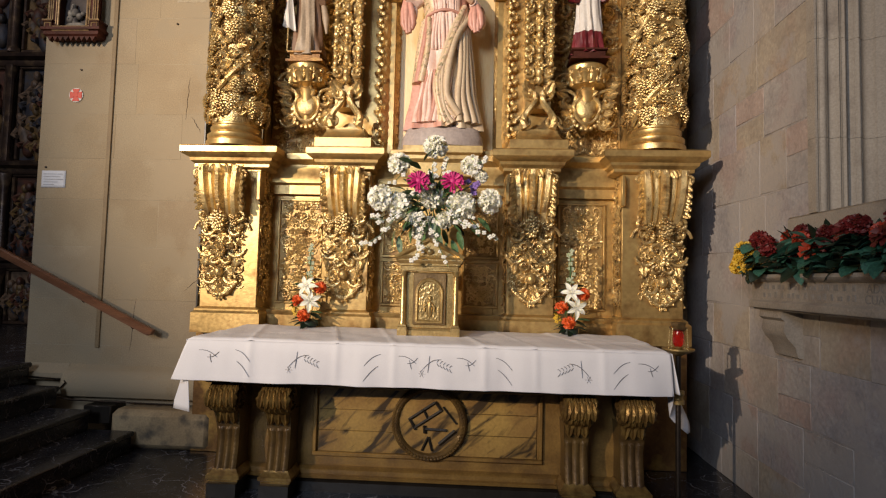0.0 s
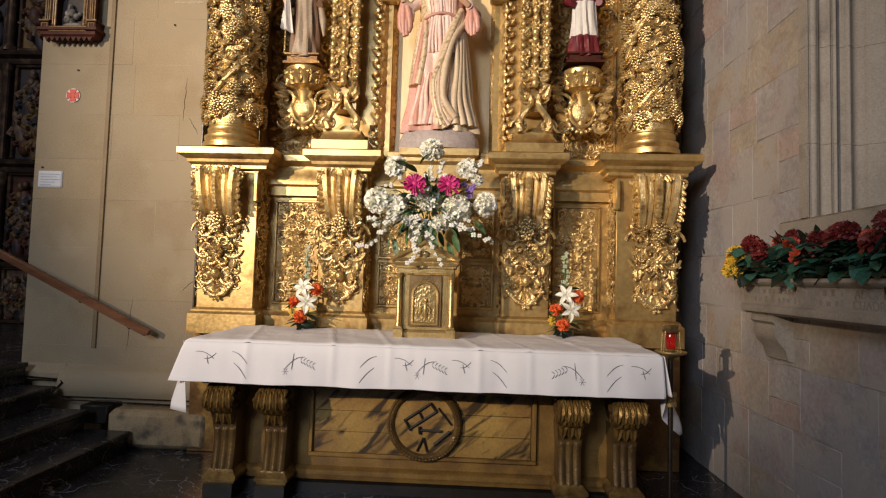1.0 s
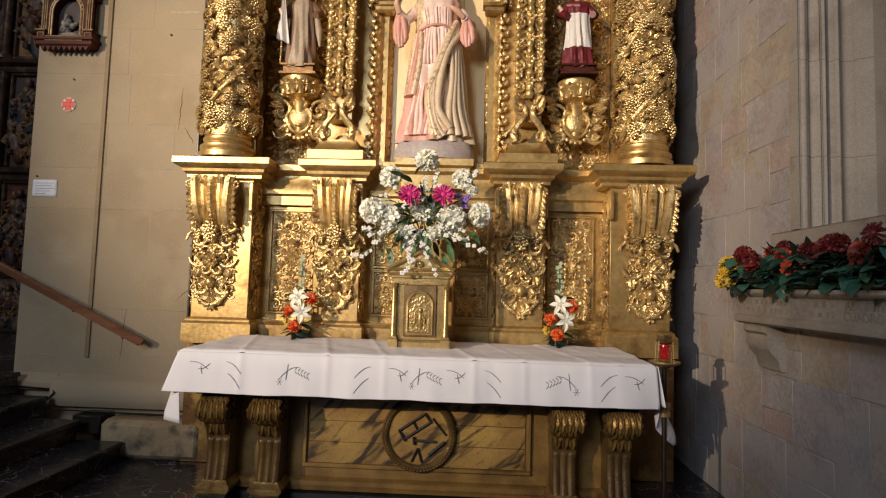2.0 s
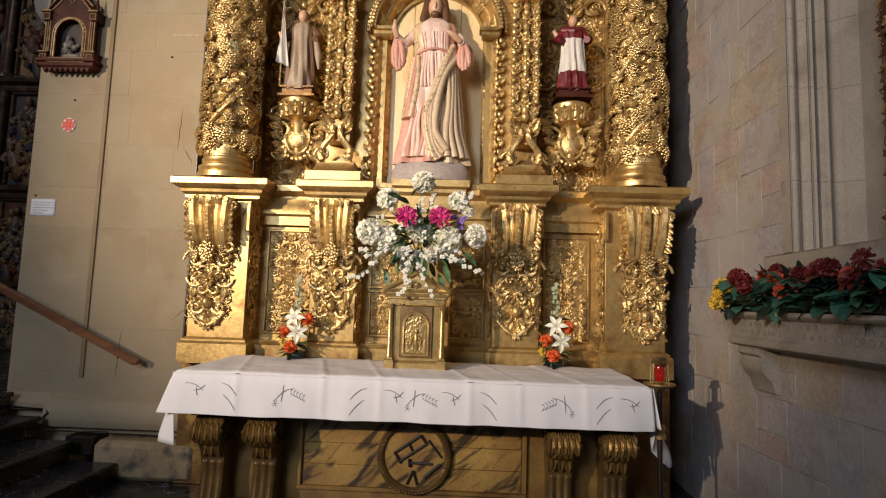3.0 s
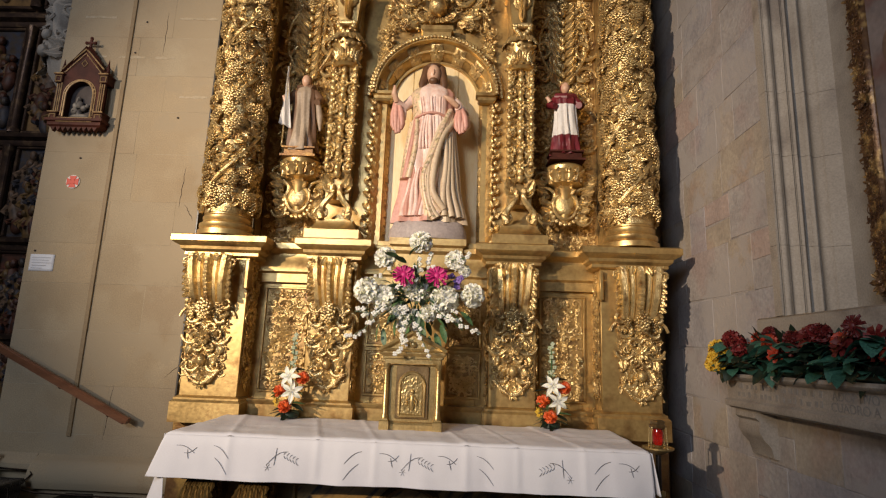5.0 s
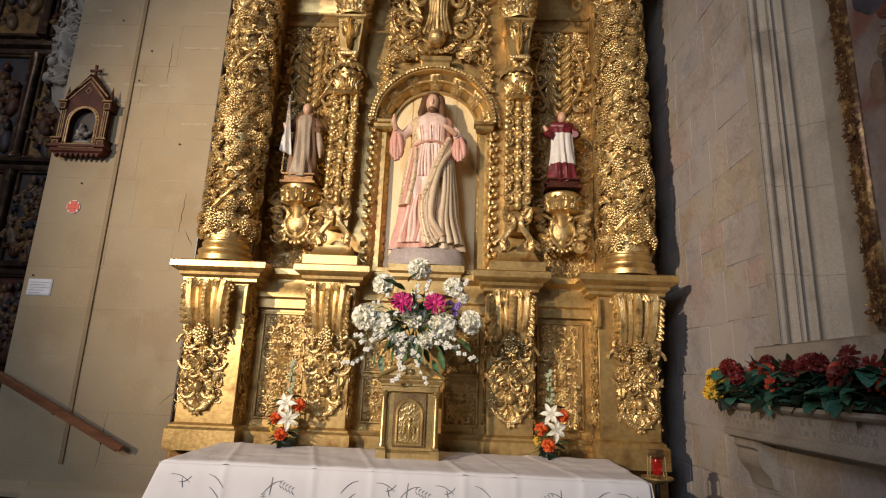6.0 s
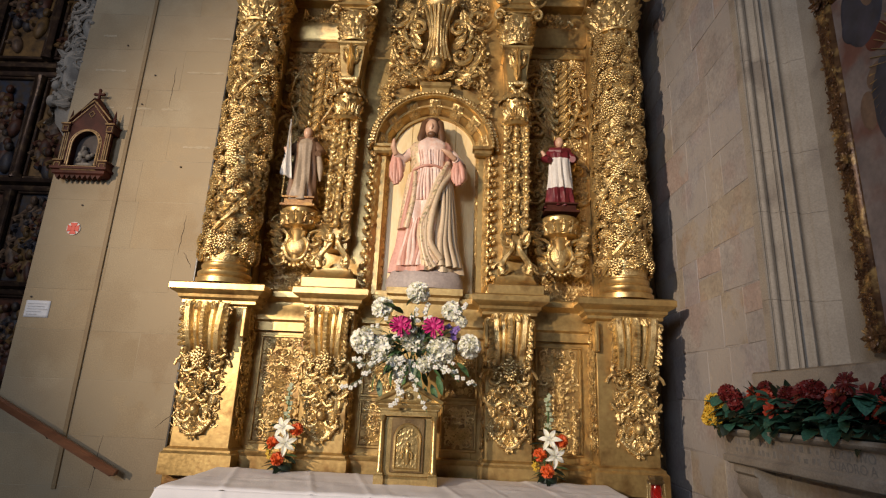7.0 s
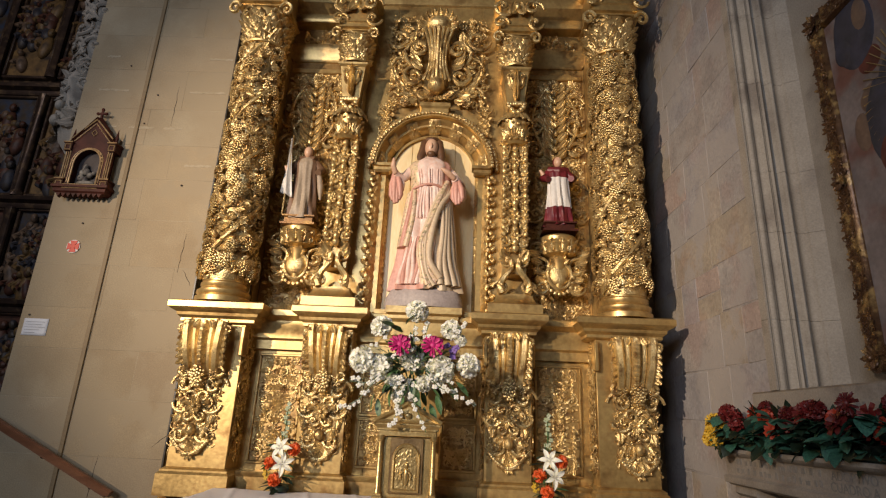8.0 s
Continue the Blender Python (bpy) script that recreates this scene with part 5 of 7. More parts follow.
# ---- tabernacle on the altar ----
def tabernacle():
    x, y, z = -0.160, 3.985, 1.036
    t = thing("tabernacle", "aged brass tabernacle with a relief door and small pediment", "tabernacle")
    part("body", Geo().box(x - 0.185, x + 0.185, y, y + 0.26, z + 0.05, z + 0.43, 0.004), BRASS, t)
    part("base", Geo().mould(x - 0.20, x + 0.20, y - 0.02, y + 0.27, [(0.0, z), (0.0, z + 0.035), (-0.012, z + 0.05)]), BRASS, t)
    for s in (-1, 1):
        foot = part("pillar_foot", Geo().mould(x + s * 0.2 - 0.036, x + s * 0.2 + 0.036, y - 0.06, y + 0.02, [(0, z), (0, z + 0.058), (-0.008, z + 0.066), (-0.008, z + 0.075)]), BRASS, t)
        part("pillar", Geo().lathe(x + s * 0.2, y - 0.022, [(0.026, z + 0.075), (0.026, z + 0.09), (0.021, z + 0.10), (0.018, z + 0.40), (0.024, z + 0.405), (0.020, z + 0.412), (0.026, z + 0.425), (0.028, z + 0.44)], 16, wob=lambda a, q: 0.05 * math.sin(8 * a)), BRASS, t, "slender brass pillar")
    part("cornice", Geo().mould(x - 0.215, x + 0.215, y - 0.045, y + 0.26, [(0.0, z + 0.44), (0.0, z + 0.47), (0.015, z + 0.475), (0.015, z + 0.488), (0.035, z + 0.505), (0.04, z + 0.51), (0.04, z + 0.525)]), BRASS, t)
    g = Geo()
    yf, yb, w, z0, h = y - 0.085, y + 0.26, 0.255, z + 0.525, 0.125
    tri = [(x - w, yf, z0), (x + w, yf, z0), (x, yf, z0 + h), (x - w, yb, z0), (x + w, yb, z0), (x, yb, z0 + h)]
    g.add(tri, [(0, 1, 2), (5, 4, 3), (0, 2, 5, 3), (2, 1, 4, 5), (1, 0, 3, 4)])
    for a, b in (((x - w, z0), (x, z0 + h)), ((x, z0 + h), (x + w, z0))):
        g.tube([(a[0], yf - 0.006, a[1]), (b[0], yf - 0.006, b[1])], 0.017, 4)
    g.tube([(x - w, yf - 0.006, z0 + 0.006), (x + w, yf - 0.006, z0 + 0.006)], 0.012, 4)
    ped = part("pediment", g, BRASS, t)
    part("pediment_boss", Geo().take(Geo().ball((x, yf - 0.012, z0 + 0.045), (0.028, 0.015, 0.022), 10, 6)), BRASS, ped)
    # door: sunk arched frame with a relief
    dz = z + 0.075
    door = part("door", Geo().box(x - 0.125, x + 0.125, y - 0.016, y, dz, z + 0.425, 0.006), BRASS_DARK, t, "arched brass door with a plain relief")
    fr = Geo()
    pts = [(x - 0.095, y - 0.02, dz + 0.02), (x - 0.095, y - 0.02, dz + 0.21)]
    pts += [(x - 0.095 * math.cos(a), y - 0.02, dz + 0.21 + 0.095 * math.sin(a)) for a in np.linspace(0.15, math.pi - 0.15, 14)]
    pts += [(x + 0.095, y - 0.02, dz + 0.21), (x + 0.095, y - 0.02, dz + 0.02), (x - 0.095, y - 0.02, dz + 0.02)]
    fr.tube(pts, 0.013, 6)
    part("door_frame", fr, BRASS, door)
    rel = Geo()
    rel.grid(lambda u, v: (x - 0.08 + 0.16 * u, y - 0.017 - 0.006 * abs(noise.noise((u * 9, v * 14, 2))), dz + 0.03 + (0.20 + 0.07 * math.sqrt(max(0, 1 - (2 * u - 1) ** 2))) * v), 30, 44)
    rel.ball((x + 0.005, y - 0.02, dz + 0.11), (0.022, 0.018, 0.06), 10, 8)
    rel.ball((x + 0.005, y - 0.022, dz + 0.18), (0.014, 0.014, 0.018), 10, 8)
    for s in (-1, 1):
        rel.tube([(x + s * 0.02, y - 0.024, dz + 0.14), (x + s * 0.04, y - 0.026, dz + 0.12), (x + s * 0.035, y - 0.026, dz + 0.09)], 0.009, 6)
    part("door_relief", rel, BRASS, door)
    t.scale = (1.0, 1.0, 1.12)
    t.location = (0.02, -0.16, 1.036 * (1 - 1.12))
    return t


tabernacle()


# ---- flowers ----
def unit_bloom(petals, rings, cup, seed, thin=0.5):
    """A round ruffled bloom of radius 1 that opens towards +z."""
    g, r = Geo(), random.Random(seed)
    for k in range(rings):
        s = (k + 1) / rings
        tilt = cup * (1 - s) * 1.35 + 0.05
        n = max(4, int(petals * (0.45 + 0.55 * s)))
        for i in range(n):
            a = 2 * math.pi * (i + 0.5 * (k % 2)) / n + r.uniform(-0.2, 0.2)
            ln, w = (0.55 + 0.45 * s) * r.uniform(0.88, 1.08), thin * r.uniform(0.8, 1.15)
            pts = []
            for j in range(4):
                q = j / 3
                out, up = ln * q * math.cos(tilt) + 0.08, ln * q * math.sin(tilt) + 0.10 * (1 - s) - 0.18 * s * q * q
                for e in (-1, -0.35, 0.35, 1):
                    ww = w * (0.25 + 0.75 * q) * (1 - 0.15 * (q > 0.9) * abs(e)) * 0.62
                    ruf = 0.07 * r.uniform(-1, 1) * q
                    pts.append((out * math.cos(a) - e * ww * math.sin(a), out * math.sin(a) + e * ww * math.cos(a), up + ruf + 0.12 * abs(e) * q))
            g.add(pts, [(j * 4 + e, j * 4 + e + 1, j * 4 + e + 5, j * 4 + e + 4) for j in range(3) for e in range(3)])
    g.ball((0, 0, 0.1), (0.3, 0.3, 0.22), 7, 5)
    return g


def carnation(seed):
    """A full round head of many frilled petals, radius 1."""
    g, r = Geo(), random.Random(seed)
    g.ball((0, 0, 0), (0.76, 0.76, 0.70), 16, 10)
    n = 72
    for i in range(n):
        t, a = math.acos(1 - 1.55 * (i + 0.5) / n), i * 2.39996 + r.uniform(-0.25, 0.25)
        d = Vector((math.sin(t) * math.cos(a), math.sin(t) * math.sin(a), math.cos(t)))
        side = d.cross(Vector((r.uniform(-1, 1), r.uniform(-1, 1), r.uniform(-1, 1)))).normalized()
        lean = side.cross(d)
        w, ln = r.uniform(0.28, 0.42), r.uniform(0.28, 0.44)
        pts = []
        for j in range(4):
            q = j / 3
            for e in (-1, -0.5, 0, 0.5, 1):
                frill = 0.09 * math.sin(e * 7 + i) * q * q + r.uniform(-0.03, 0.03) * q
                edge = (0.05 if e in (-0.5, 0.5) else -0.03) * (q > 0.9)
                pts.append(d * (0.66 + ln * q * 0.92 + edge) + side * (e * w * (0.35 + 0.75 * q)) + lean * (frill + 0.22 * q * q * (1 if i % 2 else -1) + 0.08 * e * e))
        g.add(pts, [(j * 5 + e, j * 5 + e + 1, j * 5 + e + 6, j * 5 + e + 5) for j in range(3) for e in range(4)])
    return g


BLOOMS = [carnation(k) for k in range(3)]
DAISY = unit_bloom(20, 3, 0.5, 9, 0.22)
OPEN_FLOWER = unit_bloom(8, 3, 0.8, 4, 0.6)
LILY = Geo()
for k in range(6):
    a = math.pi * k / 3
    pts = []
    for j in range(7):
        q = j / 6
        w = 0.20 * math.sin(math.pi * min(1, 0.1 + q * 0.93)) ** 0.8
        out, up = q * (0.95 if k % 2 else 1.05), 0.42 * q - 0.55 * q * q * q
        for e in (-1, 0, 1):
            pts.append((out * math.cos(a) - e * w * math.sin(a), out * math.sin(a) + e * w * math.cos(a), up + 0.07 * abs(e)))
    LILY.add(pts, [(j * 3 + e, j * 3 + e + 1, j * 3 + e + 4, j * 3 + e + 3) for j in range(6) for e in range(2)])
    LILY.tube([(0, 0, 0), (0.28 * math.cos(a + 0.5), 0.28 * math.sin(a + 0.5), 0.4)], 0.02, 4)
LILY_MESH = LILY.mesh("lily", PETAL_WHITE)
MESHES = {}


def bloom(name, parent, p, r, face, mat, label, shape=None, spin=0.0):
    """One flower at p, of radius r, that opens towards face."""
    shape = BLOOMS[0] if shape is None else shape
    key = (id(shape), mat.name)
    if key not in MESHES:
        MESHES[key] = shape.mesh(name, mat)
    ob = new(name, MESHES[key])
    ob.matrix_world = Matrix.Translation(p) @ Vector(face).to_track_quat("Z", "Y").to_matrix().to_4x4() @ pose(0, 0, 0, 0, 0, spin) @ Matrix.Diagonal((r, r, r * 0.95, 1))
    ob.parent = parent
    return tagged(ob, label)


def leaf_mesh(length, width, droop, seed):
    g = Geo()
    n = 8
    pts = []
    for i in range(n + 1):
        s = i / n
        w = width * math.sin(math.pi * min(1, 0.04 + s * 0.96)) ** 0.8
        for e in (-1, -0.5, 0, 0.5, 1):
            pts.append((length * s, e * w, -droop * s * s + 0.18 * w * abs(e) + 0.04 * w * math.sin(i * 2.2 + seed) * abs(e)))
    g.add(pts, [(i * 5 + k, i * 5 + k + 1, i * 5 + k + 6, i * 5 + k + 5) for i in range(n) for k in range(4)])
    return g


LEAVES = [leaf_mesh(1, 0.17, 0.25, 0), leaf_mesh(1, 0.26, 0.4, 1), leaf_mesh(1, 0.10, 0.15, 2), leaf_mesh(1, 0.36, 0.45, 3)]


def leaf_at(parent, p, way, length, shape, mat, spin=0.0, name="leaf"):
    key = (shape, mat.name, "leaf")
    if key not in MESHES:
        MESHES[key] = LEAVES[shape].mesh("leaf", mat)
    ob = new(name, MESHES[key])
    ob.matrix_world = Matrix.Translation(p) @ Vector(way).to_track_quat("X", "Z").to_matrix().to_4x4() @ pose(0, 0, 0, spin, 0, 0) @ Matrix.Scale(length, 4)
    ob.parent = parent
    return ob


def small_spray(parent, path, n, r, mat, seed, label, name="blossom_spray", wide=0.02):
    """Small florets along a bent stem."""
    q = random.Random(seed)
    g = Geo()
    path = [Vector(p) for p in path]
    for i in range(n):
        s = (i + 0.5) / n * (len(path) - 1)
        k = min(int(s), len(path) - 2)
        c = path[k].lerp(path[k + 1], s - k)
        c = c + Vector((q.uniform(-1, 1), q.uniform(-1, 1), q.uniform(-1, 1))) * wide
        rr = r * q.uniform(0.7, 1.15)
        a0 = q.uniform(0, 6.28)
        for m in range(4):
            a = a0 + m * 1.57
            g.ball(c + Vector((math.cos(a) * rr * 0.6, -rr * 0.2, math.sin(a) * rr * 0.6)), (rr * 0.62, rr * 0.42, rr * 0.55), 6, 4)
    ob = part(name, g, mat, parent, label)
    part("stem", Geo().tube(path, 0.003, 5), LEAF, ob)
    return ob


def bouquet():
    b = thing("bouquet", "large bouquet of white carnations, pink blooms and greenery on the tabernacle", "flowers")
    cx, cy, cz = -0.135, 4.0, 2.04
    vase = Geo().lathe(cx - 0.03, cy - 0.02, [(0.05, 1.776), (0.07, 1.785), (0.08, 1.84), (0.06, 1.91), (0.075, 1.96)], 20)
    part("vase", vase, CERAMIC, b, "white ceramic vase")
    part("vase_stand", Geo().box(cx - 0.11, cx + 0.06, cy - 0.13, cy + 0.13, 1.65, 1.776, 0.006), BRASS, b)
    white, label = PETAL_WHITE, "white carnation"
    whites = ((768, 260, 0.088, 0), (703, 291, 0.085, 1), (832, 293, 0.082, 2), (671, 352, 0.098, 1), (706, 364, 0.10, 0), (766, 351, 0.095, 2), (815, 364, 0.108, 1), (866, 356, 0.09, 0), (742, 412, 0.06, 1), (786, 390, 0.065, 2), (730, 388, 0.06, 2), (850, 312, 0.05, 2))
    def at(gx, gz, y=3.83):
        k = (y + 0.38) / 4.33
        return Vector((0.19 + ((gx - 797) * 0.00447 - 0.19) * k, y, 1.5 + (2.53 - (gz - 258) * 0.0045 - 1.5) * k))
    core = Vector((cx, cy + 0.05, cz - 0.2))
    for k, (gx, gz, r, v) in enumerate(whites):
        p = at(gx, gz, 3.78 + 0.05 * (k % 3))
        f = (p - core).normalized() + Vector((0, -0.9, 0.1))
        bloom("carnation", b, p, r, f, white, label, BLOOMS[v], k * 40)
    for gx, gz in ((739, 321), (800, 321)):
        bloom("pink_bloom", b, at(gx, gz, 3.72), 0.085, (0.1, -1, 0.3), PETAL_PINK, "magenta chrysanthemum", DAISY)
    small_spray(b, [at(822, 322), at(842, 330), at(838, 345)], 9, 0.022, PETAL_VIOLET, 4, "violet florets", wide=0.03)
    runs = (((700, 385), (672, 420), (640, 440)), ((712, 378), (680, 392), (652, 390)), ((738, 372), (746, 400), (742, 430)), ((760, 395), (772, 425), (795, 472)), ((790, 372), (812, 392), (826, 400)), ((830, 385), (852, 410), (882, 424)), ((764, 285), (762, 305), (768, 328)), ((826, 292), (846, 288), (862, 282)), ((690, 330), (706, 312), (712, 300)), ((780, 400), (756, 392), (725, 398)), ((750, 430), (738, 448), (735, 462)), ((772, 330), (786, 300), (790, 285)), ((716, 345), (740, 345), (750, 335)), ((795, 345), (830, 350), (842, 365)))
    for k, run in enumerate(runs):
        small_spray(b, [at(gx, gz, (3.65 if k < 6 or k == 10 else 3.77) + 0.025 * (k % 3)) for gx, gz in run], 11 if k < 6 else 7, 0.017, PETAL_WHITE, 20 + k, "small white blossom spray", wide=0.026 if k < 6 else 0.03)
    q = random.Random(3)
    for k in range(250):
        a, e = q.uniform(0, 6.28), q.uniform(-0.6, 1.05)
        d = Vector((math.cos(a) * math.cos(e), math.sin(a) * math.cos(e) * 0.8, math.sin(e) * 1.1))
        p = Vector((cx, cy - 0.085, cz - 0.02)) + d * q.uniform(0.08, 0.27)
        leaf_at(b, p, d + Vector((0, -0.3, q.uniform(-0.4, 0.1))), q.uniform(0.07, 0.14), q.choice((0, 0, 2, 2)), q.choice((LEAF, LEAF, LEAF, LEAF_DARK)), q.uniform(-60, 60))
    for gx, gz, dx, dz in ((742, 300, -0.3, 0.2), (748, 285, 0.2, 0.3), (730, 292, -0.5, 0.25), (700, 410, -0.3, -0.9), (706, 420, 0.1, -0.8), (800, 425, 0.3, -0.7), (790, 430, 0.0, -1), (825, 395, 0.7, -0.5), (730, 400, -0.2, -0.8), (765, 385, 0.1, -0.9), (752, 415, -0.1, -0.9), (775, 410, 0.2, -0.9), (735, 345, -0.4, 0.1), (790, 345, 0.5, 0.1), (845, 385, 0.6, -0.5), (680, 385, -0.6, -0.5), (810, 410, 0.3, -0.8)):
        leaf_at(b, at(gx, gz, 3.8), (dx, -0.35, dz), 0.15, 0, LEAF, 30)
    # small leaves that fill the gaps between the blooms
    for k in range(90):
        a, e = q.uniform(0, 6.28), q.uniform(0.1, 1.0) ** 0.5
        dx, dz = math.cos(a) * e, math.sin(a) * e
        leaf_at(b, Vector((cx - 0.01 + 0.27 * dx, 3.84 + q.uniform(-0.05, 0.03), cz + 0.02 + 0.21 * dz)), (dx, -0.45, dz + q.uniform(-0.4, 0.3)), q.uniform(0.05, 0.09), q.choice((0, 2)), q.choice((LEAF, LEAF, LEAF_DARK)), q.uniform(-60, 60))
    stems = Geo()
    for k in range(16):
        a = 2 * math.pi * k / 16
        stems.tube([(cx - 0.03, cy - 0.02, 1.90), (cx + 0.1 * math.cos(a), cy + 0.05 * math.sin(a), 1.95), (cx + 0.24 * math.cos(a), cy - 0.06 + 0.1 * math.sin(a), 2.1 + 0.1 * math.sin(a * 3))], 0.004, 5)
    part("stems", stems, LEAF, b)
    return b


bouquet()


def lily_arrangement(x, y, flip):
    b = thing("lily_arrangement", "upright posy of white lilies and orange carnations against the altarpiece", "flowers", "posies on the altar")
    z = 1.045
    part("flower_holder", Geo().lathe(0, 0.03, [(0.06, 0.0), (0.075, 0.01), (0.075, 0.05), (0.05, 0.06)], 18), LEAF_DARK, b, "dark green flower holder")
    stem = Geo()
    for dx, dz in ((0.0, 0.62), (-0.06, 0.3), (0.07, 0.36), (0.0, 0.24), (-0.02, 0.46)):
        stem.tube([(0, 0.03, 0.04), (dx * 0.5, 0.02, dz * 0.5), (dx, 0.0, dz)], 0.004, 5)
    part("stems", stem, LEAF, b)
    for k, (dx, dz, f, r) in enumerate(((0.0, 0.34, (-0.2, -1, 0.35), 0.098), (0.035 * flip, 0.22, (0.3, -1, 0.1), 0.10))):
        ob = new("lily", LILY_MESH)
        ob.matrix_world = Matrix.Translation((dx, -0.07 - 0.02 * k, dz)) @ Vector(f).to_track_quat("Z", "Y").to_matrix().to_4x4() @ pose(0, 0, 0, 0, 0, 25 * k) @ Matrix.Scale(r, 4)
        ob.parent = b
        tagged(ob, "white lily with open petals")
    for dx, dz, dy in ((0.10, 0.33, -0.03), (-0.075, 0.22, -0.05), (-0.02, 0.10, -0.07)):
        bloom("orange_carnation", b, (dx, dy, dz), 0.050, (dx, -1, 0.3), PETAL_ORANGE, "orange carnation", BLOOMS[1])
    small_spray(b, [(0, 0.0, 0.42), (0.005, 0.0, 0.55), (0.0, 0.01, 0.70)], 16, 0.016, PETAL_CREAM, 70, "spike of small white florets", wide=0.022)
    small_spray(b, [(-0.10, -0.02, 0.12), (-0.11, -0.02, 0.17)], 8, 0.014, PETAL_YELLOW, 71, "small cream florets", wide=0.02)
    q = random.Random(12)
    for k in range(30):
        a = q.uniform(-0.5, 3.64)
        h = q.uniform(0.03, 0.42)
        leaf_at(b, (0.02 * math.cos(a), 0.0, h), (math.cos(a), q.uniform(-0.9, 0.1), q.uniform(-0.25, 0.5)), q.uniform(0.09, 0.17), q.choice((0, 0, 2)), q.choice((LEAF, LEAF_DARK)), q.uniform(-40, 40))
    b.matrix_world = pose(x, y, z)
    return b


lily_arrangement(-1.185, 4.19, 1)
lily_arrangement(0.985, 4.19, 1)


# ---- altar lamp on its stand ----
def altar_lamp(x, y):
    t = thing("altar_lamp", "brass floor-standing altar lamp with a red glass", "lamp")
    part("pole", Geo().lathe(x, y, [(0.016, FLOOR + 0.02), (0.018, 0.98), (0.014, 1.0)], 16), IRON, t, "dark metal pole")
    part("foot", Geo().lathe(x, y, [(0.14, FLOOR), (0.14, FLOOR + 0.02), (0.10, FLOOR + 0.05), (0.03, FLOOR + 0.09), (0.02, FLOOR + 0.12)], 24), BRASS_DARK, t)
    part("knop", Geo().lathe(x, y, [(0.02, 0.655), (0.04, 0.66), (0.04, 0.685), (0.032, 0.695), (0.032, 0.715), (0.04, 0.725), (0.04, 0.75), (0.02, 0.755)], 18), BRASS, t)
    part("dish", Geo().lathe(x, y, [(0.02, 0.985), (0.05, 1.0), (0.095, 1.018), (0.105, 1.026), (0.105, 1.036), (0.09, 1.03)], 28, wob=lambda a, z: 0.02 * math.sin(a * 14)), BRASS, t)
    glass = bpy.data.materials.new("ruby_glass")
    glass.use_nodes = True
    gb = glass.node_tree.nodes["Principled BSDF"]
    gb.inputs["Base Color"].default_value, gb.inputs["Roughness"].default_value, gb.inputs["Transmission Weight"].default_value = (0.75, 0.03, 0.02, 1), 0.12, 0.7
    part("red_glass", Geo().lathe(x, y, [(0.026, 1.05), (0.034, 1.07), (0.036, 1.13), (0.030, 1.155)], 18), glass, t, "red glass lamp cup")
    part("cup_foot", Geo().lathe(x, y, [(0.025, 1.03), (0.03, 1.04), (0.022, 1.05)], 16), BRASS, t)
    part("crown", Geo().lathe(x, y, [(0.034, 1.155), (0.055, 1.165), (0.06, 1.18), (0.045, 1.19), (0.05, 1.21), (0.03, 1.215)], 16, wob=lambda a, z: 0.10 * math.sin(a * 6)), BRASS_DARK, t)
    for k in range(4):
        a = 0.6 + 1.57 * k
        chain = Geo()
        for i in range(9):
            chain.ball((x + 0.075 * math.cos(a) - 0.012 * i / 8 * math.cos(a), y + 0.075 * math.sin(a), 1.03 + 0.135 * i / 8), (0.006, 0.006, 0.010), 5, 4)
        part("chain", chain, BRASS, t)
    return t


altar_lamp(1.60, 3.50)


# ---- statues ----
def statue(name, x, y, z0, h, rings, arms, head, mats, label, extra=None, folds=9, seed=1):
    """One plain mesh: a robe lofted from rings (height, middle, half width, half depth, fold), sleeves, a plain head and hair."""
    g = Geo()
    n = 72
    zs = [r[0] for r in rings]
    def at(v):
        z = zs[0] + (zs[-1] - zs[0]) * v
        return (z, *[float(np.interp(z, zs, [r[k] for r in rings])) for k in range(1, 5)])
    def robe(u, v):
        z, m, w, d, f = at(v)
        a = 2 * math.pi * u
        amp = f * (0.55 * math.sin(a * folds + 2.2 * math.sin(z * 5 + seed)) + 0.45 * math.sin(a * (folds + 5) + z * 6 + seed) + 0.8 * noise.noise((math.cos(a) * 2.4 + seed, math.sin(a) * 2.4, z * 1.6)))
        return (x + h * (m + (w + amp) * math.sin(a)), y - h * (d + amp) * math.cos(a), z0 + h * z)
    rows = 70
    pts, faces = [], []
    for j in range(rows + 1):
        for i in range(n):
            pts.append(robe(i / n, j / rows))
    base = g.n
    k0 = len(g.f)
    g.add(pts, [(j * n + i, j * n + (i + 1) % n, (j + 1) * n + (i + 1) % n, (j + 1) * n + i) for j in range(rows) for i in range(n)])
    if extra:
        for j in range(rows):
            for i in range(n):
                g.m[k0 + j * n + i] = extra((i + 0.5) / n, (j + 0.5) / rows)
    for path, rad, m in arms:
        g.tube([(x + h * p[0], y + h * p[1], z0 + h * p[2]) for p in path], [h * r for r in rad], 14, m)
    for c, r, m in head:
        g.ball((x + h * c[0], y + h * c[1], z0 + h * c[2]), tuple(h * k for k in r), 18, 14, m)
    c = head[0][0]
    g.tube([(x + h * c[0], y, z0 + h * (c[2] - 0.04)), (x + h * c[0], y + 0.01, z0 + h * (c[2] - 0.115))], [h * 0.034, h * 0.042], 12, 3)
    return solo(name, g, mats, label, "statue"), g


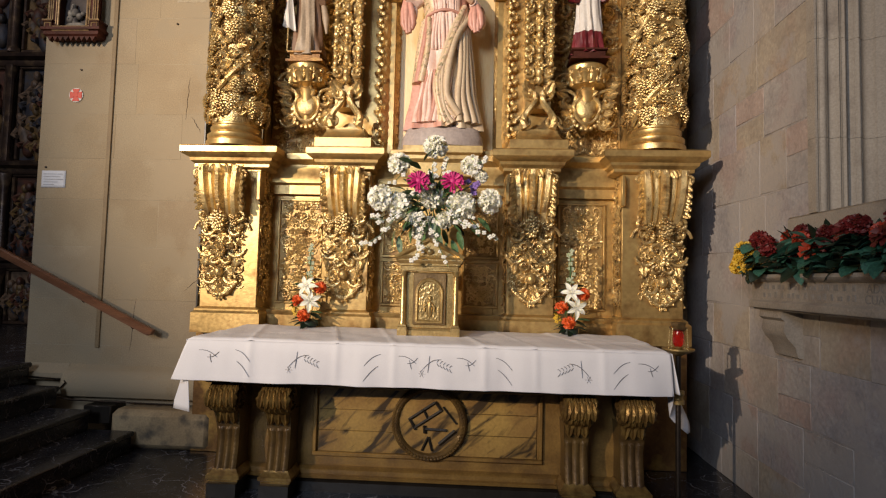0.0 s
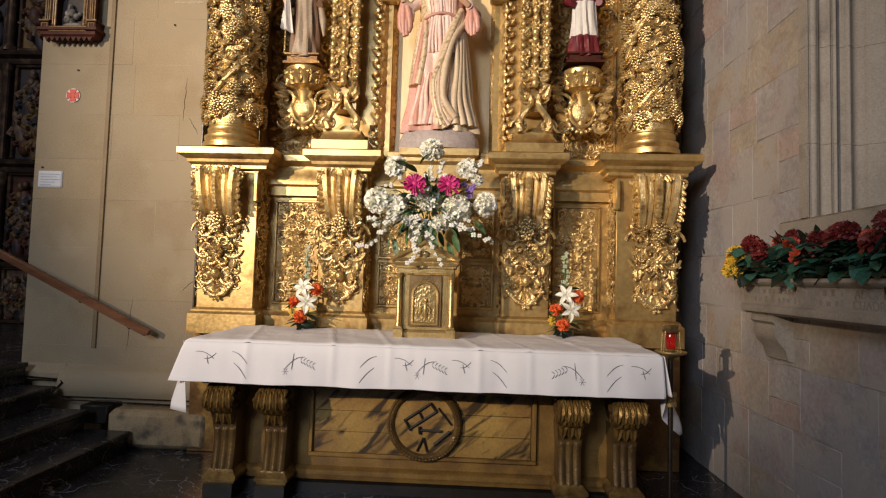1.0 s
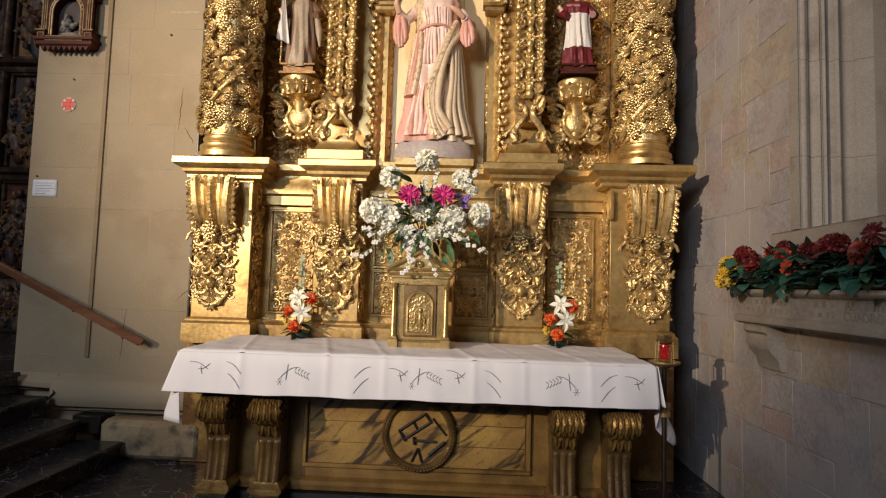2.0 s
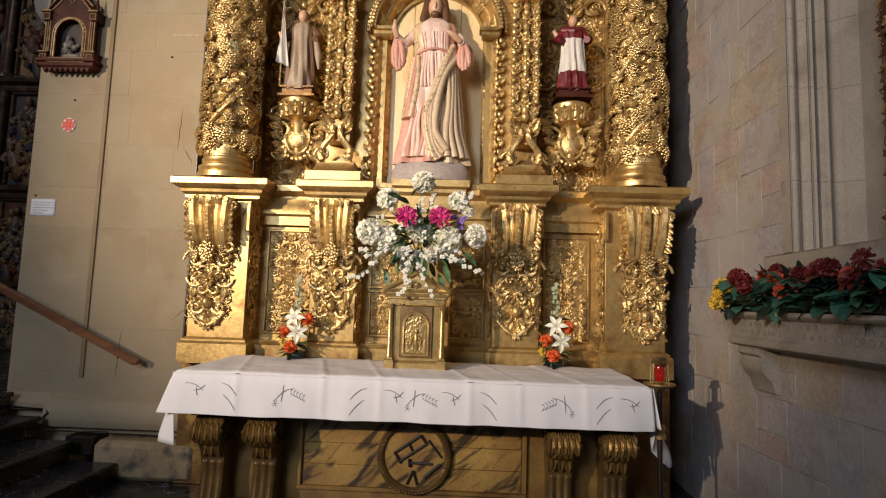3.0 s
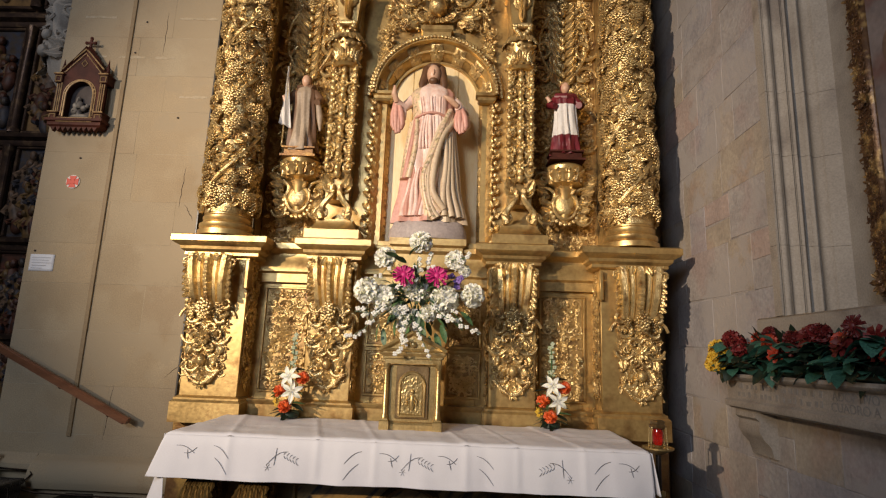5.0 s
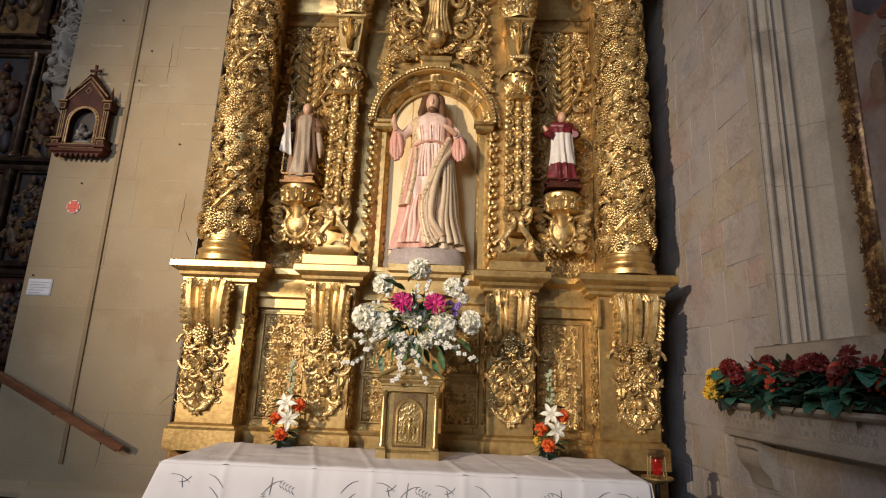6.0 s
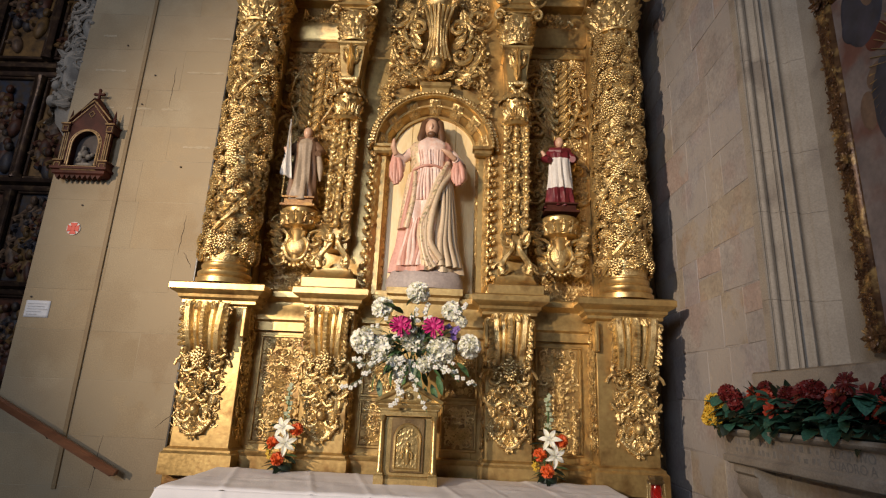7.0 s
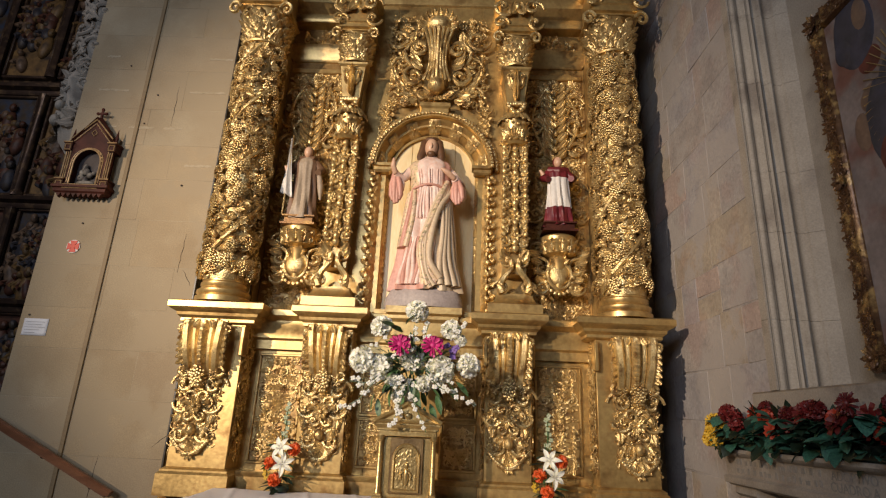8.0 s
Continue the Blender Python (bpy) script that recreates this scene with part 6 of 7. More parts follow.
def christ_mats(u, v):
    a = (u if u <= 0.5 else u - 1)          # 0 faces the front, + to the right
    sweep = 0.15 - 0.165 * math.sin(math.pi * 0.75 * min(1, max(0, (0.72 - v) / 0.70)))
    if v > 0.72:
        return 0 if -0.10 < a < 0.11 else 4 if a < 0 else 1
    if sweep - 0.035 < a < sweep + 0.035:
        return 4
    if a >= sweep + 0.035:
        return 5
    if v < 0.36:
        return 1 if a < -0.14 or v < 0.05 else 0
    if a < -0.115:
        return 1 if v < 0.40 else 4
    return 0


MANTLE = material("patterned_mantle", (0.66, 0.50, 0.28), 0.5, 0.1, (0.70, 0.50, 0.36), 26, 60, 0.08, third=(0.26, 0.22, 0.11), thirdscale=34)
LINING = material("cream_lining", (0.68, 0.54, 0.36), 0.55, 0, (0.60, 0.46, 0.30), 5, 50, 0.05)
SX, SY, SZ, SH = -0.115, 4.53, 2.83, 1.62
rings = [(-0.02, 0.0, 0.205, 0.105, 0.022), (0.04, 0.0, 0.195, 0.105, 0.022), (0.15, 0.0, 0.165, 0.105, 0.020), (0.32, 0.005, 0.150, 0.105, 0.016), (0.48, 0.005, 0.135, 0.105, 0.012), (0.60, 0.005, 0.122, 0.10, 0.010), (0.66, 0.005, 0.118, 0.095, 0.007), (0.72, 0.0, 0.130, 0.10, 0.006), (0.78, 0.0, 0.140, 0.095, 0.005), (0.815, 0.0, 0.120, 0.075, 0.003), (0.845, 0.0, 0.06, 0.05, 0.0), (0.86, 0.0, 0.035, 0.035, 0.0)]
def hanging(x, y, z, drop, m, lean=0.0, n=4, wide=0.05):
    """A sleeve's hanging folds: narrow tapering strands side by side."""
    rows = []
    for k in range(n):
        o = (k / (n - 1) - 0.5) * wide
        ln = drop * (1 - 0.28 * abs(k / (n - 1) - 0.45))
        rows.append(([(x + o * 0.4, y, z), (x + o + lean * 0.4, y - 0.008 * (k % 2), z - ln * 0.4), (x + o * 1.1 + lean * 0.8, y, z - ln * 0.8), (x + o * 0.7 + lean, y, z - ln)], [0.013, 0.017, 0.018, 0.011], m))
    return rows


arms = hanging(-0.212, -0.055, 0.715, 0.20, 1, 0.012) + hanging(0.168, -0.075, 0.672, 0.16, 1, 0.01) + hanging(-0.185, -0.035, 0.69, 0.10, 0, -0.02) + hanging(0.185, -0.045, 0.65, 0.11, 0, 0.0) + [
    ([(-0.085, 0, 0.79), (-0.13, 0.0, 0.75), (-0.175, -0.03, 0.695), (-0.212, -0.07, 0.715)], [0.034, 0.035, 0.030, 0.022], 0),
    ([(-0.212, -0.075, 0.712), (-0.226, -0.10, 0.75), (-0.224, -0.105, 0.80)], [0.017, 0.018, 0.007], 3),
    ([(0.085, 0, 0.79), (0.14, 0.0, 0.735), (0.19, -0.03, 0.655), (0.152, -0.085, 0.680)], [0.034, 0.035, 0.031, 0.022], 0),
    ([(0.15, -0.09, 0.682), (0.11, -0.115, 0.71), (0.07, -0.118, 0.735)], [0.016, 0.018, 0.007], 3),
    # long hair on both sides and over the crown, and a short beard, as plain masses
    ([(-0.02, 0.0, 0.992), (-0.048, -0.018, 0.955), (-0.056, -0.022, 0.90), (-0.066, -0.035, 0.845), (-0.07, -0.05, 0.80)], [0.018, 0.024, 0.025, 0.026, 0.010], 2),
    ([(0.02, 0.0, 0.992), (0.048, -0.018, 0.955), (0.056, -0.022, 0.90), (0.066, -0.035, 0.84), (0.072, -0.05, 0.79)], [0.018, 0.024, 0.025, 0.026, 0.010], 2),
]


def on_robe(a, z, lift):
    """A place on the central robe: a turns from the front to the right."""
    m, w, d = [float(np.interp(z, [r[0] for r in rings], [r[k] for r in rings])) for k in (1, 2, 3)]
    return (m + (w + lift) * math.sin(a), -(d + lift) * math.cos(a), z)


# a cord round the waist, and the robe's neck
arms.append(([on_robe(a, 0.625 + 0.01 * math.cos(a * 3), 0.006) for a in np.linspace(-0.95, 0.75, 14)], [0.008] * 14, 1))
for k in range(9):
    arms.append(([on_robe(-0.62 + 0.14 * k + 0.03 * math.sin(q * 5 + k), 0.615 - 0.20 * q, 0.001) for q in np.linspace(0, 1, 7)], [0.004 + 0.003 * ((k * 5) % 3)] * 7, 0))
    arms.append(([on_robe(-0.55 + 0.13 * k, 0.64 + 0.10 * q, 0.001) for q in np.linspace(0, 1, 6)], [0.002 + 0.002 * ((k * 5) % 3)] * 6, 0))
# folds of the mantle, laid close on the robe
for k in range(6):
    o = (k - 2.5) * 0.075
    arms.append(([on_robe(0.98 - 1.05 * math.sin(math.pi * 0.75 * q) + o * (0.6 + 0.6 * q), 0.64 - 0.62 * q + 0.03 * math.sin(q * 9 + k), 0.010 + 0.006 * (k % 2)) for q in np.linspace(0, 1, 16)], [0.013 + 0.006 * ((k * 7) % 3) * 0.5] * 16, 4 if k in (1, 2, 4) else 5))
for k in range(5):
    arms.append(([on_robe(0.55 + 0.2 * k + 0.08 * math.sin(q * 5 + k), 0.60 - 0.585 * q, 0.008) for q in np.linspace(0, 1, 12)], [0.010 + 0.010 * q for q in np.linspace(0, 1, 12)], 5))
for k in range(4):
    arms.append(([on_robe(-0.75 - 0.18 * k + 0.10 * math.sin(q * 4 + k), 0.60 - 0.36 * q, 0.010) for q in np.linspace(0, 1, 10)], [0.012 + 0.010 * q for q in np.linspace(0, 1, 10)], 4 if k != 1 else 1))
for k in range(9):
    arms.append(([on_robe(-0.8 + 0.13 * k + 0.05 * math.sin(q * 6 + k), 0.30 - 0.29 * q, 0.004) for q in np.linspace(0, 1, 8)], [0.006 + 0.012 * q for q in np.linspace(0, 1, 8)], (0, 1, 0)[k % 3]))
statue("statue", SX, SY, SZ, SH, rings, arms, [((0.0, -0.030, 0.912), (0.043, 0.050, 0.064), 3), ((0.0, 0.016, 0.93), (0.058, 0.056, 0.072), 2), ((0.0, -0.053, 0.862), (0.028, 0.024, 0.022), 2), ((0.0, -0.010, 0.970), (0.048, 0.046, 0.026), 2), ((0.0, -0.078, 0.908), (0.008, 0.010, 0.020), 3)], [PINK, ROSE, HAIR, SKIN, MANTLE, LINING], "life-size painted statue in a pink robe and patterned mantle", christ_mats)
sb = Geo().lathe(0, 0, [(0.36, 0), (0.37, 0.03), (0.36, 0.10), (0.33, 0.16), (0.27, 0.19), (0.05, 0.20)], 40, wob=lambda a, z: 0.06 * noise.noise((math.cos(a) * 3, math.sin(a) * 3, z * 9)))
sb = Geo().take(sb, lambda p: np.stack((SX + p[:, 0], 4.535 + p[:, 1] * 0.52, 2.644 + p[:, 2]), 1))
solo("rock_plinth", sb, GREYBASE, "rough grey painted base under the central statue", "plinth")

srings = [(0.0, 0, 0.19, 0.13, 0.022), (0.2, 0, 0.165, 0.12, 0.020), (0.45, 0, 0.145, 0.11, 0.016), (0.62, 0, 0.135, 0.10, 0.010), (0.74, 0, 0.15, 0.10, 0.006), (0.80, 0, 0.12, 0.08, 0.003), (0.83, 0, 0.05, 0.05, 0), (0.85, 0, 0.03, 0.03, 0)]
larms = [([(-0.11, 0, 0.77), (-0.19, -0.02, 0.66), (-0.22, -0.08, 0.60)], [0.05, 0.055, 0.04], 1), ([(0.11, 0, 0.77), (0.19, -0.02, 0.66), (0.17, -0.10, 0.60)], [0.05, 0.055, 0.04], 1),
         ([(0.17, -0.05, 0.62), (0.21, -0.06, 0.42), (0.22, -0.05, 0.26)], [0.03, 0.04, 0.012], 0), ([(-0.22, -0.08, 0.62), (-0.24, -0.10, 0.68)], [0.025, 0.02], 3),
         ([(-0.10, -0.02, 0.80), (0.0, 0.03, 0.84), (0.10, -0.02, 0.80)], [0.05, 0.06, 0.05], 1)]
statue("statue", -1.405, 4.60, 3.51, 0.83, srings, larms, [((0.0, -0.02, 0.91), (0.055, 0.06, 0.078), 3), ((0.0, 0.01, 0.925), (0.062, 0.06, 0.075), 2)], [CREAM, BROWN, BROWN, SKIN], "small painted statue in a cream habit and brown cloak", lambda u, v: 1 if (0.10 < u < 0.90) else 0, folds=8, seed=3)
rarms = [([(-0.11, 0, 0.77), (-0.19, -0.02, 0.67), (-0.14, -0.11, 0.62)], [0.05, 0.055, 0.04], 1), ([(0.11, 0, 0.77), (0.19, -0.02, 0.67), (0.15, -0.11, 0.64)], [0.05, 0.055, 0.04], 1),
         ([(-0.12, 0.0, 0.79), (0.0, -0.06, 0.76), (0.12, 0.0, 0.79)], [0.055, 0.06, 0.055], 1), ([(-0.20, -0.06, 0.70), (-0.24, -0.07, 0.76)], [0.03, 0.02], 3)]
statue("statue", 1.19, 4.60, 3.54, 0.78, srings, rarms, [((0.0, -0.02, 0.91), (0.055, 0.06, 0.078), 3), ((0.0, 0.01, 0.925), (0.062, 0.06, 0.075), 2)], [WHITE, CRIMSON, CRIMSON, SKIN], "small painted statue in crimson with a white surplice", lambda u, v: 1 if (v < 0.30 or v > 0.78) else 0, folds=10, seed=5)
for x, z in ((-1.405, 3.44), (1.19, 3.47)):
    solo("wooden_plinth", Geo().mould(x - 0.14, x + 0.14, 4.51, 4.72, [(0.03, z), (0.03, z + 0.02), (0.0, z + 0.03), (0.0, z + 0.075), (0.02, z + 0.085), (0.02, z + 0.10)]), [WALNUT if x > 0 else GOLD_DARK], "moulded wooden base under a small statue", "plinth", "small statue plinths")
# the pale banner held by one statue
banner = thing("banner", "pale furled banner on a thin gilded staff", "banner")
bg = Geo().grid(lambda u, v: (-1.60 + 0.12 * u * (1 - v) - 0.02 * (1 - v) + 0.08 * v * 0.4, 4.50 + 0.022 * math.sin(u * 9 + v * 3), 3.78 + 0.60 * v - 0.05 * u), 12, 20)
bb = part("cloth", bg, WHITE, banner)
sol = bb.modifiers.new("thickness", "SOLIDIFY")
sol.thickness = 0.006
part("staff", Geo().tube([(-1.575, 4.51, 3.54), (-1.56, 4.51, 4.42)], 0.008, 8), GOLD, banner)

# ---- things on the north wall ----
def extrude_x(profile, x0, x1):
    pts = [(x0, y, z) for y, z in profile] + [(x1, y, z) for y, z in profile]
    n = len(profile)
    fc = [(i, (i + 1) % n, n + (i + 1) % n, n + i) for i in range(n)]
    return Geo().add(pts, fc + [tuple(range(n))[::-1], tuple(range(n, 2 * n))])


def round_profile(cy, cz, ry, rz, a0, a1, n=10):
    return [(cy - ry * math.cos(radians(a0 + (a1 - a0) * i / n)), cz + rz * math.sin(radians(a0 + (a1 - a0) * i / n))) for i in range(n + 1)]


solo("baseboard", extrude_x([(4.745, 0.60)] + round_profile(4.72, 0.40, 0.13, 0.16, 75, -20, 12) + [(4.62, 0.30), (4.745, 0.28)], -3.62, -2.34), WALL, "rounded stone plinth moulding along the wall", "moulding", kind="structure")
solo("baseboard", extrude_x([(4.745, 0.62), (4.70, 0.55), (4.64, 0.50), (4.64, 0.44), (4.745, 0.44)], -4.08, -3.63), WALL, "stone plinth moulding beside the steps", "moulding", kind="structure")
lowb = Geo().box(-3.02, -2.1, 4.42, 4.74, FLOOR, 0.24, 0.05)
solo("wall_base", lowb, BASE_STONE, "worn and damp stone footing block", "footing", kind="structure")
solo("beam_end", Geo().box(-3.32, -3.06, 4.50, 4.74, 0.09, 0.25, 0.008), BLACKWOOD, "dark wooden block under the wall moulding", "block")
cabl = Geo()
cabl.tube([(-4.02, 4.61, 0.47), (-3.60, 4.61, 0.452), (-3.56, 4.58, 0.43), (-3.66, 4.555, 0.31), (-3.50, 4.58, 0.275), (-3.1, 4.585, 0.268), (-2.4, 4.585, 0.262)], 0.009, 6)
solo("cable", cabl, IRON, "thin dark cable laid along the plinth", "cable")
solo("conduit", Geo().box(-3.392, -3.350, 4.705, 4.722, 0.74, 10.9, 0.004), material("brown_conduit", (0.28, 0.20, 0.10), 0.7, 0, (0.22, 0.15, 0.075), 3, 60, 0.1), "narrow brown conduit running up the wall", "conduit")
dot = thing("cross_sign", "round white sign with a red cross fixed to the wall", "sign")
dsk = Geo().take(Geo().lathe(0, 0, [(0.07, 0), (0.07, 0.006), (0.005, 0.006)], 36), lambda p: np.stack((-3.735 + p[:, 0], 4.719 - p[:, 2], 3.185 + p[:, 1]), 1))
part("disc", dsk, WHITE, dot)
for k in range(4):
    def arm(p, k=k):
        a = k * math.pi / 2
        return np.stack((-3.735 + p[:, 0] * math.cos(a) - p[:, 1] * math.sin(a), 4.712 - p[:, 2], 3.185 + p[:, 0] * math.sin(a) + p[:, 1] * math.cos(a)), 1)
    part("cross_arm", Geo().take(Geo().add([(-0.018, 0.005, 0), (0.018, 0.005, 0), (0.037, 0.060, 0), (-0.037, 0.060, 0), (-0.018, 0.005, 0.004), (0.018, 0.005, 0.004), (0.037, 0.060, 0.004), (-0.037, 0.060, 0.004)], [(4, 5, 6, 7), (0, 1, 5, 4), (1, 2, 6, 5), (2, 3, 7, 6), (3, 0, 4, 7)]), arm), RED, dot)
part("cross_centre", Geo().box(-3.755, -3.715, 4.707, 4.713, 3.165, 3.205, 0.001), RED, dot)
note = solo("paper_notice", Geo().grid(lambda u, v: (-4.035 + 0.245 * u, 4.716 - 0.006 * math.sin(3 * u) * v, 2.27 + 0.165 * v), 8, 6), PAPER, "small white paper notice taped to the wall", "notice")
nm = note.modifiers.new("thickness", "SOLIDIFY")
nm.thickness = 0.002
for k in range(5):
    part("text_bar", Geo().box(-4.01, -4.01 + (0.19, 0.17, 0.2, 0.15, 0.11)[k], 4.7075, 4.7085, 2.40 - 0.026 * k, 2.404 - 0.026 * k, 0.0003), FAINT_INK, note)


def handrail():
    t = thing("handrail", "reddish-brown wooden handrail sloping along the wall", "handrail")
    a, b = Vector((-4.40, 4.60, 1.69)), Vector((-2.765, 4.60, 0.912))
    d = (b - a).normalized()
    n = Vector((-d.z, 0, d.x))
    if n.z < 0:
        n = -n
    g = Geo()
    prof = [(-0.028, -0.026), (-0.03, 0.012), (-0.018, 0.026), (0.018, 0.026), (0.03, 0.012), (0.028, -0.026)]
    pts = [p + Vector((0, o, 0)) + n * h for p in (a, b) for o, h in prof]
    g.add(pts, [(i, (i + 1) % 6, 6 + (i + 1) % 6, 6 + i) for i in range(6)] + [(5, 4, 3, 2, 1, 0), (6, 7, 8, 9, 10, 11)])
    part("rail", g, WOOD, t)
    g2 = Geo()
    pts = [p + Vector((0, o, 0)) + n * h for p in (a, b - d * 0.03) for o, h in [(-0.016, -0.046), (-0.016, -0.024), (0.016, -0.024), (0.016, -0.046)]]
    g2.add(pts, [(i, (i + 1) % 4, 4 + (i + 1) % 4, 4 + i) for i in range(4)] + [(3, 2, 1, 0), (4, 5, 6, 7)])
    part("lower_strip", g2, WOOD, t)
    for k in (0.22, 0.58, 0.88):
        p = a.lerp(b, k) - n * 0.046
        part("bracket", Geo().tube([p + Vector((0, 0, 0.004)), p + Vector((0, 0.03, -0.022)), p + Vector((0, 0.125, -0.026))], 0.007, 8), IRON, t, "iron wall bracket")


handrail()


def wall_shrine():
    """A small gothic wooden frame with a pale relief."""
    t = thing("wall_shrine", "small pointed walnut frame with gilt lines and a pale relief", "shrine")
    x, yb = -3.745, 4.720
    z0 = 3.80
    w, h = 0.215, 0.50
    ring = Geo()
    # front board with an arched opening
    n = 24
    out, inn = [], []
    r = 0.145
    for i in range(n + 1):
        a = math.pi * i / n
        inn.append((x - r * math.cos(a), z0 + 0.27 + r * 1.15 * math.sin(a)))
    inn = [(x - r, z0 + 0.04)] + inn + [(x + r, z0 + 0.04)]
    m = len(inn)
    for i, (px, pz) in enumerate(inn):
        k = i / (m - 1)
        if k < 0.25:
            out.append((x - w, z0 + (h + 0.02) * k / 0.25))
        elif k > 0.75:
            out.append((x + w, z0 + (h + 0.02) * (1 - k) / 0.25))
        else:
            q = (k - 0.25) / 0.5
            out.append((x - w + 2 * w * q, z0 + h + 0.02 + 0.27 * (1 - abs(2 * q - 1))))
    yf = yb - 0.10
    pts = [(a, yf, b) for a, b in inn] + [(a, yf, b) for a, b in out] + [(a, yb, b) for a, b in inn] + [(a, yb, b) for a, b in out]
    fc = []
    for i in range(m - 1):
        fc += [(i, i + 1, m + i + 1, m + i), (i, 2 * m + i, 2 * m + i + 1, i + 1), (m + i, m + i + 1, 3 * m + i + 1, 3 * m + i)]
    ring.add(pts, fc)
    ring.box(x - w, x + w, yf, yb, z0 - 0.03, z0 + 0.04, 0.004)
    part("frame_body", ring, WALNUT, t)
    part("back_panel", Geo().box(x - r - 0.02, x + r + 0.02, yb - 0.02, yb - 0.005, z0 + 0.03, z0 + 0.46, 0.002), material("dark_relief_ground", (0.08, 0.06, 0.05), 0.7, 0, (0.04, 0.03, 0.028), 8, 60, 0.3), t)
    rel = Geo()
    q = random.Random(8)
    for k in range(9):
        rel.ball((x + q.uniform(-0.07, 0.08), yb - 0.045, z0 + q.uniform(0.08, 0.25)), (q.uniform(0.02, 0.05), 0.03, q.uniform(0.02, 0.05)), 10, 7)
    rel.ball((x, yb - 0.045, z0 + 0.07), (0.11, 0.03, 0.025), 12, 6)
    part("relief", rel, material("pale_relief", (0.30, 0.27, 0.22), 0.7, 0, (0.06, 0.05, 0.045), 16, 60, 0.2), t, "pale plain relief shapes")
    gl = Geo()
    gl.tube([(a, yf - 0.004, b) for a, b in inn], 0.009, 5)
    gl.tube([(x + (a - x) * 1.16, yf - 0.004, b + 0.012) for a, b in inn], 0.005, 5)
    gl.tube([(x - w + 0.03, yf - 0.004, z0 + h + 0.035), (x, yf - 0.004, z0 + h + 0.245), (x + w - 0.03, yf - 0.004, z0 + h + 0.035)], 0.006, 5)
    dm = [(x + 0.03 * math.cos(k * math.pi / 2), yf - 0.004, z0 + h + 0.13 + 0.038 * math.sin(k * math.pi / 2)) for k in range(5)]
    gl.tube(dm, 0.005, 4)
    for s in (-1, 1):
        e = x + s * (w - 0.012)
        gl.tube([(e, yf - 0.004, z0 + 0.06), (e, yf - 0.004, z0 + h - 0.02)], 0.007, 4)
        gl.tube([(x + s * (w + 0.005), yf - 0.012, z0 + h + 0.06), (x, yf - 0.012, z0 + h + 0.29)], 0.008, 4)
        for o in (-0.012, 0.012):
            gl.tube([(x + s * (w + 0.02) + o, yf - 0.004, z0 + 0.10), (x + s * (w + 0.02) + o, yf - 0.004, z0 + h - 0.10)], 0.006, 4)
        for zc in (z0 + 0.04, z0 + h - 0.04):
            q = [(x + s * (w + 0.02) + 0.028 * i, yf - 0.024, zc - 0.01 + 0.030 * j) for i, j in ((-1, -1), (1, -1), (1, 1), (-1, 1), (-1, -1))]
            gl.tube(q, 0.007, 4)
            gl.tube([(x + s * (w + 0.02) - 0.05, yf - 0.03, zc + 0.045), (x + s * (w + 0.02) + 0.05, yf - 0.03, zc + 0.045)], 0.008, 4)
        for k in range(7):
            u = (k + 0.5) / 7
            gl.ball((x + s * w * 0.9 * (1 - u) + s * 0.01, yf - 0.006, z0 + h + 0.015 + 0.215 * u), 0.008, 5, 4)
    for i in range(2, len(inn) - 2, 2):
        gl.ball((x + (inn[i][0] - x) * 1.09, yf - 0.004, inn[i][1] + 0.008), 0.009, 5, 4)
    for zc in (z0 + 0.02, z0 - 0.015):
        gl.tube([(x - w + 0.03, yf - 0.024, zc), (x + w - 0.03, yf - 0.024, zc)], 0.007, 4)
    part("gilt_inlay", gl, GILT_LINE, t, "thin gilt inlaid lines")
    for s in (-1, 1):
        gable = Geo()
        p0, p1 = Vector((x + s * (w + 0.03), yb - 0.06, z0 + h + 0.0)), Vector((x, yb - 0.06, z0 + h + 0.32))
        gable.tube([p0, p1], 0.026, 4, flat=2.4)
        part("gable_rail", gable, WALNUT, t)
        for zc in (z0 + 0.04, z0 + h - 0.04):
            part("pilaster_block", Geo().mould(x + s * (w + 0.02) - 0.04, x + s * (w + 0.02) + 0.04, yf - 0.02, yb, [(0, zc - 0.05), (0, zc + 0.03), (0.01, zc + 0.035), (0.01, zc + 0.05)]), WALNUT, t)
        part("pilaster", Geo().lathe(x + s * (w + 0.02), yf + 0.02, [(0.022, z0 + 0.08), (0.018, z0 + 0.1), (0.018, z0 + h - 0.1), (0.024, z0 + h - 0.08)], 10), WALNUT, t)
        part("pinnacle", Geo().lathe(x + s * (w + 0.02), yf + 0.03, [(0.03, z0 + h), (0.03, z0 + h + 0.03), (0.015, z0 + h + 0.05), (0.02, z0 + h + 0.07), (0.002, z0 + h + 0.19)], 8), WALNUT, t)
    part("sill", Geo().mould(x - w - 0.06, x + w + 0.06, yf - 0.02, yb, [(-0.03, z0 - 0.075), (0.0, z0 - 0.05), (0.0, z0 - 0.02), (0.02, z0 - 0.01), (0.02, z0 + 0.015)]), WALNUT, t)
    for k in range(9):
        xx = x - w + 0.0 + 2 * w * k / 8
        part("dentil", Geo().add([(xx - 0.026, yf - 0.01, z0 - 0.07), (xx + 0.026, yf - 0.01, z0 - 0.07), (xx, yf - 0.01, z0 - 0.115), (xx - 0.026, yf + 0.03, z0 - 0.07), (xx + 0.026, yf + 0.03, z0 - 0.07), (xx, yf + 0.03, z0 - 0.115)], [(0, 2, 1), (3, 4, 5), (0, 3, 5, 2), (1, 2, 5, 4), (0, 1, 4, 3)]), WALNUT, t)
    cz = z0 + h + 0.31
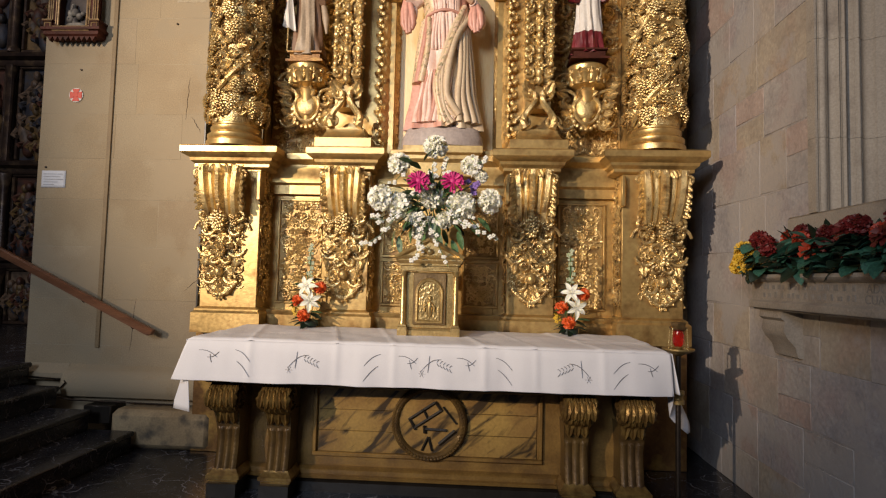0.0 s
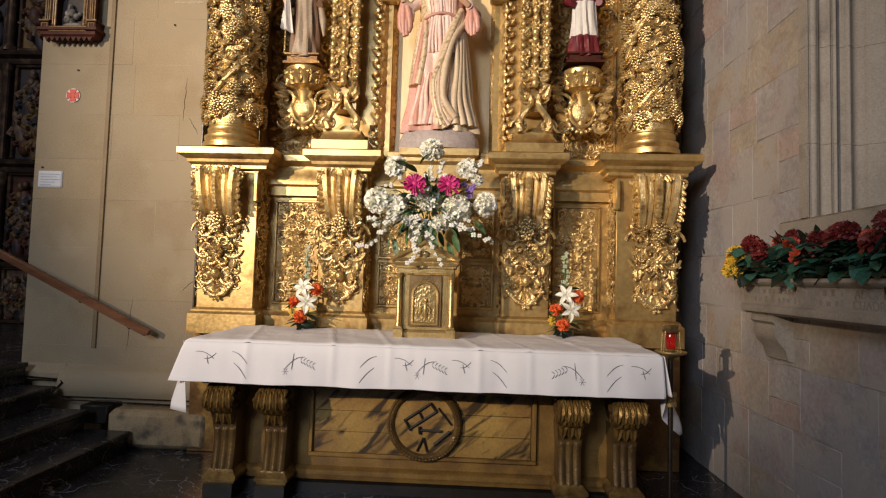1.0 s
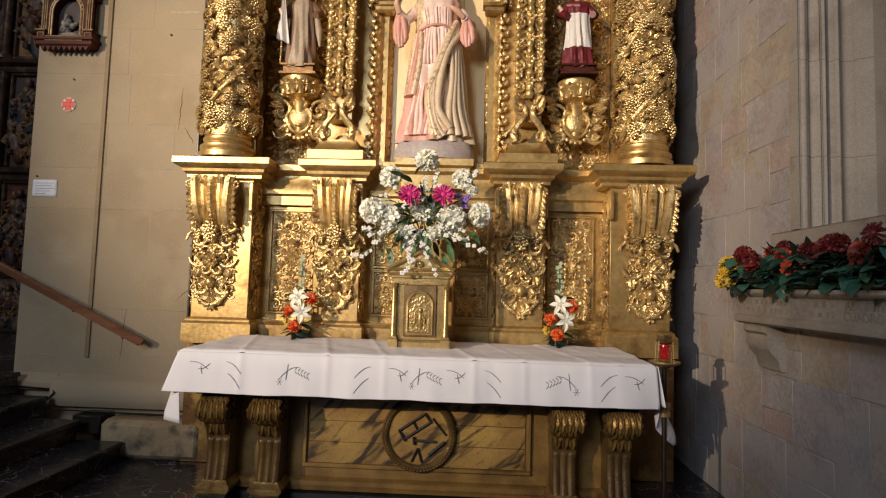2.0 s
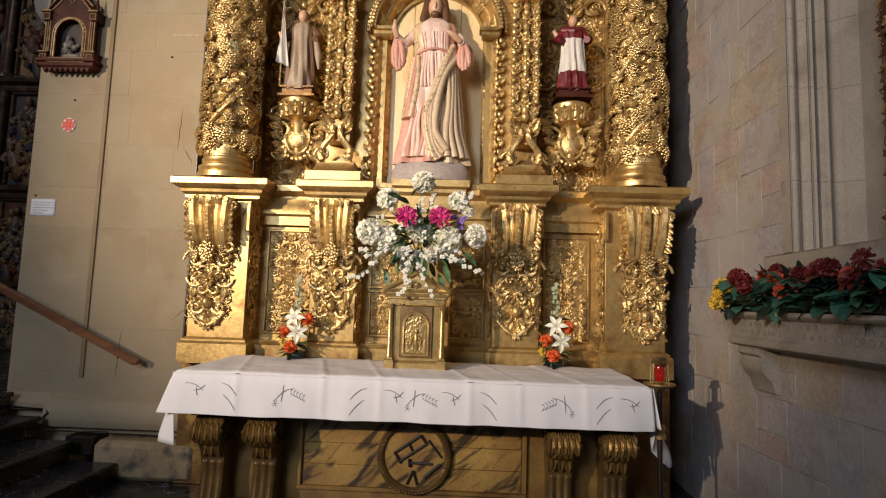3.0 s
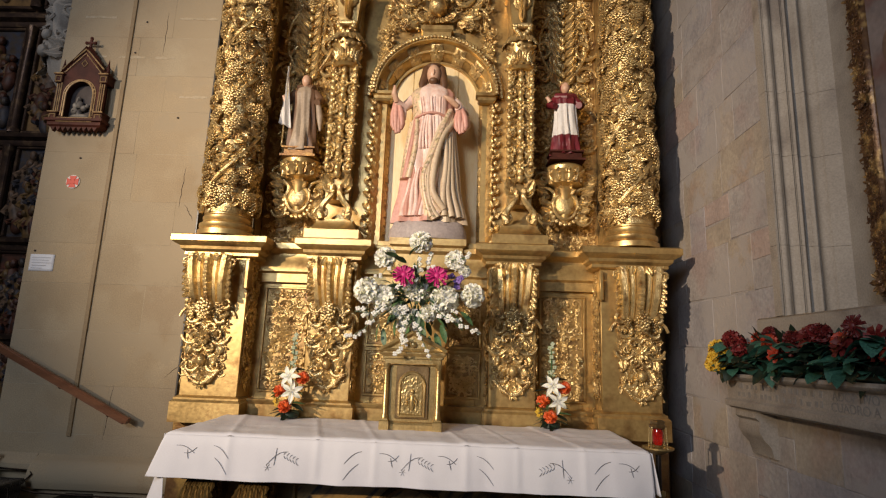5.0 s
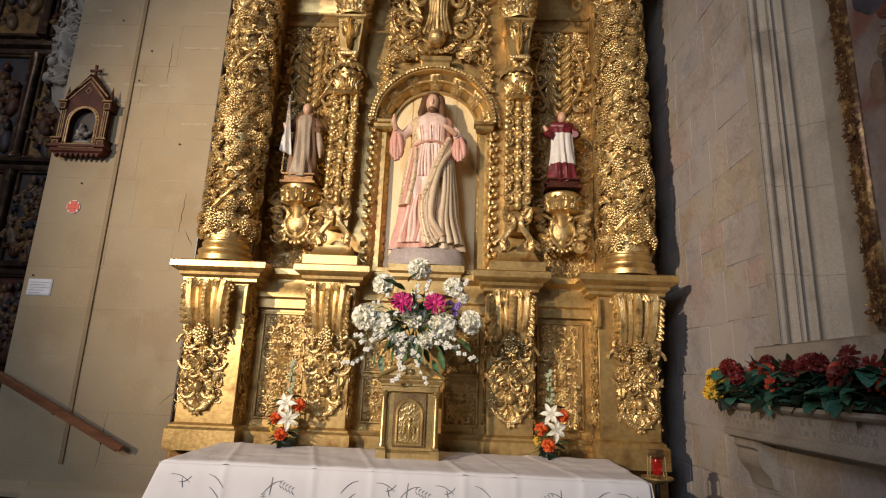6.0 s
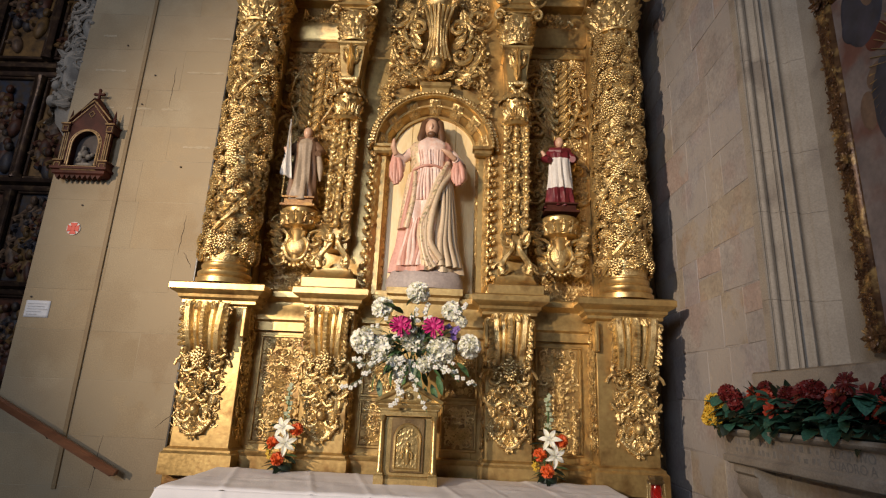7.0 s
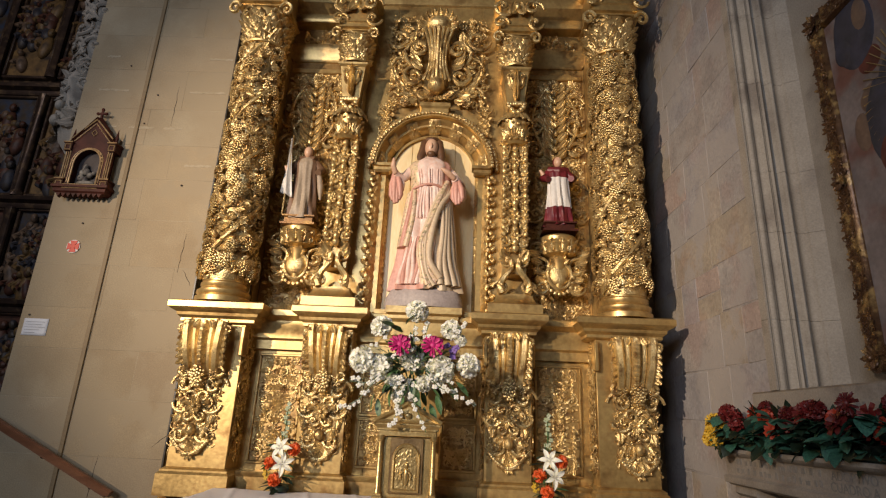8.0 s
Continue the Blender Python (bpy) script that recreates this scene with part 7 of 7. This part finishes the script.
    part("cross", Geo().box(x - 0.012, x + 0.012, yb - 0.07, yb - 0.05, cz, cz + 0.13, 0.003).box(x - 0.045, x + 0.045, yb - 0.071, yb - 0.049, cz + 0.065, cz + 0.09, 0.003).ball((x, yb - 0.06, cz + 0.13), 0.018, 8, 5).ball((x - 0.047, yb - 0.06, cz + 0.077), 0.018, 8, 5).ball((x + 0.047, yb - 0.06, cz + 0.077), 0.018, 8, 5), WALNUT, t)


wall_shrine()


# ---- black marble steps up to the choir, beyond the wall's end ----
noses = [(-2.76, 0.07), (-3.16, 0.24), (-3.56, 0.41), (-3.92, 0.60)]
for k, (nx, z) in enumerate(noses):
    yb = 4.40 if k < 2 else (4.52 if k == 2 else 4.62)
    g = Geo().box(-9.0, nx - 0.03, 1.9, yb, FLOOR if k == 0 else noses[k - 1][1], z - 0.045, 0.004)
    st = solo("marble_step", g, MARBLE, "black veined marble step", "step", "choir steps", kind="structure")
    part("nosing", Geo().box(-9.0, nx, 1.88, yb, z - 0.045, z, 0.016), MARBLE, st)
solo("choir_floor", Geo().box(-13, -4.085, 4.62, 9.6, FLOOR, 0.60, 0.01), MARBLE, "black marble choir floor above the steps", "floor", kind="structure")


# ---- choir altarpiece, the low light there put into dark colours ----
# gilding taken down to near black, so the choir's dimness is painted in
CHOIR_FRAME = material("shade_toned_choir_gilding", (0.085, 0.052, 0.034), 0.42, 0.45, (0.045, 0.028, 0.022), 5, 50, 0.3, 0.28, third=(0.17, 0.11, 0.06), thirdscale=7)


def choir_altarpiece():
    t = thing("choir_altarpiece", "tall gilded choir altarpiece with relief panels in tiers, coloured dark for the low light", "altarpiece")
    y = 8.0
    x0, x1 = -10.4, -5.2
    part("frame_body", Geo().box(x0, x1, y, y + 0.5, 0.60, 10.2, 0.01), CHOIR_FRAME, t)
    tiers = [(0.6, 1.5), (1.6, 3.0), (3.15, 4.75), (4.95, 6.9), (7.25, 9.6)]
    ncol = 5
    q = random.Random(21)
    # relief paints are darkened as well, to sit in the choir's shade
    paints = [material("shade_toned_relief_" + n, c, 0.6, 0.1, s, 6, 40, 0.2, third=(0.03, 0.02, 0.015), thirdscale=5) for n, c, s in (("rust", (0.13, 0.04, 0.022), (0.07, 0.03, 0.015)), ("blue", (0.03, 0.045, 0.08), (0.06, 0.04, 0.02)), ("gold", (0.26, 0.15, 0.05), (0.12, 0.07, 0.025)), ("pale", (0.24, 0.16, 0.10), (0.12, 0.07, 0.04)))]
    MASSES = [Geo().ball((0, 0, 0), (0.10, 0.09, 0.19), 10, 8).ball((0.01, -0.05, 0.23), (0.055, 0.06, 0.07), 9, 6).tube([(-0.08, -0.04, 0.1), (-0.14, -0.08, 0.02), (-0.06, -0.1, -0.02)], 0.035, 6).mesh("relief_mass", m) for m in paints]
    for j, (za, zb) in enumerate(tiers):
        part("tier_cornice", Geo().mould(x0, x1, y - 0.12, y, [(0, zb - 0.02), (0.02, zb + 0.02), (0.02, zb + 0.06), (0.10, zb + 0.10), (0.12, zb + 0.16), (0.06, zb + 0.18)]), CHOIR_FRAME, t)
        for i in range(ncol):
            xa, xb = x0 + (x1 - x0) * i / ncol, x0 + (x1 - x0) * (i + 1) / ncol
            p = part("relief_panel", Geo().box(xa + 0.14, xb - 0.14, y - 0.03, y, za + 0.06, zb - 0.06, 0.01), paints[(i + j) % 4], t, "painted relief panel with plain shapes, low light put into its colours")
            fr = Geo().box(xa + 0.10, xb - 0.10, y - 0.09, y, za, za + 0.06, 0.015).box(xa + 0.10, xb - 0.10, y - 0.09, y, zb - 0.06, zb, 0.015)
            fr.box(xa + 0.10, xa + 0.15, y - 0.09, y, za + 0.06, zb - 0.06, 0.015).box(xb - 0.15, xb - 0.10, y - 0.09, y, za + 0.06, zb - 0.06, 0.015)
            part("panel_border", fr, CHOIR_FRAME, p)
            for m in range(24):
                sx, sz = q.uniform(0.8, 1.25), q.uniform(0.75, 1.3)
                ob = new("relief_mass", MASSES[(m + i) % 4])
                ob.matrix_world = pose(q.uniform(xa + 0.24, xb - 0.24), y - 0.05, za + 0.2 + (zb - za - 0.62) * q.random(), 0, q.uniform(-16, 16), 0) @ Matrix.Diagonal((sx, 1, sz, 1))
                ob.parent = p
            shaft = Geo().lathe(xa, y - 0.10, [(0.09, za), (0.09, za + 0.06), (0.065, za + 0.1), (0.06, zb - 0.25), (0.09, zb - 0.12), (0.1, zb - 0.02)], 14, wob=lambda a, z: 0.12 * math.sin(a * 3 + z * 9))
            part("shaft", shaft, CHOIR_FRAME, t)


choir_altarpiece()
pier = Geo().lathe(-4.20, 4.97, [(0.05, 4.30), (0.15, 4.45), (0.22, 4.7), (0.19, 4.9), (0.25, 5.15), (0.19, 5.4), (0.23, 5.7), (0.22, 6.0), (0.25, 6.3), (0.24, 8.0), (0.26, 10.9)], 36, wob=lambda a, z: 0.35 * noise.noise((math.cos(a) * 2.2, math.sin(a) * 2.2, z * 3.2)))
pr = part("carved_pier", pier, CARVED, None)
tagged(pr, "weathered grey stone pier carved with leaves at the wall's end", "pier", kind="structure")
part("carved_leaves", bent(lambda g: foliage(g, -0.42, 0.42, 4.5, 7.0, 0.16, mirror=False), on_round(-4.20, 4.97, 0.21)), CARVED, pr)

# ---- east wall: recess, ledge, shelf, painting ----
def jamb_profile():
    """Mouldings of the recess jamb, from its outer edge inward (x) and their relief towards the room (y)."""
    p = [(2.262, 3.14), (2.262, 3.06)]
    def roll(x0, x1, out, n=8):
        for i in range(n + 1):
            a = math.pi * i / n
            p.append((x0 + (x1 - x0) * i / n, 3.065 - out * math.sin(a)))
    p += [(2.275, 3.06), (2.281, 3.085), (2.287, 3.06)]
    roll(2.29, 2.335, 0.012)
    roll(2.337, 2.395, -0.022)
    p += [(2.402, 3.05), (2.408, 3.095), (2.414, 3.05)]
    roll(2.416, 2.45, 0.022)
    roll(2.452, 2.50, -0.026)
    roll(2.502, 2.535, 0.018)
    roll(2.54, 2.615, -0.022)
    p.append((2.62, 3.05))
    p.append((2.70, 3.00))
    p.append((2.70, 3.14))
    return p


prof = jamb_profile()
zj, k = 1.93, 0
rj = random.Random(4)
jamb = solo("jamb", Geo().box(2.30, 2.335, 3.10, 3.14, 1.93, 10.9, 0.004), CARVED, "moulded stone jamb of the wall recess", "jamb", kind="structure")
while zj < 8.5:
    hgt = rj.choice((0.46, 0.62, 0.74))
    n = len(prof)
    pts = [(x, y, zj + 0.001) for x, y in prof] + [(x, y, zj + hgt - 0.001) for x, y in prof]
    part("jamb_stone", Geo().add(pts, [((i + 1) % n, i, n + i, n + (i + 1) % n) for i in range(n)] + [tuple(range(n)), tuple(range(n, 2 * n))[::-1]]), CARVED, jamb)
    zj += hgt
    k += 1
solo("recess_back", Geo().box(2.70, 2.86, -3.0, 3.14, 1.93, 10.9, 0.004), CARVED, "plain stone back of the wall recess", "wall", kind="structure")
solo("recess_ledge", Geo().box(2.262, 2.86, -3.0, 3.38, 1.55, 1.93, 0.012), CARVED, "dressed stone ledge below the recess", "ledge", kind="structure")


def stone_shelf():
    t = thing("stone_shelf", "carved grey stone shelf with a worn inscription on its front", "shelf")
    prof = [(2.40, 1.315), (2.16, 1.315), (2.15, 1.325), (2.125, 1.33), (2.12, 1.345), (2.12, 1.37), (2.145, 1.385), (2.145, 1.50), (2.11, 1.515), (2.10, 1.53), (2.105, 1.55), (2.40, 1.55)]
    n = len(prof)
    pts = [(x, y, z) for y in (-2.0, 3.60) for x, z in prof]
    part("slab", Geo().add(pts, [(i, (i + 1) % n, n + (i + 1) % n, n + i) for i in range(n)] + [tuple(range(n))[::-1], tuple(range(n, 2 * n))]), CARVED, t)
    cor = Geo()
    pr2 = [(2.36, 1.314), (2.17, 1.314), (2.165, 1.27), (2.19, 1.25), (2.18, 1.19), (2.205, 1.14), (2.25, 1.09), (2.27, 1.02), (2.36, 1.0)]
    m = len(pr2)
    cor.add([(x, y, z) for y in (3.28, 3.55) for x, z in pr2], [(i, (i + 1) % m, m + (i + 1) % m, m + i) for i in range(m)] + [tuple(range(m))[::-1], tuple(range(m, 2 * m))])
    part("corbel", cor, CARVED, t, "worn stone corbel")
    cut = material("cut_lettering", (0.25, 0.225, 0.195), 0.9, 0, (0.2, 0.18, 0.155), 6, 60, 0.2)
    for body, y, z in (("ADOPTIVO", 2.475, 1.449), ("CUADRO A", 2.49, 1.394)):
        cu = bpy.data.curves.new("lettering", "FONT")
        cu.body, cu.size, cu.extrude = body, 0.066, 0.0006
        cu.materials.append(cut)
        ob = new("lettering", cu)
        ob.matrix_world = Matrix.Translation((2.1435, y, z)) @ Matrix(((0, 0, -1, 0), (-1, 0, 0, 0), (0, 1, 0, 0), (0, 0, 0, 1)))
        ob.parent = t
    r = random.Random(2)
    for row, z in ((0, 1.456), (1, 1.402)):
        y = 3.45
        while y > 2.54:
            w = r.uniform(0.02, 0.035)
            part("worn_letter", Geo().box(2.1425, 2.1455, y - w, y, z, z + r.uniform(0.02, 0.038), 0.0006), cut, t)
            y -= w + r.uniform(0.012, 0.05)


stone_shelf()


def shelf_flowers():
    t = thing("flower_row", "row of red and orange cloth flowers on the stone shelf", "flowers")
    q = random.Random(17)
    part("flower_trough", Geo().box(2.13, 2.25, 1.2, 3.52, 1.551, 1.60, 0.01), LEAF_DARK, t, "low dark trough")
    y = 3.56
    while y > 1.35:
        for k in range(7):
            p = (2.10 + q.uniform(-0.01, 0.12), y + q.uniform(-0.04, 0.04), 1.56 + q.uniform(0.0, 0.20))
            leaf_at(t, p, (q.uniform(-1.0, -0.1), q.uniform(-0.9, 0.9), q.uniform(-0.35, 0.6)), q.uniform(0.08, 0.14), q.choice((3, 1, 3)), q.choice((LEAF_SILK, LEAF_SILK, LEAF_SILK, LEAF_DARK)), q.uniform(-30, 30))
        for k in range(q.choice((1, 1, 2))):
            p = (2.11 + q.uniform(-0.02, 0.13), y + q.uniform(-0.04, 0.04), 1.66 + q.uniform(0.0, 0.16))
            if y < 3.40:
                mat, lab = q.choice(((PETAL_RED, "deep red cloth flower"), (PETAL_RED, "deep red cloth flower"), (PETAL_BRICK, "orange cloth flower"), (PETAL_RED, "deep red cloth flower")))
                bloom("cloth_flower", t, p, q.uniform(0.045, 0.07), (-1, q.uniform(-0.6, 0.3), q.uniform(0.0, 0.8)), mat, lab, q.choice((BLOOMS[0], BLOOMS[1], OPEN_FLOWER, OPEN_FLOWER, DAISY)), q.uniform(0, 90))
        if q.random() < 0.5:
            leaf_at(t, (2.2, y, 1.72), (q.uniform(-0.5, 0.3), q.uniform(-0.6, 0.6), 1), q.uniform(0.1, 0.16), 0, LEAF_DARK, q.uniform(-60, 60))
        y -= 0.055
    for k in range(20):
        p = (2.09 + q.uniform(-0.03, 0.06), 3.60 + q.uniform(-0.10, 0.10), 1.58 + q.uniform(0.0, 0.17))
        bloom("yellow_flower", t, p, q.uniform(0.04, 0.058), (-1, q.uniform(-0.9, 0.0), q.uniform(0.0, 0.7)), PETAL_YELLOW, "yellow cloth flower", DAISY if k % 3 else BLOOMS[0], q.uniform(0, 90))
    for k in range(9):
        leaf_at(t, (2.11, 3.48 + q.uniform(-0.08, 0.08), 1.56 + q.uniform(0, 0.12)), (-0.8, q.uniform(-0.8, 0.8), q.uniform(-0.8, 0.4)), 0.11, 3, LEAF_DARK, q.uniform(-30, 30))


shelf_flowers()


FRAME_GILT = material("darkened_frame_gilding", (0.15, 0.078, 0.034), 0.45, 0.4, (0.075, 0.036, 0.018), 9, 50, 0.3, 0.3, third=(0.42, 0.27, 0.10), thirdscale=14)
PAINT_GOLD = material("painted_gold_ray", (0.34, 0.23, 0.09), 0.6, 0, (0.24, 0.15, 0.06), 6, 50, 0.05)
OVALS = [(2.33, 4.10, 0.17, 0.26, 0.010, 1), (2.26, 4.16, 0.07, 0.13, 0.014, 2), (2.42, 4.02, 0.09, 0.10, 0.012, 1), (2.24, 3.42, 0.13, 0.28, 0.010, 1), (2.21, 3.22, 0.11, 0.16, 0.013, 0)]


def framed_painting():
    t = thing("framed_painting", "large dark painting in a carved dark gilt frame", "painting")
    m = material("dark_painting", (0.24, 0.20, 0.185), 0.55, 0, (0.15, 0.125, 0.12), 2.5, 30, 0.05, third=(0.16, 0.075, 0.06), thirdscale=3.5)
    part("canvas", Geo().box(2.615, 2.64, 0.6, 2.60, 2.15, 4.32, 0.004), m, t, "dim painted canvas with plain shapes")
    rays = Geo()
    for k in range(20):
        a = math.pi * (0.6 + 0.8 * k / 19)
        rays.tube([(2.612, 2.02 - 0.05 * math.cos(a), 3.55 + 0.12 * math.sin(a)), (2.612, 2.02 - 0.34 * math.cos(a), 3.55 + 0.42 * math.sin(a))], 0.006, 4, flat=0.3)
    part("painted_rays", rays, PAINT_GOLD, t, "painted golden rays")
    q = random.Random(6)
    cols = [material("painted_" + n, c, 0.5, 0, s, 8, 40, 0.05) for n, c, s in (("red", (0.14, 0.035, 0.028), (0.07, 0.02, 0.018)), ("blue", (0.05, 0.055, 0.085), (0.03, 0.035, 0.05)), ("flesh", (0.2, 0.13, 0.09), (0.12, 0.08, 0.06)))]
    for k in range(16):
        y, z = q.uniform(1.5, 2.45), q.uniform(2.4, 4.15)
        part("painted_shape", Geo().ball((2.615, y, z), (0.003 + 0.0004 * k, q.uniform(0.05, 0.14), q.uniform(0.06, 0.16)), 14, 8), cols[k % 3], t)
    for y, z, ry, rz, lift, col in OVALS:
        part("painted_shape", Geo().ball((2.615, y, z), (lift, ry, rz), 24, 12), cols[col], t)
    fr = Geo()
    for y0, y1, z0, z1 in ((2.56, 2.69, 2.02, 4.45), (0.5, 2.56, 2.02, 2.17), (0.5, 2.56, 4.30, 4.45)):
        fr.box(2.585, 2.69, y0, y1, z0, z1, 0.02)
    part("frame", fr, FRAME_GILT, t, "dark gilt frame")
    o = Geo()
    o.take(bent(lambda g: foliage(g, 2.57, 2.68, 2.03, 4.44, 0.036, mirror=False), on_side(2.586, -1, 0.6)))
    o.take(bent(lambda g: foliage(g, 0.8, 2.56, 2.03, 2.16, 0.036, mirror=False), on_side(2.586, -1, 0.6)))
    o.take(bent(lambda g: foliage(g, 0.8, 2.56, 4.31, 4.44, 0.036, mirror=False), on_side(2.586, -1, 0.6)))
    part("frame_carving", o, FRAME_GILT, t)
    corner = Geo().take(bent(lambda g: (rosette(g, 2.62, 4.38, 0.07, 8), rosette(g, 2.62, 2.10, 0.07, 8), rosette(g, 2.62, 3.2, 0.06, 8)), on_side(2.58, -1)))
    part("frame_rosettes", corner, FRAME_GILT, t)


framed_painting()

# ---- ashlar blocks of the walls, each a stone of its own ----
rs = random.Random(11)
z, row = FLOOR, 0
while z < 7.6:
    hgt = (0.46, 0.40, 0.44, 0.50)[row % 4]
    x = -4.085
    while x < -2.335:
        w = min(rs.uniform(0.65, 1.25), -2.33 - x)
        if -2.33 - (x + w) < 0.3:
            w = -2.33 - x
        d = rs.uniform(0.0, 0.0016)
        part("stone_block", Geo().box(x + 0.0006, x + w - 0.0006, 4.7205 + d, 4.76, z + 0.0008, z + hgt - 0.0008, 0.0015), WALL, wall_north)
        x += w
    z += hgt
    row += 1
courses = [FLOOR, 0.20, 0.58, 0.98, 1.32, 1.74, 2.14, 2.56, 2.95, 3.33, 3.72, 4.10, 4.50, 4.88, 5.26, 5.66, 6.05, 6.45, 6.85, 7.3, 7.7]
for j in range(len(courses) - 1):
    za, zb = courses[j], courses[j + 1]
    y = -2.5 if zb < 1.35 else (3.39 if zb < 2.0 else 3.145)
    y += 0 if j % 2 else -0.0
    while y < 5.19:
        w = min(rs.uniform(0.26, 0.85), 5.195 - y)
        if 5.195 - (y + w) < 0.2:
            w = 5.195 - y
        cuts = [za, zb]
        if rs.random() < 0.22 and w < 0.5:
            cuts = [za, za + (zb - za) * rs.uniform(0.4, 0.6), zb]
        for lo, hi in zip(cuts, cuts[1:]):
            d = rs.uniform(0, 0.004)
            g = Geo().box(2.30 + d, 2.345, y + rs.uniform(0.001, 0.004), y + w - rs.uniform(0.001, 0.004), lo + rs.uniform(0.001, 0.005), hi - rs.uniform(0.001, 0.005), 0.003)
            # blocks are a little out of true
            k = rs.uniform(-0.03, 0.03)
            g.v[0][:, 2] += k * (g.v[0][:, 1] - y)
            part("stone_block", g, STONE, wall_east)
        y += w


# ---- wear on the north wall ----
for x, z in ((-3.22, 4.98), (-3.30, 4.62), (-3.70, 3.44), (-4.00, 2.47), (-3.60, 5.35), (-2.75, 3.9)):
    part("nail", Geo().take(Geo().lathe(0, 0, [(0.010, 0), (0.010, 0.008), (0.004, 0.011)], 8), lambda p: np.stack((x + p[:, 0], 4.7205 - p[:, 2], z + p[:, 1]), 1)), IRON, wall_north, "dark nail head")
rw = random.Random(9)
for x, z, dx, dz in ((-2.62, 2.95, 0.02, 0.42), (-3.05, 0.72, 0.03, 0.5), (-2.55, 1.3, 0.16, 0.14), (-3.0, 4.6, 0.0, 0.5), (-2.56, 2.98, 0.10, -0.16)):
    pts = [(x + dx * k / 9 + rw.uniform(-0.006, 0.006), 4.7208, z + dz * k / 9) for k in range(10)]
    part("wall_crack", Geo().tube(pts, [0.0005 + 0.0022 * math.sin(math.pi * (k + 0.3) / 9.6) for k in range(10)], 4), IRON, wall_north, "thin dark crack")
for z in (5.47, 5.03, 4.57, 4.13):
    x = -3.9
    while x < -2.45:
        w = rw.uniform(0.12, 0.45)
        if rw.random() < 0.55:
            n = 12
            top = [(x + w * k / n, 4.7192, z + 0.006 + rw.uniform(0, 0.012)) for k in range(n + 1)]
            low = [(x + w * k / n, 4.7192, z - 0.006 - rw.uniform(0, 0.012)) for k in range(n + 1)]
            pts = low + top + [(q[0], 4.7215, q[2]) for q in low + top]
            m = n + 1
            fc = [(k, k + 1, m + k + 1, m + k) for k in range(n)] + [(k + 1, k, 2 * m + k, 2 * m + k + 1) for k in range(n)] + [(m + k, m + k + 1, 3 * m + k + 1, 3 * m + k) for k in range(n)]
            part("mortar_smear", Geo().add(pts, fc), SMEAR, wall_north, "pale smear of lime mortar")
        x += w + rw.uniform(0.05, 0.3)
